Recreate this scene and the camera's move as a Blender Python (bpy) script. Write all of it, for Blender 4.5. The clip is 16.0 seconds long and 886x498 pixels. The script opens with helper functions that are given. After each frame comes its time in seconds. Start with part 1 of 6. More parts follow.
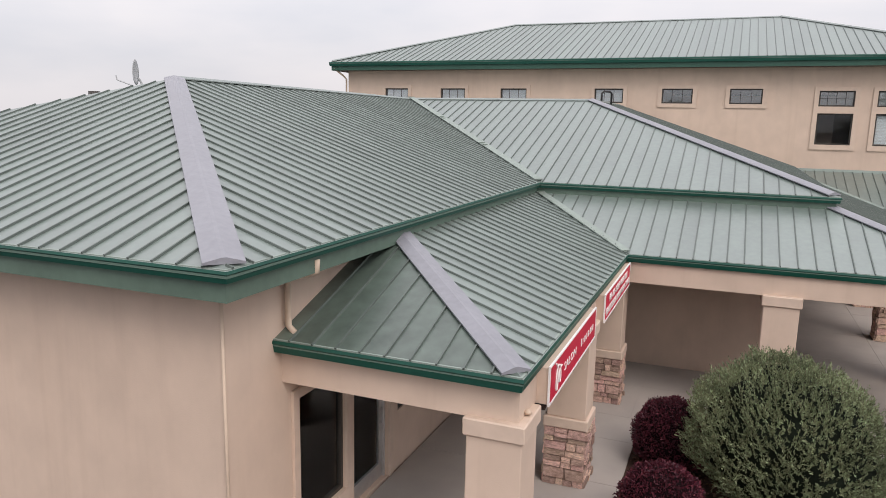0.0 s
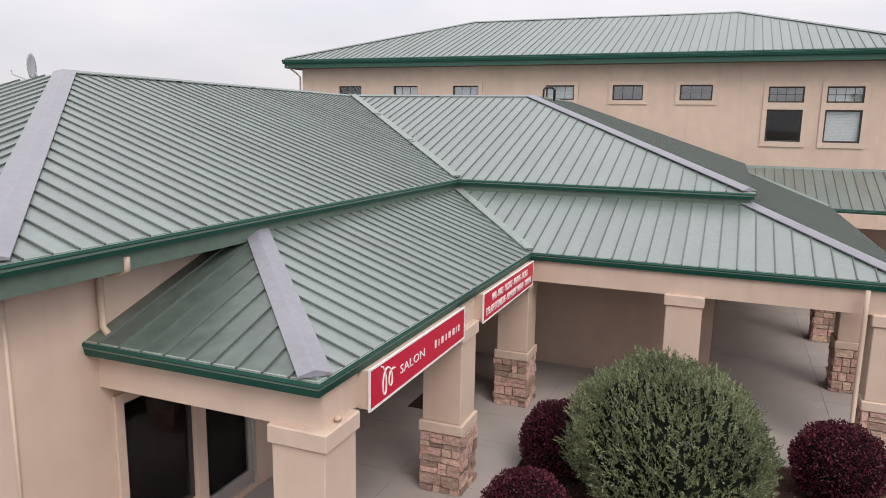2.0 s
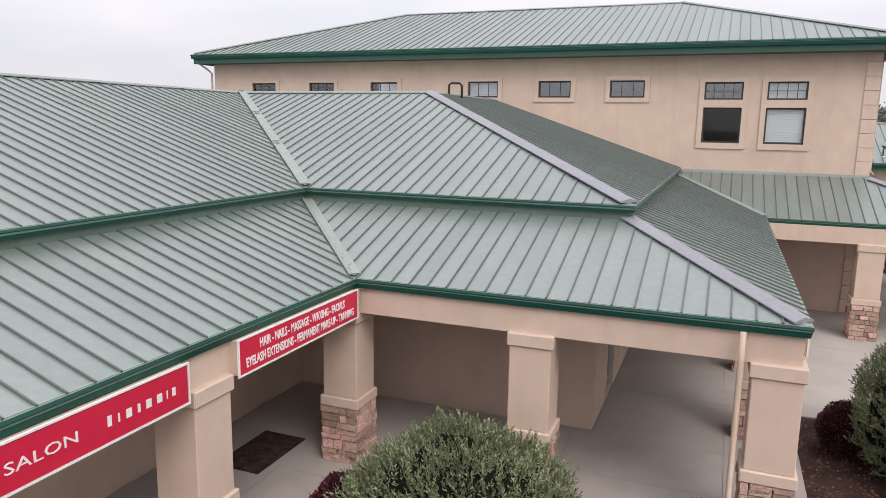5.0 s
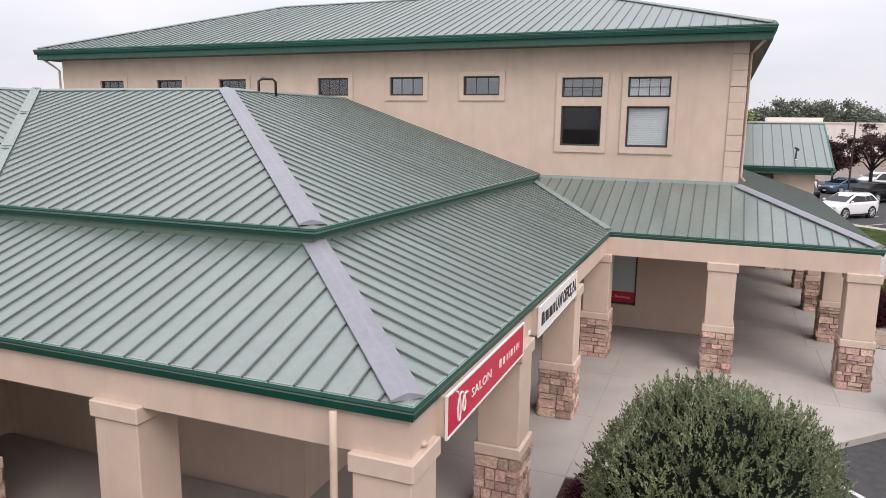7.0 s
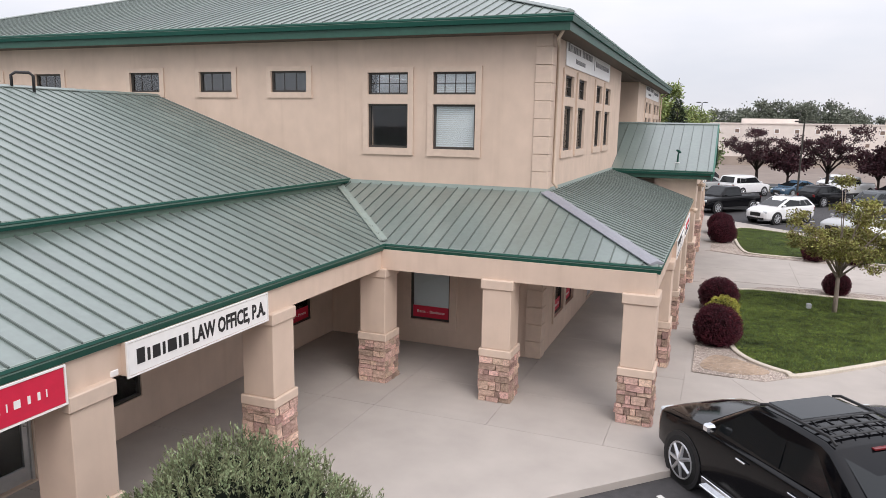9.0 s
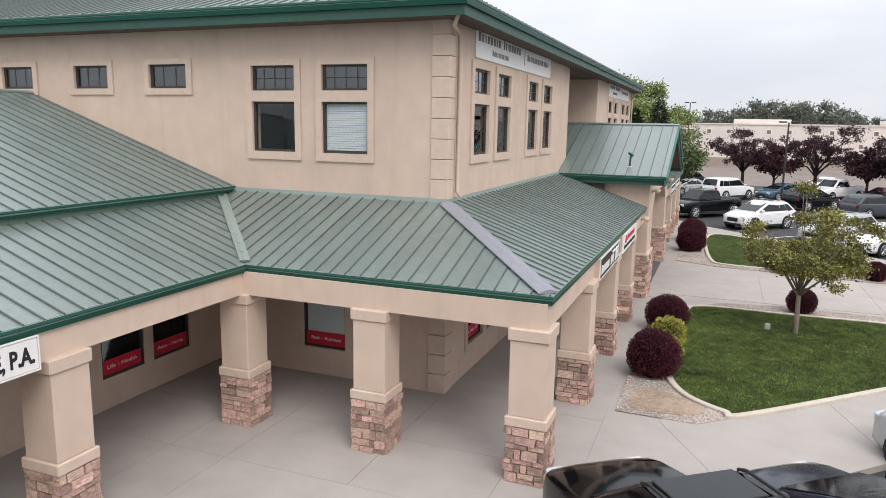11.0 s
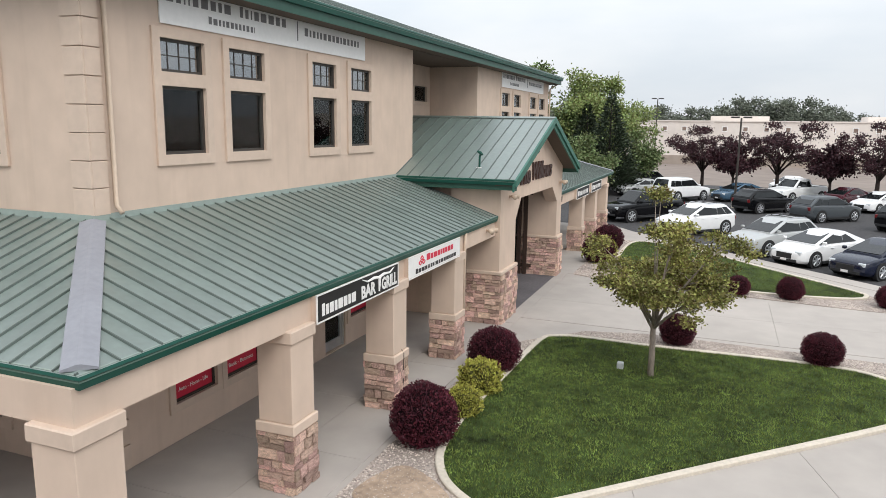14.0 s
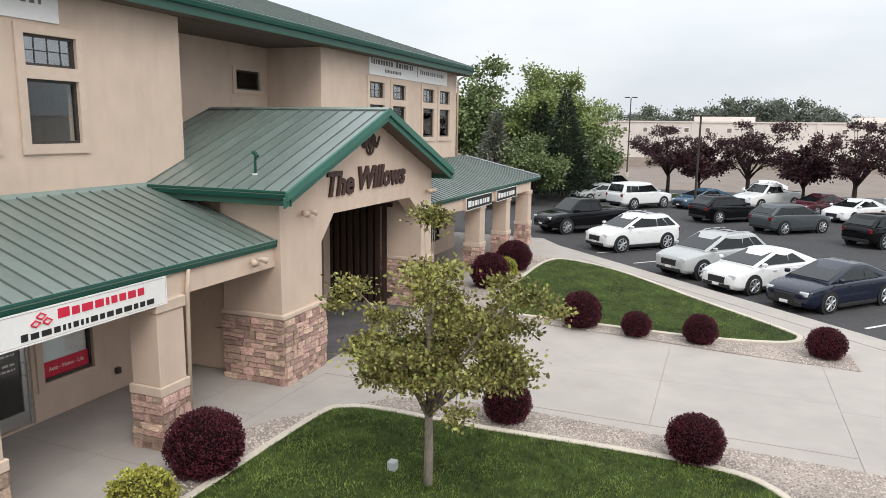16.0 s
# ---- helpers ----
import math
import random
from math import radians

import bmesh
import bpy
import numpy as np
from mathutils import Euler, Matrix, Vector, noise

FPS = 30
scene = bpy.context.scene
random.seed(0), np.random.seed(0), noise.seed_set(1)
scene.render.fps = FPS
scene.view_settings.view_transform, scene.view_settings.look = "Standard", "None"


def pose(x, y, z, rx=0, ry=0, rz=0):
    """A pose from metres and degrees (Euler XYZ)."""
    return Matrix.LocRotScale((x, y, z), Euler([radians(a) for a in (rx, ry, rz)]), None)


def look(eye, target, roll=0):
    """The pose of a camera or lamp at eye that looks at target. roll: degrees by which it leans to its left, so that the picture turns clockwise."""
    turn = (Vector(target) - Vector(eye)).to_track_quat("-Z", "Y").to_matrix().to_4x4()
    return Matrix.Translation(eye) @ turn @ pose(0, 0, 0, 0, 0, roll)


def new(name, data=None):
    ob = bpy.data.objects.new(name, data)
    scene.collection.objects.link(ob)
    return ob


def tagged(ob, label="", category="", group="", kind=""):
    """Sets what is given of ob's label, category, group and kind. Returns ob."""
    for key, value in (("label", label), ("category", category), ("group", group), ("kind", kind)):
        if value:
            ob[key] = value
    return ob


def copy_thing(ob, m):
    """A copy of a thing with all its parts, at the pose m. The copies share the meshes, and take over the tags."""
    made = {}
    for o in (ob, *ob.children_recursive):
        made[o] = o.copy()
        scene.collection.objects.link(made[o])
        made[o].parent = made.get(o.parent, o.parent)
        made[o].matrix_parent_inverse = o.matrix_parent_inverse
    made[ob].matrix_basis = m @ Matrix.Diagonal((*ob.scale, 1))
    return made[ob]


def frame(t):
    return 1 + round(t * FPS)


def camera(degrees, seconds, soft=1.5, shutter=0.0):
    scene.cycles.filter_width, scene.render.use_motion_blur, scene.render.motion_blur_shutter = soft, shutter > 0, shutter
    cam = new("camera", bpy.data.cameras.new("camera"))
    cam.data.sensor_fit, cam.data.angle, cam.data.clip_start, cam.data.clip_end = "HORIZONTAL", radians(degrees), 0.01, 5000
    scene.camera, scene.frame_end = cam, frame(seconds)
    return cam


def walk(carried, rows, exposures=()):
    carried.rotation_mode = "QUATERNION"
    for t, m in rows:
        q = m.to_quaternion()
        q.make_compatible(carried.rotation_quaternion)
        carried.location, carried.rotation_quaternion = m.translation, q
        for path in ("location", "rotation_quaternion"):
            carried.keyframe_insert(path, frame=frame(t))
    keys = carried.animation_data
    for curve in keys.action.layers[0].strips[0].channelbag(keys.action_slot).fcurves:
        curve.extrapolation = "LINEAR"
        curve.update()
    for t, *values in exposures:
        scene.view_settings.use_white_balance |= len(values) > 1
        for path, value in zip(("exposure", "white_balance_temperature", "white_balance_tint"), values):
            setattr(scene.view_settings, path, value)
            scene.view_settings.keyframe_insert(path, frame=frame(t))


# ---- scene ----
cam = camera(64.5, 16.0, soft=0.7)
METRES, EYE, TILT, LEAN, TURN = 35.0, 5.7, 0.0, 0.0, 22.0
ROWS = [
    (0.0, 0.0, 0.0, 0.0, 0.2, -10.3, -1.12),
    (0.5, 0.0101, 0.0035, -0.0003, 0.2, -10.29, -1.06),
    (1.0, 0.0237, 0.0071, -0.0011, 0.17, -10.27, -1.03),
    (1.5, 0.0374, 0.0097, -0.0018, 0.14, -10.24, -0.95),
    (2.0, 0.0561, 0.0125, -0.0028, 0.11, -10.21, -0.96),
    (2.5, 0.0725, 0.0155, -0.0035, 0.07, -10.18, -0.98),
    (3.0, 0.089, 0.0214, -0.0038, 0.04, -10.22, -0.98),
    (5.5, 0.1676, 0.1027, -0.0025, -0.24, -10.05, -0.86),
    (6.0, 0.201, 0.1218, -0.0019, -0.3, -10.02, -0.8),
    (6.5, 0.2351, 0.1372, -0.0013, -0.36, -10.01, -0.72),
    (7.0, 0.2812, 0.1527, -0.0005, -0.42, -10.05, -0.77),
    (7.5, 0.3227, 0.1648, -0.0001, -0.4, -10.09, -0.84),
    (8.0, 0.3664, 0.1776, 0.0004, -0.38, -10.07, -0.95),
    (8.5, 0.401, 0.1888, 0.0009, -0.37, -10.05, -0.95),
    (9.0, 0.4345, 0.2026, 0.0014, -0.34, -10.04, -0.98),
    (9.5, 0.4586, 0.2161, 0.0016, -0.34, -10.05, -1.01),
    (12.0, 0.5264, 0.3055, 0.0038, -0.34, -9.94, -0.91),
    (12.5, 0.5421, 0.3238, 0.0044, -0.38, -9.95, -0.83),
    (13.0, 0.5713, 0.3444, 0.0041, -0.42, -9.96, -0.71),
    (13.5, 0.608, 0.3616, 0.0028, -0.43, -9.99, -0.65),
    (14.0, 0.6571, 0.3823, -0.0004, -0.42, -10.01, -0.71),
    (14.5, 0.6992, 0.4047, -0.0031, -0.36, -10.07, -0.71),
    (15.0, 0.7418, 0.4424, -0.0043, -0.3, -10.03, -0.7),
    (15.5, 0.7733, 0.4836, -0.0044, -0.29, -9.97, -0.76),
    (16.0, 0.8027, 0.5334, -0.005, -0.24, -9.83, -0.76),
]
walk(cam, [(t, pose(0, 0, EYE, TILT, LEAN, TURN) @ pose(METRES * x, METRES * y, METRES * z, 90 + pitch, roll, yaw)) for t, x, y, z, yaw, pitch, roll in ROWS],
     exposures=[(0.0, -0.22, 6700, 16), (5.5, -0.11, 6600, 17), (9.5, -0.08, 6430, 14), (13.0, -0.08, 6350, 9), (16.0, -0.07, 6400, 8)])

# ---- world and sun ----
world = bpy.data.worlds.new("overcast_sky")
scene.world = world
world.use_nodes = True
wn, wl = world.node_tree.nodes, world.node_tree.links
wn.clear()
sky = wn.new("ShaderNodeTexSky")
sky.sky_type, sky.sun_disc = "NISHITA", False
sky.sun_elevation, sky.sun_rotation = radians(47), radians(135)
sky.air_density, sky.dust_density, sky.ozone_density = 1.0, 6.0, 1.0
sky_gain = wn.new("ShaderNodeMixRGB")
sky_gain.blend_type, sky_gain.inputs[0].default_value = "MULTIPLY", 1.0
sky_gain.inputs[2].default_value = (0.10, 0.10, 0.10, 1)
wl.new(sky.outputs[0], sky_gain.inputs[1])
wcoord = wn.new("ShaderNodeTexCoord")
wmap = wn.new("ShaderNodeMapping")
wmap.inputs["Scale"].default_value = (1.2, 1.2, 4.0)
wl.new(wcoord.outputs["Generated"], wmap.inputs[0])
wnoise = wn.new("ShaderNodeTexNoise")
wnoise.inputs["Scale"].default_value, wnoise.inputs["Detail"].default_value = 2.2, 5
wl.new(wmap.outputs[0], wnoise.inputs[0])
wramp = wn.new("ShaderNodeValToRGB")
wramp.color_ramp.elements[0].position, wramp.color_ramp.elements[0].color = 0.35, (0.76, 0.80, 0.85, 1)
wramp.color_ramp.elements[1].position, wramp.color_ramp.elements[1].color = 0.62, (0.90, 0.91, 0.93, 1)
wl.new(wnoise.outputs[0], wramp.inputs[0])
wmix = wn.new("ShaderNodeMixRGB")
wmix.inputs[0].default_value = 0.85
wl.new(sky_gain.outputs[0], wmix.inputs[1])
wl.new(wramp.outputs[0], wmix.inputs[2])
wback = wn.new("ShaderNodeBackground")
wback.inputs[1].default_value = 1.14
wsep = wn.new("ShaderNodeSeparateXYZ")
wl.new(wcoord.outputs["Generated"], wsep.inputs[0])
wlift = wn.new("ShaderNodeMapRange")
wlift.inputs["To Min"].default_value, wlift.inputs["To Max"].default_value = 1.0, 2.0
wl.new(wsep.outputs["Z"], wlift.inputs[0])
wgrow = wn.new("ShaderNodeVectorMath")
wgrow.operation = "SCALE"
wl.new(wmix.outputs[0], wgrow.inputs[0])
wl.new(wlift.outputs[0], wgrow.inputs["Scale"])
wl.new(wgrow.outputs[0], wback.inputs[0])
wout = wn.new("ShaderNodeOutputWorld")
wl.new(wback.outputs[0], wout.inputs[0])

sun_data = bpy.data.lights.new("sun", "SUN")
sun_data.energy, sun_data.angle, sun_data.color = 1.35, radians(30), (1.0, 0.965, 0.92)
sun = new("sun", sun_data)
sun.matrix_world = look((24, 4, 24), (8, 20, 0))


# ---- materials ----
def mat(name, base, rough=0.8, spec=0.5, metal=0.0, var=0.12, scale=(0.6, 9.0), bump=0.0, bump_scale=60.0, rnd=0.0, tint=None, stretch=(1, 1, 1), coat=0.0, hue=0.0, ior=1.5, streak=0.0):
    """A surface with colour variation at two scales, fine relief, and a random shift from piece to piece."""
    m = bpy.data.materials.new(name)
    m.use_nodes = True
    n, l = m.node_tree.nodes, m.node_tree.links
    b = n["Principled BSDF"]
    b.inputs["Roughness"].default_value = rough
    b.inputs["Specular IOR Level"].default_value = spec
    b.inputs["Metallic"].default_value = metal
    b.inputs["Coat Weight"].default_value = coat
    b.inputs["IOR"].default_value = ior
    co = n.new("ShaderNodeTexCoord")
    mp = n.new("ShaderNodeMapping")
    mp.inputs["Scale"].default_value = stretch
    l.new(co.outputs["Object"], mp.inputs[0])
    info = n.new("ShaderNodeObjectInfo")
    add = n.new("ShaderNodeVectorMath")
    add.operation = "MULTIPLY_ADD"
    add.inputs[1].default_value = (37.0, 17.0, 5.0)
    l.new(info.outputs["Random"], add.inputs[0])
    l.new(mp.outputs[0], add.inputs[2])
    na, nb = n.new("ShaderNodeTexNoise"), n.new("ShaderNodeTexNoise")
    for q, s in ((na, scale[0]), (nb, scale[1])):
        q.inputs["Scale"].default_value, q.inputs["Detail"].default_value = s, 4
        l.new((mp if not rnd else add).outputs[0], q.inputs[0])
    mixn = n.new("ShaderNodeMath")
    mixn.operation = "MULTIPLY_ADD"
    mixn.inputs[1].default_value = 0.45
    l.new(nb.outputs[0], mixn.inputs[0])
    half = n.new("ShaderNodeMath")
    half.operation = "MULTIPLY"
    half.inputs[1].default_value = 0.55
    l.new(na.outputs[0], half.inputs[0])
    l.new(half.outputs[0], mixn.inputs[2])
    ramp = n.new("ShaderNodeValToRGB")
    t = tint or base
    lo = tuple(max(0, c * (1 - 2.2 * var)) for c in base)
    hi = tuple(min(1, c * (1 + 2.2 * var)) for c in t)
    ramp.color_ramp.elements[0].position, ramp.color_ramp.elements[0].color = 0.28, (*lo, 1)
    ramp.color_ramp.elements[1].position, ramp.color_ramp.elements[1].color = 0.72, (*hi, 1)
    l.new(mixn.outputs[0], ramp.inputs[0])
    out = ramp.outputs[0]
    if streak:
        # rain streaks that run down upright surfaces
        sm, sn, sr, sx = n.new("ShaderNodeMapping"), n.new("ShaderNodeTexNoise"), n.new("ShaderNodeValToRGB"), n.new("ShaderNodeMixRGB")
        sm.inputs["Scale"].default_value = (5.0, 5.0, 0.22)
        l.new(co.outputs["Object"], sm.inputs[0])
        l.new(sm.outputs[0], sn.inputs[0])
        sn.inputs["Scale"].default_value, sn.inputs["Detail"].default_value = 1.0, 5
        sr.color_ramp.elements[0].position, sr.color_ramp.elements[0].color = 0.30, (1 - streak, 1 - 1.15 * streak, 1 - 1.3 * streak, 1)
        sr.color_ramp.elements[1].position, sr.color_ramp.elements[1].color = 0.46, (1, 1, 1, 1)
        l.new(sn.outputs[0], sr.inputs[0])
        sx.blend_type, sx.inputs[0].default_value = "MULTIPLY", 1.0
        l.new(out, sx.inputs[1])
        l.new(sr.outputs[0], sx.inputs[2])
        out = sx.outputs[0]
    if rnd:
        hsv = n.new("ShaderNodeHueSaturation")
        mr = n.new("ShaderNodeMapRange")
        mr.inputs["To Min"].default_value, mr.inputs["To Max"].default_value = 1 - rnd, 1 + rnd
        l.new(info.outputs["Random"], mr.inputs[0])
        l.new(mr.outputs[0], hsv.inputs["Value"])
        if hue:
            wh = n.new("ShaderNodeTexWhiteNoise")
            wh.noise_dimensions = "1D"
            l.new(info.outputs["Random"], wh.inputs["W"])
            mh = n.new("ShaderNodeMapRange")
            mh.inputs["To Min"].default_value, mh.inputs["To Max"].default_value = 0.5 - hue, 0.5 + hue
            l.new(wh.outputs[0], mh.inputs[0])
            l.new(mh.outputs[0], hsv.inputs["Hue"])
        l.new(out, hsv.inputs["Color"])
        out = hsv.outputs[0]
    l.new(out, b.inputs["Base Color"])
    rr = n.new("ShaderNodeMapRange")
    rr.inputs["To Min"].default_value, rr.inputs["To Max"].default_value = max(0.02, rough - 0.08), min(1, rough + 0.08)
    l.new(na.outputs[0], rr.inputs[0])
    l.new(rr.outputs[0], b.inputs["Roughness"])
    if bump:
        nc = n.new("ShaderNodeTexNoise")
        nc.inputs["Scale"].default_value, nc.inputs["Detail"].default_value = bump_scale, 5
        l.new(mp.outputs[0], nc.inputs[0])
        bp = n.new("ShaderNodeBump")
        bp.inputs["Strength"].default_value, bp.inputs["Distance"].default_value = bump, 0.02
        l.new(nc.outputs[0], bp.inputs["Height"])
        l.new(bp.outputs[0], b.inputs["Normal"])
    return m


def island_var(m, amount, hue=0.0):
    """Adds a random shift from mesh island to mesh island."""
    n, l = m.node_tree.nodes, m.node_tree.links
    b = n["Principled BSDF"]
    src = b.inputs["Base Color"].links[0].from_socket
    geo, mr, hsv = n.new("ShaderNodeNewGeometry"), n.new("ShaderNodeMapRange"), n.new("ShaderNodeHueSaturation")
    mr.inputs["To Min"].default_value, mr.inputs["To Max"].default_value = 1 - amount, 1 + amount
    l.new(geo.outputs["Random Per Island"], mr.inputs[0])
    l.new(mr.outputs[0], hsv.inputs["Value"])
    if hue:
        mh = n.new("ShaderNodeMapRange")
        mh.inputs["To Min"].default_value, mh.inputs["To Max"].default_value = 0.5 - hue, 0.5 + hue
        l.new(geo.outputs["Random Per Island"], mh.inputs[0])
        l.new(mh.outputs[0], hsv.inputs["Hue"])
    l.new(src, hsv.inputs["Color"])
    l.new(hsv.outputs[0], b.inputs["Base Color"])
    return m


STUCCO = mat("stucco", (0.61, 0.478, 0.385), 0.92, 0.25, var=0.055, scale=(0.4, 2.6), streak=0.045, bump=0.18, bump_scale=170, stretch=(1, 1, 0.75))
TRIM = mat("stucco_trim", (0.61, 0.482, 0.39), 0.9, 0.25, var=0.05, scale=(0.5, 6.0), bump=0.15, bump_scale=170)
# darkened far below beige: shade under porch and eaves put into the colour
CEIL = mat("soffit_shade_brown", (0.115, 0.088, 0.07), 0.85, 0.3, var=0.05)
ROOF = mat("green_roof_metal", (0.142, 0.182, 0.164), 0.38, 1.0, var=0.10, scale=(0.6, 9.0), bump=0.06, bump_scale=3.0, rnd=0.07, ior=1.8)
ROOFDECK = mat("green_roof_edge", (0.10, 0.16, 0.13), 0.5, var=0.06)
# darker and more mottled than the other slopes, for the porch hip end
ROOF_END = mat("dark_mottled_roof_metal", (0.075, 0.105, 0.086), 0.4, 0.8, var=0.26, scale=(0.7, 5.0), rnd=0.10, ior=1.6)
SEAM = mat("dark_roof_seam", (0.095, 0.118, 0.106), 0.4, 0.6, var=0.1, rnd=0.05)
CAPM = mat("grey_ridge_cap", (0.248, 0.252, 0.280), 0.45, 0.5, var=0.07, scale=(1.2, 12.0))
GUTTER = mat("shaded_green_gutter", (0.006, 0.066, 0.047), 0.42, 0.35, var=0.08, scale=(0.7, 9.0))
RAKE = mat("green_rake_paint", (0.045, 0.150, 0.112), 0.5, 0.4, var=0.09, scale=(0.8, 8.0))
# darker copy of the fascia green, with the eave's shadow in its colour
FASCIA_SHADED = mat("shaded_green_fascia", (0.028, 0.085, 0.062), 0.5, 0.4, var=0.09, scale=(0.8, 8.0))
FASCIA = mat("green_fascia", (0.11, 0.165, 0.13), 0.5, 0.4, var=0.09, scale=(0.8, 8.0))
STONE = mat("stone_veneer", (0.53, 0.315, 0.248), 0.9, 0.3, var=0.24, scale=(4.0, 30.0), bump=1.0, bump_scale=22, rnd=0.40, tint=(0.62, 0.44, 0.365), hue=0.02)
MORTAR = mat("stone_mortar", (0.22, 0.15, 0.12), 0.95, 0.2, var=0.15, bump=0.4)
CONC = mat("concrete_paving", (0.405, 0.368, 0.336), 0.85, 0.3, var=0.065, scale=(0.16, 1.3), bump=0.15, bump_scale=90)
KERB = mat("concrete_kerb", (0.56, 0.50, 0.42), 0.9, 0.3, var=0.1, scale=(0.8, 14.0), bump=0.4)
ASPH = mat("asphalt", (0.062, 0.060, 0.062), 0.9, 0.3, var=0.18, scale=(0.15, 6.0), bump=0.5, bump_scale=120)
GRAVEL = mat("gravel_bed", (0.36, 0.305, 0.27), 0.95, 0.2, var=0.3, scale=(0.9, 40.0), bump=0.9, bump_scale=70)
DIRT = mat("bare_dirt", (0.36, 0.27, 0.20), 0.95, 0.2, var=0.2, scale=(0.9, 8.0), bump=0.6, bump_scale=25)
MULCH = mat("bark_mulch", (0.052, 0.030, 0.023), 0.95, 0.2, var=0.35, scale=(1.5, 35.0), bump=1.0, bump_scale=45)
SOIL = mat("lawn_soil", (0.036, 0.056, 0.014), 0.95, 0.2, var=0.42, scale=(1.1, 9.0), bump=0.9, bump_scale=50)
FRAMEM = mat("dark_window_frame", (0.045, 0.038, 0.032), 0.5, 0.5, var=0.1)
ALU = mat("brushed_aluminium", (0.62, 0.62, 0.62), 0.35, 0.5, metal=0.8, var=0.06)
WHITE = mat("white_sign_face", (0.82, 0.80, 0.78), 0.5, 0.4, var=0.03)
BLIND = mat("white_blind", (0.86, 0.87, 0.87), 0.6, 0.3, var=0.03)
RED = mat("red_sign_face", (0.60, 0.018, 0.055), 0.45, 0.5, var=0.05)
BLACK = mat("black_sign_face", (0.018, 0.017, 0.018), 0.5, 0.4, var=0.1)
BROWNT = mat("dark_brown_letters", (0.055, 0.028, 0.022), 0.55, 0.4, var=0.1)
PIPE = mat("beige_pipe", (0.56, 0.44, 0.34), 0.55, 0.4, var=0.05)
WOOD = mat("dark_wood_slat", (0.05, 0.030, 0.022), 0.7, 0.3, var=0.2, scale=(2.0, 20.0), stretch=(1, 1, 0.1))
PAVER = mat("dark_paver", (0.12, 0.11, 0.115), 0.85, 0.3, var=0.15, scale=(1.0, 12.0))
# near-black, carries the shade of the entrance passage in its colour
DARK = mat("interior_shade", (0.03, 0.028, 0.026), 0.9, 0.2, var=0.1)


def glass_mat(name, tint, clear):
    m = bpy.data.materials.new(name)
    m.use_nodes = True
    n, l = m.node_tree.nodes, m.node_tree.links
    n.clear()
    tr, gl, mx, fr, o = (n.new("ShaderNode" + k) for k in ("BsdfTransparent", "BsdfGlossy", "MixShader", "Fresnel", "OutputMaterial"))
    tr.inputs[0].default_value = (*tint, 1)
    gl.inputs["Roughness"].default_value = 0.02
    gl.inputs[0].default_value = (0.9, 0.93, 0.95, 1)
    fr.inputs[0].default_value = clear
    l.new(fr.outputs[0], mx.inputs[0])
    l.new(tr.outputs[0], mx.inputs[1])
    l.new(gl.outputs[0], mx.inputs[2])
    l.new(mx.outputs[0], o.inputs[0])
    return m


GLASS = glass_mat("window_glass", (0.94, 0.96, 0.96), 1.42)
GLASS_SKY = glass_mat("sky_reflecting_glass", (0.94, 0.96, 0.96), 2.2)
# index raised far above plain glass to strengthen the sky reflection
GLASS_HIGH = glass_mat("raised_mirror_glass", (0.94, 0.96, 0.96), 3.8)


# ---- building helpers ----
def link_mesh(name, bm, material, smooth=False):
    me = bpy.data.meshes.new(name)
    bm.to_mesh(me)
    bm.free()
    if smooth:
        for p in me.polygons:
            p.use_smooth = True
    me.materials.append(material)
    return new(name, me)


def part(name, bm, material, parent=None, label="", smooth=False):
    ob = link_mesh(name, bm, material, smooth)
    ob.parent = parent
    if label:
        ob["label"] = label
    return ob


def setting(name, bm, material, label, category):
    return tagged(link_mesh(name, bm, material), label, category, kind="structure")


def thing(name, label, category, group="", at=(0, 0, 0), turn=0.0, kind=""):
    ob = new(name)
    ob.empty_display_size = 0.2
    ob.matrix_basis = pose(*at, 0, 0, turn)
    return tagged(ob, label, category, group, kind)


def box(bm, x0, x1, y0, y1, z0, z1, bevel=0.0):
    v = [bm.verts.new(p) for p in ((x0, y0, z0), (x1, y0, z0), (x1, y1, z0), (x0, y1, z0), (x0, y0, z1), (x1, y0, z1), (x1, y1, z1), (x0, y1, z1))]
    fs = [bm.faces.new([v[i] for i in q]) for q in ((3, 2, 1, 0), (4, 5, 6, 7), (0, 1, 5, 4), (1, 2, 6, 5), (2, 3, 7, 6), (3, 0, 4, 7))]
    if bevel:
        es = list({e for f in fs for e in f.edges})
        bmesh.ops.bevel(bm, geom=es, offset=bevel, segments=1, affect="EDGES")
    return bm


def boxes(*bs, bevel=0.0):
    bm = bmesh.new()
    for b in bs:
        box(bm, *b, bevel=bevel)
    return bm


def tube(bm, pts, radii, sides=8, cap=True):
    rings = []
    pts = [Vector(p) for p in pts]
    for i, p in enumerate(pts):
        d = (pts[min(i + 1, len(pts) - 1)] - pts[max(i - 1, 0)]).normalized()
        u = d.orthogonal().normalized()
        w = d.cross(u)
        r = radii[i] if hasattr(radii, "__len__") else radii
        rings.append([bm.verts.new(p + r * (math.cos(a) * u + math.sin(a) * w)) for a in (2 * math.pi * k / sides for k in range(sides))])
    for a, b in zip(rings, rings[1:]):
        best = min(range(sides), key=lambda s: sum((a[k].co - b[(k + s) % sides].co).length for k in range(sides)))
        for k in range(sides):
            bm.faces.new((a[k], a[(k + 1) % sides], b[(k + 1 + best) % sides], b[(k + best) % sides]))
    if cap:
        bm.faces.new(list(reversed(rings[0])))
        bm.faces.new(rings[-1])
    return bm


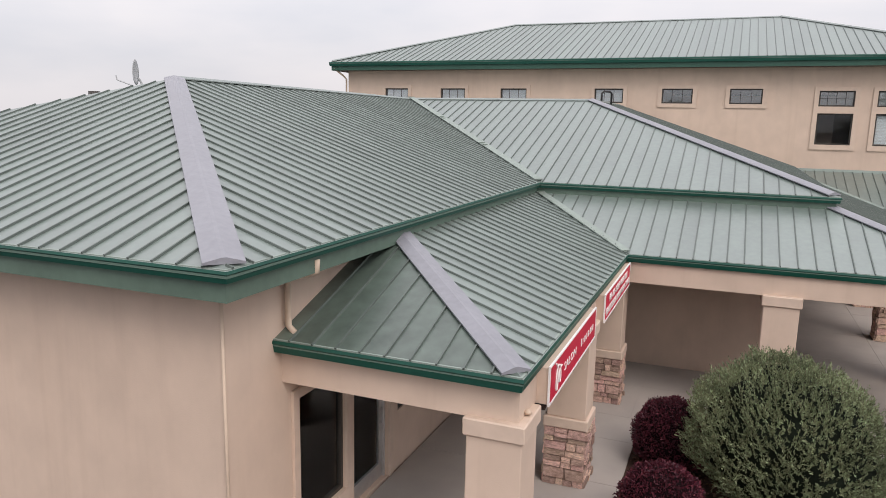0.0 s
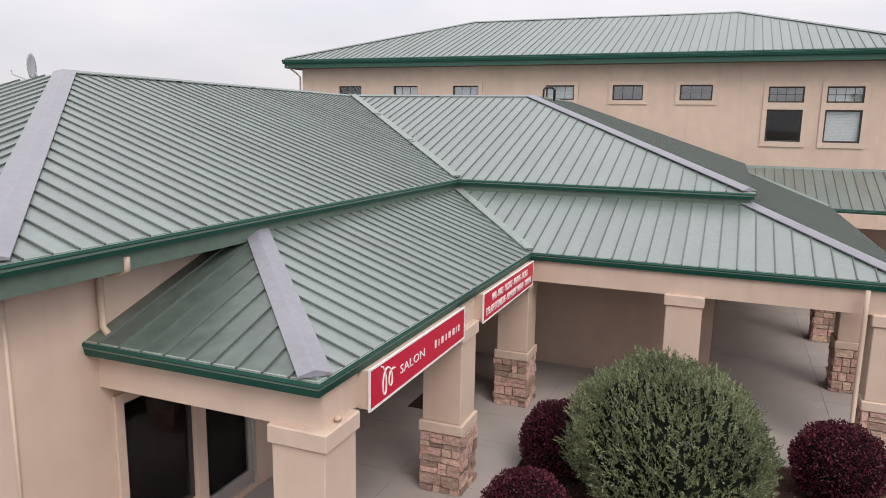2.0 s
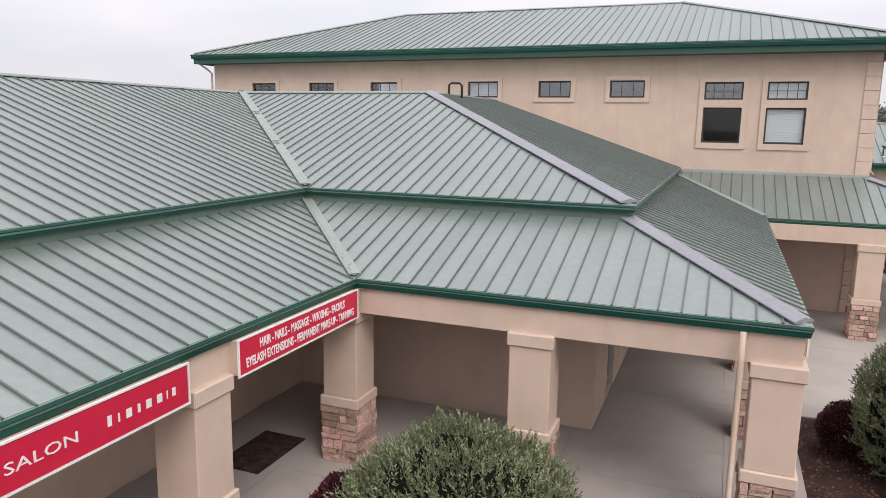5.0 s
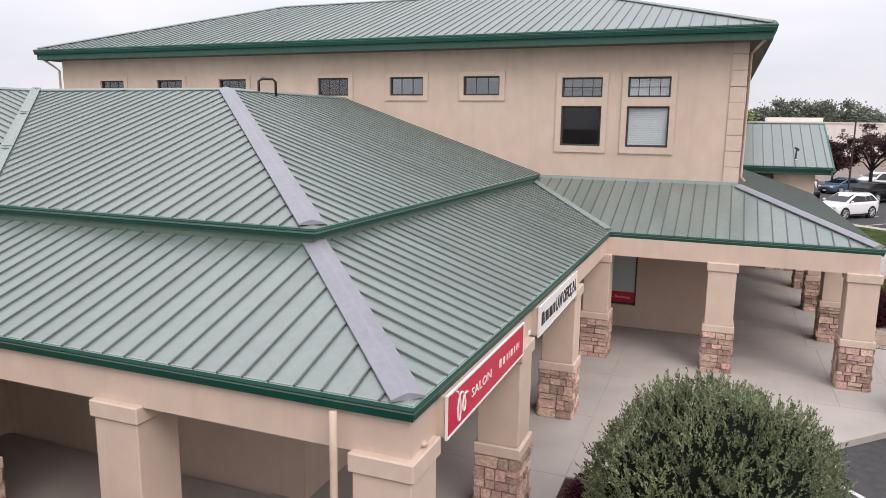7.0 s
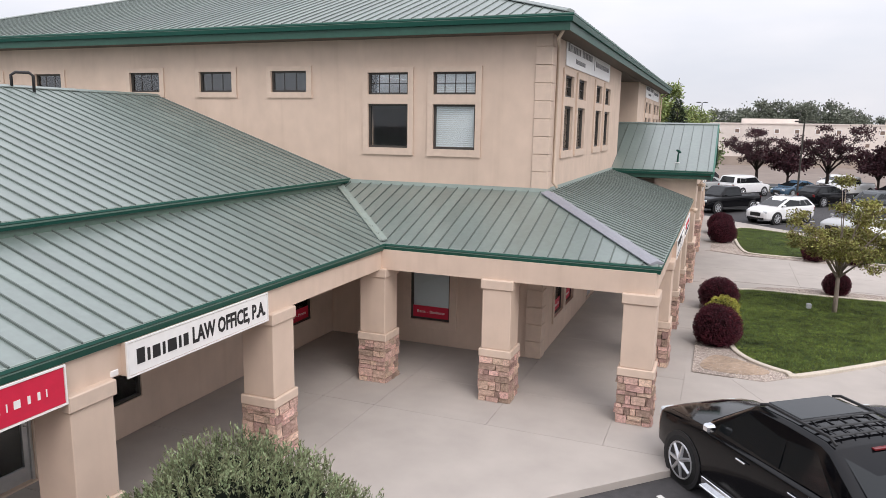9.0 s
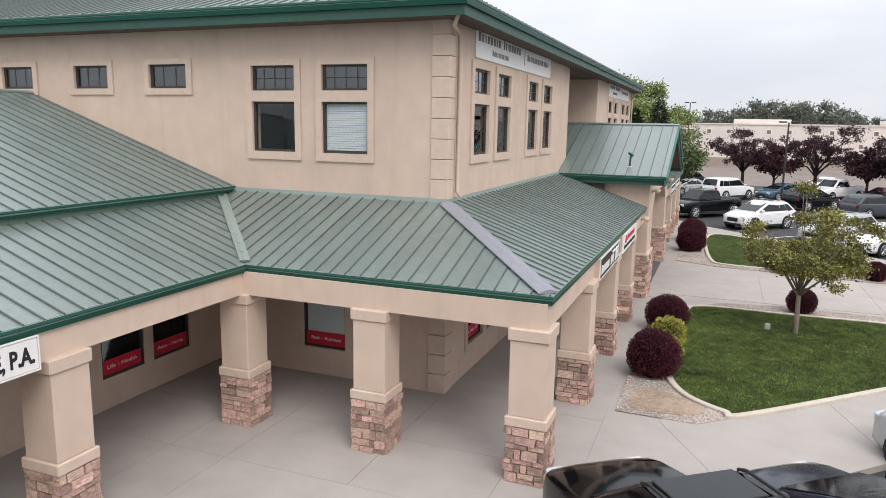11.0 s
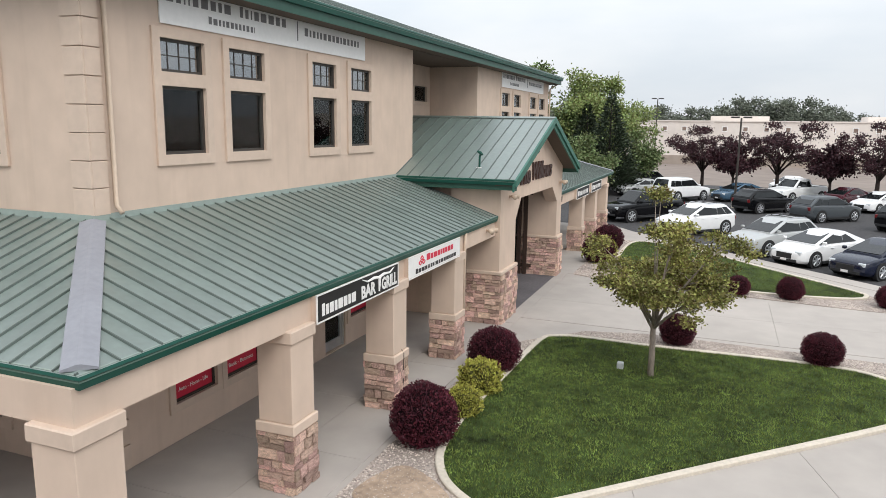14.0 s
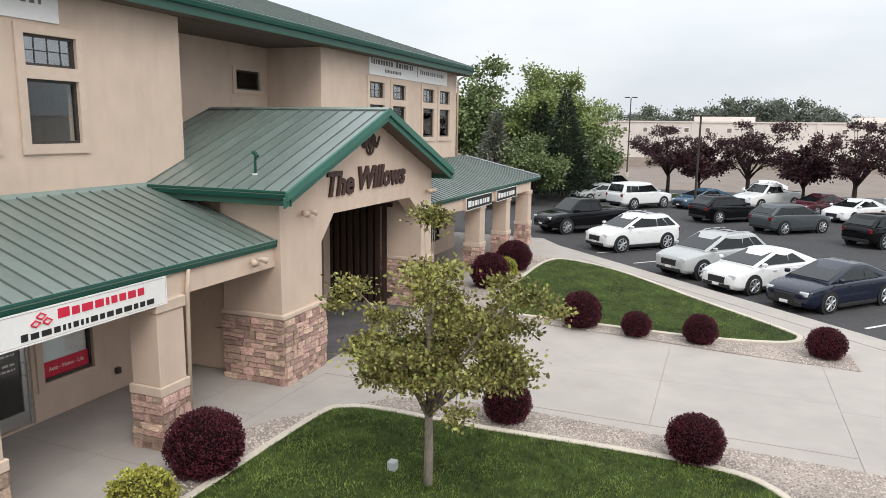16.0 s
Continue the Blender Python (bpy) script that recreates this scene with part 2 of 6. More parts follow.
def sweep(bm, path, profile, closed=False):
    """Sweeps a closed profile of (outwards, z) along a level path with mitred corners; outwards is to the right of the path."""
    n = len(path)
    P = [Vector((p[0], p[1])) for p in path]
    z = path[0][2]
    rings = []
    for i in range(n):
        a = P[i] - P[i - 1] if (i > 0 or closed) else None
        b = P[(i + 1) % n] - P[i] if (i < n - 1 or closed) else None
        ns = [Vector((q.y, -q.x)).normalized() for q in (a, b) if q is not None]
        m = sum(ns, Vector((0, 0)))
        m = m / m.length
        k = 1 / max(0.2, m.dot(ns[0]))
        rings.append([bm.verts.new((P[i].x + m.x * k * o, P[i].y + m.y * k * o, z + h)) for o, h in profile])
    k = len(profile)
    for i in range(n if closed else n - 1):
        a, b = rings[i], rings[(i + 1) % n]
        for j in range(k):
            bm.faces.new((a[j], a[(j + 1) % k], b[(j + 1) % k], b[j]))
    if not closed:
        bm.faces.new(rings[0])
        bm.faces.new(list(reversed(rings[-1])))
    bmesh.ops.recalc_face_normals(bm, faces=bm.faces)
    return bm


def prism(bm, pts, z0, z1):
    """An upright prism over a plan polygon."""
    a = [bm.verts.new((x, y, z0)) for x, y in pts]
    b = [bm.verts.new((x, y, z1)) for x, y in pts]
    bm.faces.new(list(reversed(a)))
    bm.faces.new(b)
    for i in range(len(pts)):
        j = (i + 1) % len(pts)
        bm.faces.new((a[i], a[j], b[j], b[i]))
    bmesh.ops.recalc_face_normals(bm, faces=bm.faces)
    return bm


def wall_mesh(axis, f, g, a0, a1, z0, z1, holes=()):
    """A wall along an axis, from its outer plane f to its inner plane g, with openings (a0, a1, z0, z1) cut through."""
    As = sorted({a0, a1, *(h for q in holes for h in q[:2])})
    Zs = sorted({z0, z1, *(h for q in holes for h in q[2:])})
    bm, vs = bmesh.new(), {}

    def v(a, d, z):
        if (a, d, z) not in vs:
            vs[a, d, z] = bm.verts.new((a, d, z) if axis == "x" else (d, a, z))
        return vs[a, d, z]

    def solid(i, j):
        if not (0 <= i < len(As) - 1 and 0 <= j < len(Zs) - 1):
            return False
        a, z = (As[i] + As[i + 1]) / 2, (Zs[j] + Zs[j + 1]) / 2
        return not any(q[0] < a < q[1] and q[2] < z < q[3] for q in holes)

    for i in range(len(As) - 1):
        for j in range(len(Zs) - 1):
            if not solid(i, j):
                continue
            p, q, r, s = As[i], As[i + 1], Zs[j], Zs[j + 1]
            for d in (f, g):
                bm.faces.new((v(p, d, r), v(q, d, r), v(q, d, s), v(p, d, s)))
            for ok, c in ((solid(i - 1, j), ((p, r), (p, s))), (solid(i + 1, j), ((q, r), (q, s))), (solid(i, j - 1), ((p, r), (q, r))), (solid(i, j + 1), ((p, s), (q, s)))):
                if not ok:
                    (a, b), (c2, d2) = c
                    bm.faces.new((v(a, f, b), v(c2, f, d2), v(c2, g, d2), v(a, g, b)))
    bmesh.ops.recalc_face_normals(bm, faces=bm.faces)
    return bm


# ---- ground ----
G = -0.13
ground_bm = bmesh.new()
prism(ground_bm, ((-1500, -1500), (1500, -1500), (1500, 1500), (-1500, 1500)), G - 0.5, G)
setting("ground", ground_bm, ASPH, "dark worn asphalt car park reaching into the distance", "asphalt")

# ---- the two eave lines and the wall lines ----
ZU, ZP, ZB = 4.30, 3.17, 8.22
PU, PP = 0.335, 0.345
PORCH = [(-4.73, 6.5), (-1.73, 6.5), (-1.73, 14.1), (4.72, 14.1), (4.72, 25.88), (10.53, 25.88), (10.53, 39.97)]


def face_frame(pts, eave, z0, pitch):
    """Plan polygon pts rises from the eave line by its pitch: gives the lift of a plan point, and the along and up directions."""
    (x0, y0), (x1, y1) = eave
    along = Vector((x1 - x0, y1 - y0)).normalized()
    inwards = Vector((-along.y, along.x))
    if sum((Vector(p) - Vector(eave[0])).dot(inwards) for p in pts) < 0:
        inwards = -inwards

    def lift(p):
        return z0 + pitch * (Vector(p) - Vector(eave[0])).dot(inwards)
    return along, inwards, lift


def clip(poly, axis, value, keep):
    out = []
    for i, p in enumerate(poly):
        q = poly[(i + 1) % len(poly)]
        dp, dq = keep * (p[axis] - value), keep * (q[axis] - value)
        if dp >= 0:
            out.append(p)
        if dp * dq < 0:
            k = dp / (dp - dq)
            out.append((p[0] + k * (q[0] - p[0]), p[1] + k * (q[1] - p[1])))
    return out


def roof_face(name, pts, eave, z0, pitch, label, step=0.305, panels=True, shift=0.0, surface=None):
    """One roof slope: a deck, and on it the metal panels, each with its upstanding seam."""
    along, inw, lift = face_frame(pts, eave, z0, pitch)
    o = Vector(eave[0])
    bm = bmesh.new()
    top = [bm.verts.new((x, y, lift((x, y)) - 0.012)) for x, y in pts]
    low = [bm.verts.new((x, y, lift((x, y)) - 0.07)) for x, y in pts]
    bm.faces.new(top)
    bm.faces.new(list(reversed(low)))
    for i in range(len(pts)):
        j = (i + 1) % len(pts)
        bm.faces.new((top[j], top[i], low[i], low[j]))
    bmesh.ops.recalc_face_normals(bm, faces=bm.faces)
    deck = setting(name, bm, ROOFDECK if panels else ROOF, label, "roof")
    if not panels:
        return deck
    loc = [((Vector(p) - o).dot(along), (Vector(p) - o).dot(inw)) for p in pts]
    s0, s1 = min(p[0] for p in loc), max(p[0] for p in loc)
    k = math.floor((s0 - shift) / step)
    nrm = (Vector((inw.x, inw.y, pitch)).cross(Vector((along.x, along.y, 0)))).normalized()
    if nrm.z < 0:
        nrm = -nrm

    def w(s, u, h=0.0):
        q = o + s * along + u * inw
        return Vector((q.x, q.y, z0 + pitch * u)) + h * nrm
    while shift + k * step < s1 - 1e-4:
        a, b = shift + k * step, shift + (k + 1) * step
        k += 1
        c = clip(clip(loc, 0, a, 1), 0, b, -1)
        if len(c) < 3 or max(p[0] for p in c) - min(p[0] for p in c) < 0.01:
            continue
        bm = bmesh.new()
        t, d = [bm.verts.new(w(*p)) for p in c], [bm.verts.new(w(*p, -0.011)) for p in c]
        bm.faces.new(t)
        for i in range(len(c)):
            j = (i + 1) % len(c)
            bm.faces.new((t[i], d[i], d[j], t[j]))
        us = [p[1] for p in c if abs(p[0] - a) < 0.002]
        if len(us) >= 2 and max(us) - min(us) > 0.05:
            u0, u1 = min(us) + 0.01, max(us) - 0.01
            q = [bm.verts.new(w(s, u, h)) for u in (u0, u1) for s, h in ((a - 0.012, 0), (a - 0.009, 0.026), (a + 0.009, 0.026), (a + 0.012, 0))]
            ribs = [bm.faces.new((q[i], q[i + 1], q[i + 5], q[i + 4])) for i in range(3)]
            ribs += [bm.faces.new(q[:4]), bm.faces.new(q[4:])]
            for f in ribs:
                f.material_index = 1
        bmesh.ops.recalc_face_normals(bm, faces=bm.faces)
        part("roof_panel", bm, surface or ROOF, deck).data.materials.append(SEAM)
    return deck


def cap_strip(name, a, b, width, label, material=CAPM, kink=0.052, drop=0.045):
    """A folded metal cap along a hip, valley or ridge line, from a to b, in two or three lapped lengths."""
    a, b = Vector(a), Vector(b)
    d = (b - a).normalized()
    side = d.cross(Vector((0, 0, 1))).normalized()
    n = max(1, round((b - a).length / 3.2))
    holder = None
    for i in range(n):
        bm = bmesh.new()
        p, q = a + (b - a) * (i / n), a + (b - a) * min(1, (i + 1) / n + 0.02)
        up = Vector((0, 0, 1)) * (kink + 0.004 * (n - i))
        rows = []
        for c in (p, q):
            rows.append([bm.verts.new(c + up + side * s * width / 2 + Vector((0, 0, z))) for s, z in ((-1, -drop - 0.02), (-1, -drop), (-0.12, 0), (0.12, 0), (1, -drop), (1, -drop - 0.02))])
        for j in range(5):
            bm.faces.new((rows[0][j], rows[0][j + 1], rows[1][j + 1], rows[1][j]))
        bm.faces.new(rows[0])
        bm.faces.new(rows[1])
        bmesh.ops.recalc_face_normals(bm, faces=bm.faces)
        if holder is None:
            holder = setting(name, bm, material, label, "roof cap")
        else:
            part("cap_length", bm, material, holder)
    return holder


def z_at(z0, pitch, run):
    return z0 + pitch * run

# ---- roofs of the single-storey wing ----
RU = 6.45
ZR = z_at(ZU, PU, RU)
roof_face("roof_wing_east", [(-4.2, 5.1), (-4.2, 16.55), (-10.65, 23.0), (-10.65, 11.55)], ((-4.2, 5.1), (-4.2, 16.55)), ZU, PU, "grey-green standing-seam metal roof slope of the low wing", shift=0.100)
roof_face("roof_wing_south", [(-17.1, 5.1), (-4.2, 5.1), (-10.65, 11.55)], ((-17.1, 5.1), (-4.2, 5.1)), ZU, PU, "grey-green standing-seam metal hip end of the low wing", shift=0.105)
roof_face("roof_cross_south", [(-4.2, 16.55), (2.2, 16.55), (-4.25, 23.0), (-10.65, 23.0)], ((-4.2, 16.55), (2.2, 16.55)), ZU, PU, "grey-green standing-seam metal roof slope between valley and hip", shift=0.048)
roof_face("roof_cross_east", [(2.2, 16.55), (2.2, 28.9), (-4.25, 28.9), (-4.25, 23.0)], ((2.2, 16.55), (2.2, 28.9)), ZU, PU, "grey-green standing-seam metal roof slope running into the tall wall")
roof_face("roof_wing_west", [(-17.1, 5.1), (-10.65, 11.55), (-10.65, 28.9), (-17.1, 28.9)], ((-17.1, 5.1), (-17.1, 28.9)), ZU, PU, "grey-green metal roof slope behind the ridge", panels=False)
bm = bmesh.new()
prism(bm, ((-10.65, 23.0), (-4.25, 23.0), (-4.25, 28.9), (-10.65, 28.9)), ZR - 0.1, ZR - 0.02)
setting("roof_cross_deck", bm, ROOF, "flat green metal deck behind the ridge", "roof")

# ---- roofs of the two-storey building ----
RB = 6.65
ZRB = z_at(ZB, PU, RB)
roof_face("roof_tall_south", [(-17.1, 28.2), (8.15, 28.2), (1.5, 34.85), (-10.45, 34.85)], ((-17.1, 28.2), (8.15, 28.2)), ZB, PU, "grey-green standing-seam metal roof of the two-storey building")
roof_face("roof_tall_east", [(8.15, 28.2), (8.15, 58.95), (1.5, 52.3), (1.5, 34.85)], ((8.15, 28.2), (8.15, 58.95)), ZB, PU, "grey-green standing-seam metal roof above the main front")
for nm, pts, ev in (("roof_tall_north_end", [(8.15, 58.95), (-5.15, 58.95), (1.5, 52.3)], ((8.15, 58.95), (-5.15, 58.95))),
                    ("roof_tall_west_end", [(-17.1, 28.2), (-17.1, 41.5), (-10.45, 34.85)], ((-17.1, 28.2), (-17.1, 41.5))),
                    ("roof_tall_back", [(-17.1, 41.5), (-5.15, 41.5), (1.5, 34.85), (-10.45, 34.85)], ((-17.1, 41.5), (-5.15, 41.5))),
                    ("roof_tall_back_west", [(-5.15, 41.5), (-5.15, 58.95), (1.5, 52.3), (1.5, 34.85)], ((-5.15, 41.5), (-5.15, 58.95)))):
    roof_face(nm, pts, ev, ZB, PU, "grey-green metal roof slope of the two-storey building", panels=False)

# ---- porch roofs ----
RP = 3.0
porch_label = "grey-green standing-seam metal porch roof above the walkway"
roof_face("roof_porch_end", [(-4.73, 6.5), (-1.73, 6.5), (-4.73, 9.5)], ((-4.73, 6.5), (-1.73, 6.5)), ZP, PP, "dark mottled green metal hip end of the porch roof", shift=0.220, surface=ROOF_END)
roof_face("roof_porch_1", [(-1.73, 6.5), (-1.73, 14.1), (-4.73, 17.1), (-4.73, 9.5)], ((-1.73, 6.5), (-1.73, 14.1)), ZP, PP, porch_label, shift=0.181)
roof_face("roof_porch_2", [(-1.73, 14.1), (4.72, 14.1), (1.72, 17.1), (-4.73, 17.1)], ((-1.73, 14.1), (4.72, 14.1)), ZP, PP, porch_label, shift=0.000)
roof_face("roof_porch_3", [(4.72, 14.1), (4.72, 25.88), (1.72, 28.88), (1.72, 17.1)], ((4.72, 14.1), (4.72, 25.88)), ZP, PP, porch_label, shift=0.255)
roof_face("roof_porch_4", [(4.72, 25.88), (10.53, 25.88), (7.53, 28.88), (1.72, 28.88)], ((4.72, 25.88), (10.53, 25.88)), ZP, PP, porch_label, shift=0.264)
roof_face("roof_porch_5", [(10.53, 25.88), (10.53, 39.97), (7.53, 39.97), (7.53, 28.88)], ((10.53, 25.88), (10.53, 39.97)), ZP, PP, porch_label, shift=0.230)
roof_face("roof_porch_6", [(10.53, 48.2), (10.53, 62.6), (7.53, 59.6), (7.53, 48.2)], ((10.53, 48.2), (10.53, 62.6)), ZP, PP, porch_label)
roof_face("roof_porch_7", [(10.53, 62.6), (-5, 62.6), (-5, 59.6), (7.53, 59.6)], ((10.53, 62.6), (-5, 62.6)), ZP, PP, porch_label, panels=False)

# caps on hips, valleys and ridges
ZPW = z_at(ZP, PP, RP)


hip_label = "pale grey folded metal cap along the roof hip"
cap_strip("hip_cap_wing", (-4.32, 5.22, ZU + 0.04), (-10.65, 11.55, ZR), 0.40, hip_label)
cap_strip("hip_cap_cross", (2.08, 16.67, ZU + 0.04), (-4.25, 23.0, ZR), 0.36, hip_label)
cap_strip("hip_cap_porch_1", (-1.83, 6.6, ZP + 0.035), (-4.6, 9.37, z_at(ZP, PP, 2.87)), 0.34, hip_label)
cap_strip("hip_cap_porch_2", (4.62, 14.2, ZP + 0.035), (1.9, 16.92, z_at(ZP, PP, 2.82)), 0.34, hip_label)
cap_strip("hip_cap_porch_3", (10.43, 25.98, ZP + 0.035), (7.6, 28.81, z_at(ZP, PP, 2.93)), 0.36, hip_label)
cap_strip("hip_cap_porch_4", (10.43, 62.5, ZP + 0.035), (7.53, 59.6, ZPW), 0.3, hip_label)
cap_strip("hip_cap_tall_1", (8.05, 28.3, ZB + 0.035), (1.5, 34.85, ZRB), 0.26, "green folded metal cap along the roof hip", ROOF)
cap_strip("hip_cap_tall_2", (-17.0, 28.3, ZB + 0.035), (-10.45, 34.85, ZRB), 0.26, "green folded metal cap along the roof hip", ROOF)
ridge_label = "green folded metal cap along the roof ridge"
cap_strip("ridge_cap_wing", (-10.65, 11.55, ZR), (-10.65, 23.0, ZR), 0.26, ridge_label, ROOF, 0.035, 0.05)
cap_strip("ridge_cap_cross", (-10.65, 23.0, ZR), (-4.25, 23.0, ZR), 0.26, ridge_label, ROOF, 0.035, 0.05)
cap_strip("ridge_cap_cross_back", (-4.25, 23.0, ZR), (-4.25, 28.9, ZR), 0.26, ridge_label, ROOF, 0.035, 0.05)
cap_strip("ridge_cap_tall", (-10.45, 34.85, ZRB), (1.5, 34.85, ZRB), 0.26, ridge_label, ROOF, 0.035, 0.05)
cap_strip("ridge_cap_tall_east", (1.5, 34.85, ZRB), (1.5, 52.3, ZRB), 0.26, ridge_label, ROOF, 0.035, 0.05)
VALLEY = mat("pale_valley_flashing", (0.25, 0.30, 0.27), 0.45, var=0.06)
valley_label = "pale metal flashing in the roof valley"
for nm, a, b, wd in (("valley_upper", (-4.25, 16.6, ZU), (-10.6, 22.95, ZR), 0.22), ("valley_porch_1", (-1.78, 14.15, ZP), (-4.6, 16.97, z_at(ZP, PP, 2.87)), 0.2),
                     ("valley_porch_2", (4.67, 25.93, ZP), (1.85, 28.75, z_at(ZP, PP, 2.87)), 0.2)):
    cap_strip(nm, a, b, wd, valley_label, VALLEY, 0.036, -0.036)

# ---- gutters, fascias and soffits ----
K_GUTTER = [(-0.11, 0.0), (0.0, 0.0), (0.012, -0.03), (0.0, -0.045), (-0.02, -0.13), (-0.11, -0.13)]


def gutter(name, path, z, label, drop=1.0, fascia=0.0, back=0.11):
    bm = bmesh.new()
    prof = [(o, h * drop) for o, h in K_GUTTER]
    sweep(bm, [(x, y, z) for x, y in path], prof)
    g = setting(name, bm, GUTTER, label, "gutter")
    lip = bmesh.new()
    sweep(lip, [(x, y, z) for x, y in path], [(-0.10, 0.002), (-0.012, 0.002), (-0.012, 0.014), (-0.10, 0.014)])
    part("drip_edge", lip, VALLEY, g, "pale metal drip edge")
    if fascia:
        f = bmesh.new()
        sweep(f, [(x, y, z) for x, y in path], [(-back, -0.08), (-back + 0.03, -0.08), (-back + 0.03, -fascia), (-back, -fascia)])
        setting(name.replace("gutter", "fascia"), f, FASCIA if name == "gutter_upper" else FASCIA_SHADED, "muted green painted fascia board below the gutter", "fascia")
    return g


gutter_label = "dark green painted metal gutter along the eave"
UPPER = [(-17.1, 28.9), (-17.1, 5.1), (-4.2, 5.1), (-4.2, 16.55), (2.2, 16.55), (2.2, 28.88)]
gutter("gutter_upper", UPPER, ZU, gutter_label, 0.95, 0.33)
gutter("gutter_porch", PORCH, ZP, gutter_label, 1.15)
gutter("gutter_porch_north", [(10.53, 48.2), (10.53, 62.6), (-5, 62.6)], ZP, gutter_label, 1.15)
TALL = [(-17.1, 41.5), (-17.1, 28.2), (8.15, 28.2), (8.15, 58.95), (-5.15, 58.95)]
gutter("gutter_tall", TALL, ZB, gutter_label, 1.3, 0.36)
for nm, path, z, o0, o1, lab in (("soffit_upper", UPPER, ZU - 0.30, -0.56, -0.1, "eave soffit with shade put into its brown"), ("soffit_tall", TALL, ZB - 0.33, -0.75, -0.1, "shaded brown soffit under the high eave")):
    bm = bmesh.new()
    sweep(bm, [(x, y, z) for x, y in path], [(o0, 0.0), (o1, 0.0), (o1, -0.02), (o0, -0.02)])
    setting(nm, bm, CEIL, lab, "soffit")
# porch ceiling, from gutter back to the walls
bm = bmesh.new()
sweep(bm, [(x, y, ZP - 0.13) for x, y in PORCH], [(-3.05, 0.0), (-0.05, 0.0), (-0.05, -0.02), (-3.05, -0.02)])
ceil = setting("ceiling", bm, CEIL, "porch ceiling with deep shade put into its brown", "ceiling")
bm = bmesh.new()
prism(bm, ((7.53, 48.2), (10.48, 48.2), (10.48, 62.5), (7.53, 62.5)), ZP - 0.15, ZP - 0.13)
setting("ceiling_north", bm, CEIL, "porch ceiling with deep shade put into its brown", "ceiling")

# wall flashing where the porch roof meets the walls
bm = bmesh.new()
sweep(bm, [(x, y, ZPW) for x, y in ((1.72, 28.88), (7.53, 28.88), (7.53, 40.0))], [(-0.01, -0.03), (0.05, -0.03), (0.03, 0.07), (-0.01, 0.07)])
setting("trim_flashing", bm, VALLEY, "narrow green-grey flashing where roof meets wall", "flashing")

# ---- walls with their openings ----
XT, YT = 7.53, 28.9
SMALL = [(x, x + 1.13, 6.55, 7.11) for x in (-14.6, -11.92, -9.2, -5.27, -2.68, -0.24)]
TALLW = [(2.74, 3.88), (4.57, 5.70)]
SOUTH_HOLES = SMALL + [(a, b, z0, z1) for a, b in TALLW for z0, z1 in ((5.14, 6.25), (6.49, 7.04))] + [(4.0, 5.12, 0.64, 2.4)]
EASTW = [(30.42, 31.5), (32.18, 33.28), (35.08, 36.14), (36.87, 37.95), (49.8, 50.92), (51.63, 52.74), (54.43, 55.6), (56.2, 57.38)]
GROUND_E = [(30.34, 31.46), (31.75, 32.87), (36.72, 37.84)]
EAST_HOLES = [(a, b, z0, z1) for a, b in EASTW for z0, z1 in ((5.13, 6.28), (6.51, 7.06))]
G_HOLES = [(a, b, 0.7, 2.4) for a, b in GROUND_E] + [(35.5, 36.5, 0.02, 2.15)]
Y2_HOLES = [(18.7, 19.65, 0.02, 2.15), (20.2, 21.9, 0.62, 2.1), (25.3, 26.42, 0.62, 2.2), (26.68, 27.8, 0.62, 2.2)]
Y1_HOLES = [(6.96, 8.13, 0.5, 2.3), (8.32, 9.5, 0.02, 2.25), (9.85, 10.8, 1.0, 2.2), (13.6, 14.55, 0.02, 2.15), (14.9, 15.9, 0.9, 2.1)]
wall_label = "beige sand-textured stucco wall"


def wall(name, axis, f, g, a0, a1, z0, z1, holes=(), label=wall_label, material=None):
    return setting(name, wall_mesh(axis, f, g, a0, a1, z0, z1, holes), material or STUCCO, label, "wall")


wall("wall_wing_south", "x", 5.65, 5.9, -16.5, -4.73, G, 4.0)
wall("wall_wing_west", "y", -16.5, -16.25, 5.9, 28.9, G, 4.0)
wall("wall_wing_east", "y", -4.73, -4.98, 5.9, 17.1, G, 4.02, Y1_HOLES, "beige stucco shop wall under the porch")
wall("wall_cross_south", "x", 17.1, 17.35, -4.98, 1.6, G, 4.02, (), "beige stucco wall under the porch")
wall("wall_cross_east", "y", 1.6, 1.35, 17.35, 28.9, G, 4.02, Y2_HOLES, "beige stucco shop wall with windows under the porch")
wall("wall_tall_south", "x", YT, YT + 0.28, -16.5, XT, G, 8.0, SOUTH_HOLES, "beige stucco wall of the two-storey building")
wall("wall_tall_east", "y", XT, XT - 0.28, YT + 0.28, 40.72, G, 8.0, [h for h in EAST_HOLES if h[0] < 40] + G_HOLES, "beige stucco front with paired windows")
wall("wall_tall_east_far", "y", XT, XT - 0.28, 46.7, 58.3, G, 8.0, [h for h in EAST_HOLES if h[0] > 40] + [(49.2, 50.2, 0.02, 2.2), (51.5, 53.0, 0.6, 2.2), (55.0, 56.5, 0.6, 2.2)], "beige stucco front with paired windows")
wall("wall_tall_north", "x", 58.3, 58.02, -4.5, XT - 0.28, G, 8.0)
wall("wall_tall_west", "y", -16.5, -16.22, YT + 0.28, 41.0, 0, 8.0)
wall("wall_tall_back", "x", 41.0, 40.72, -16.22, -4.5, 0, 8.0)
wall("wall_tall_back_west", "y", -4.5, -4.22, 41.0, 58.3, 0, 8.0)
wall("wall_recess_south", "x", 40.72, 40.44, 5.6, XT - 0.28, 0, 8.0, (), "shaded stucco side of the recess above the entrance")
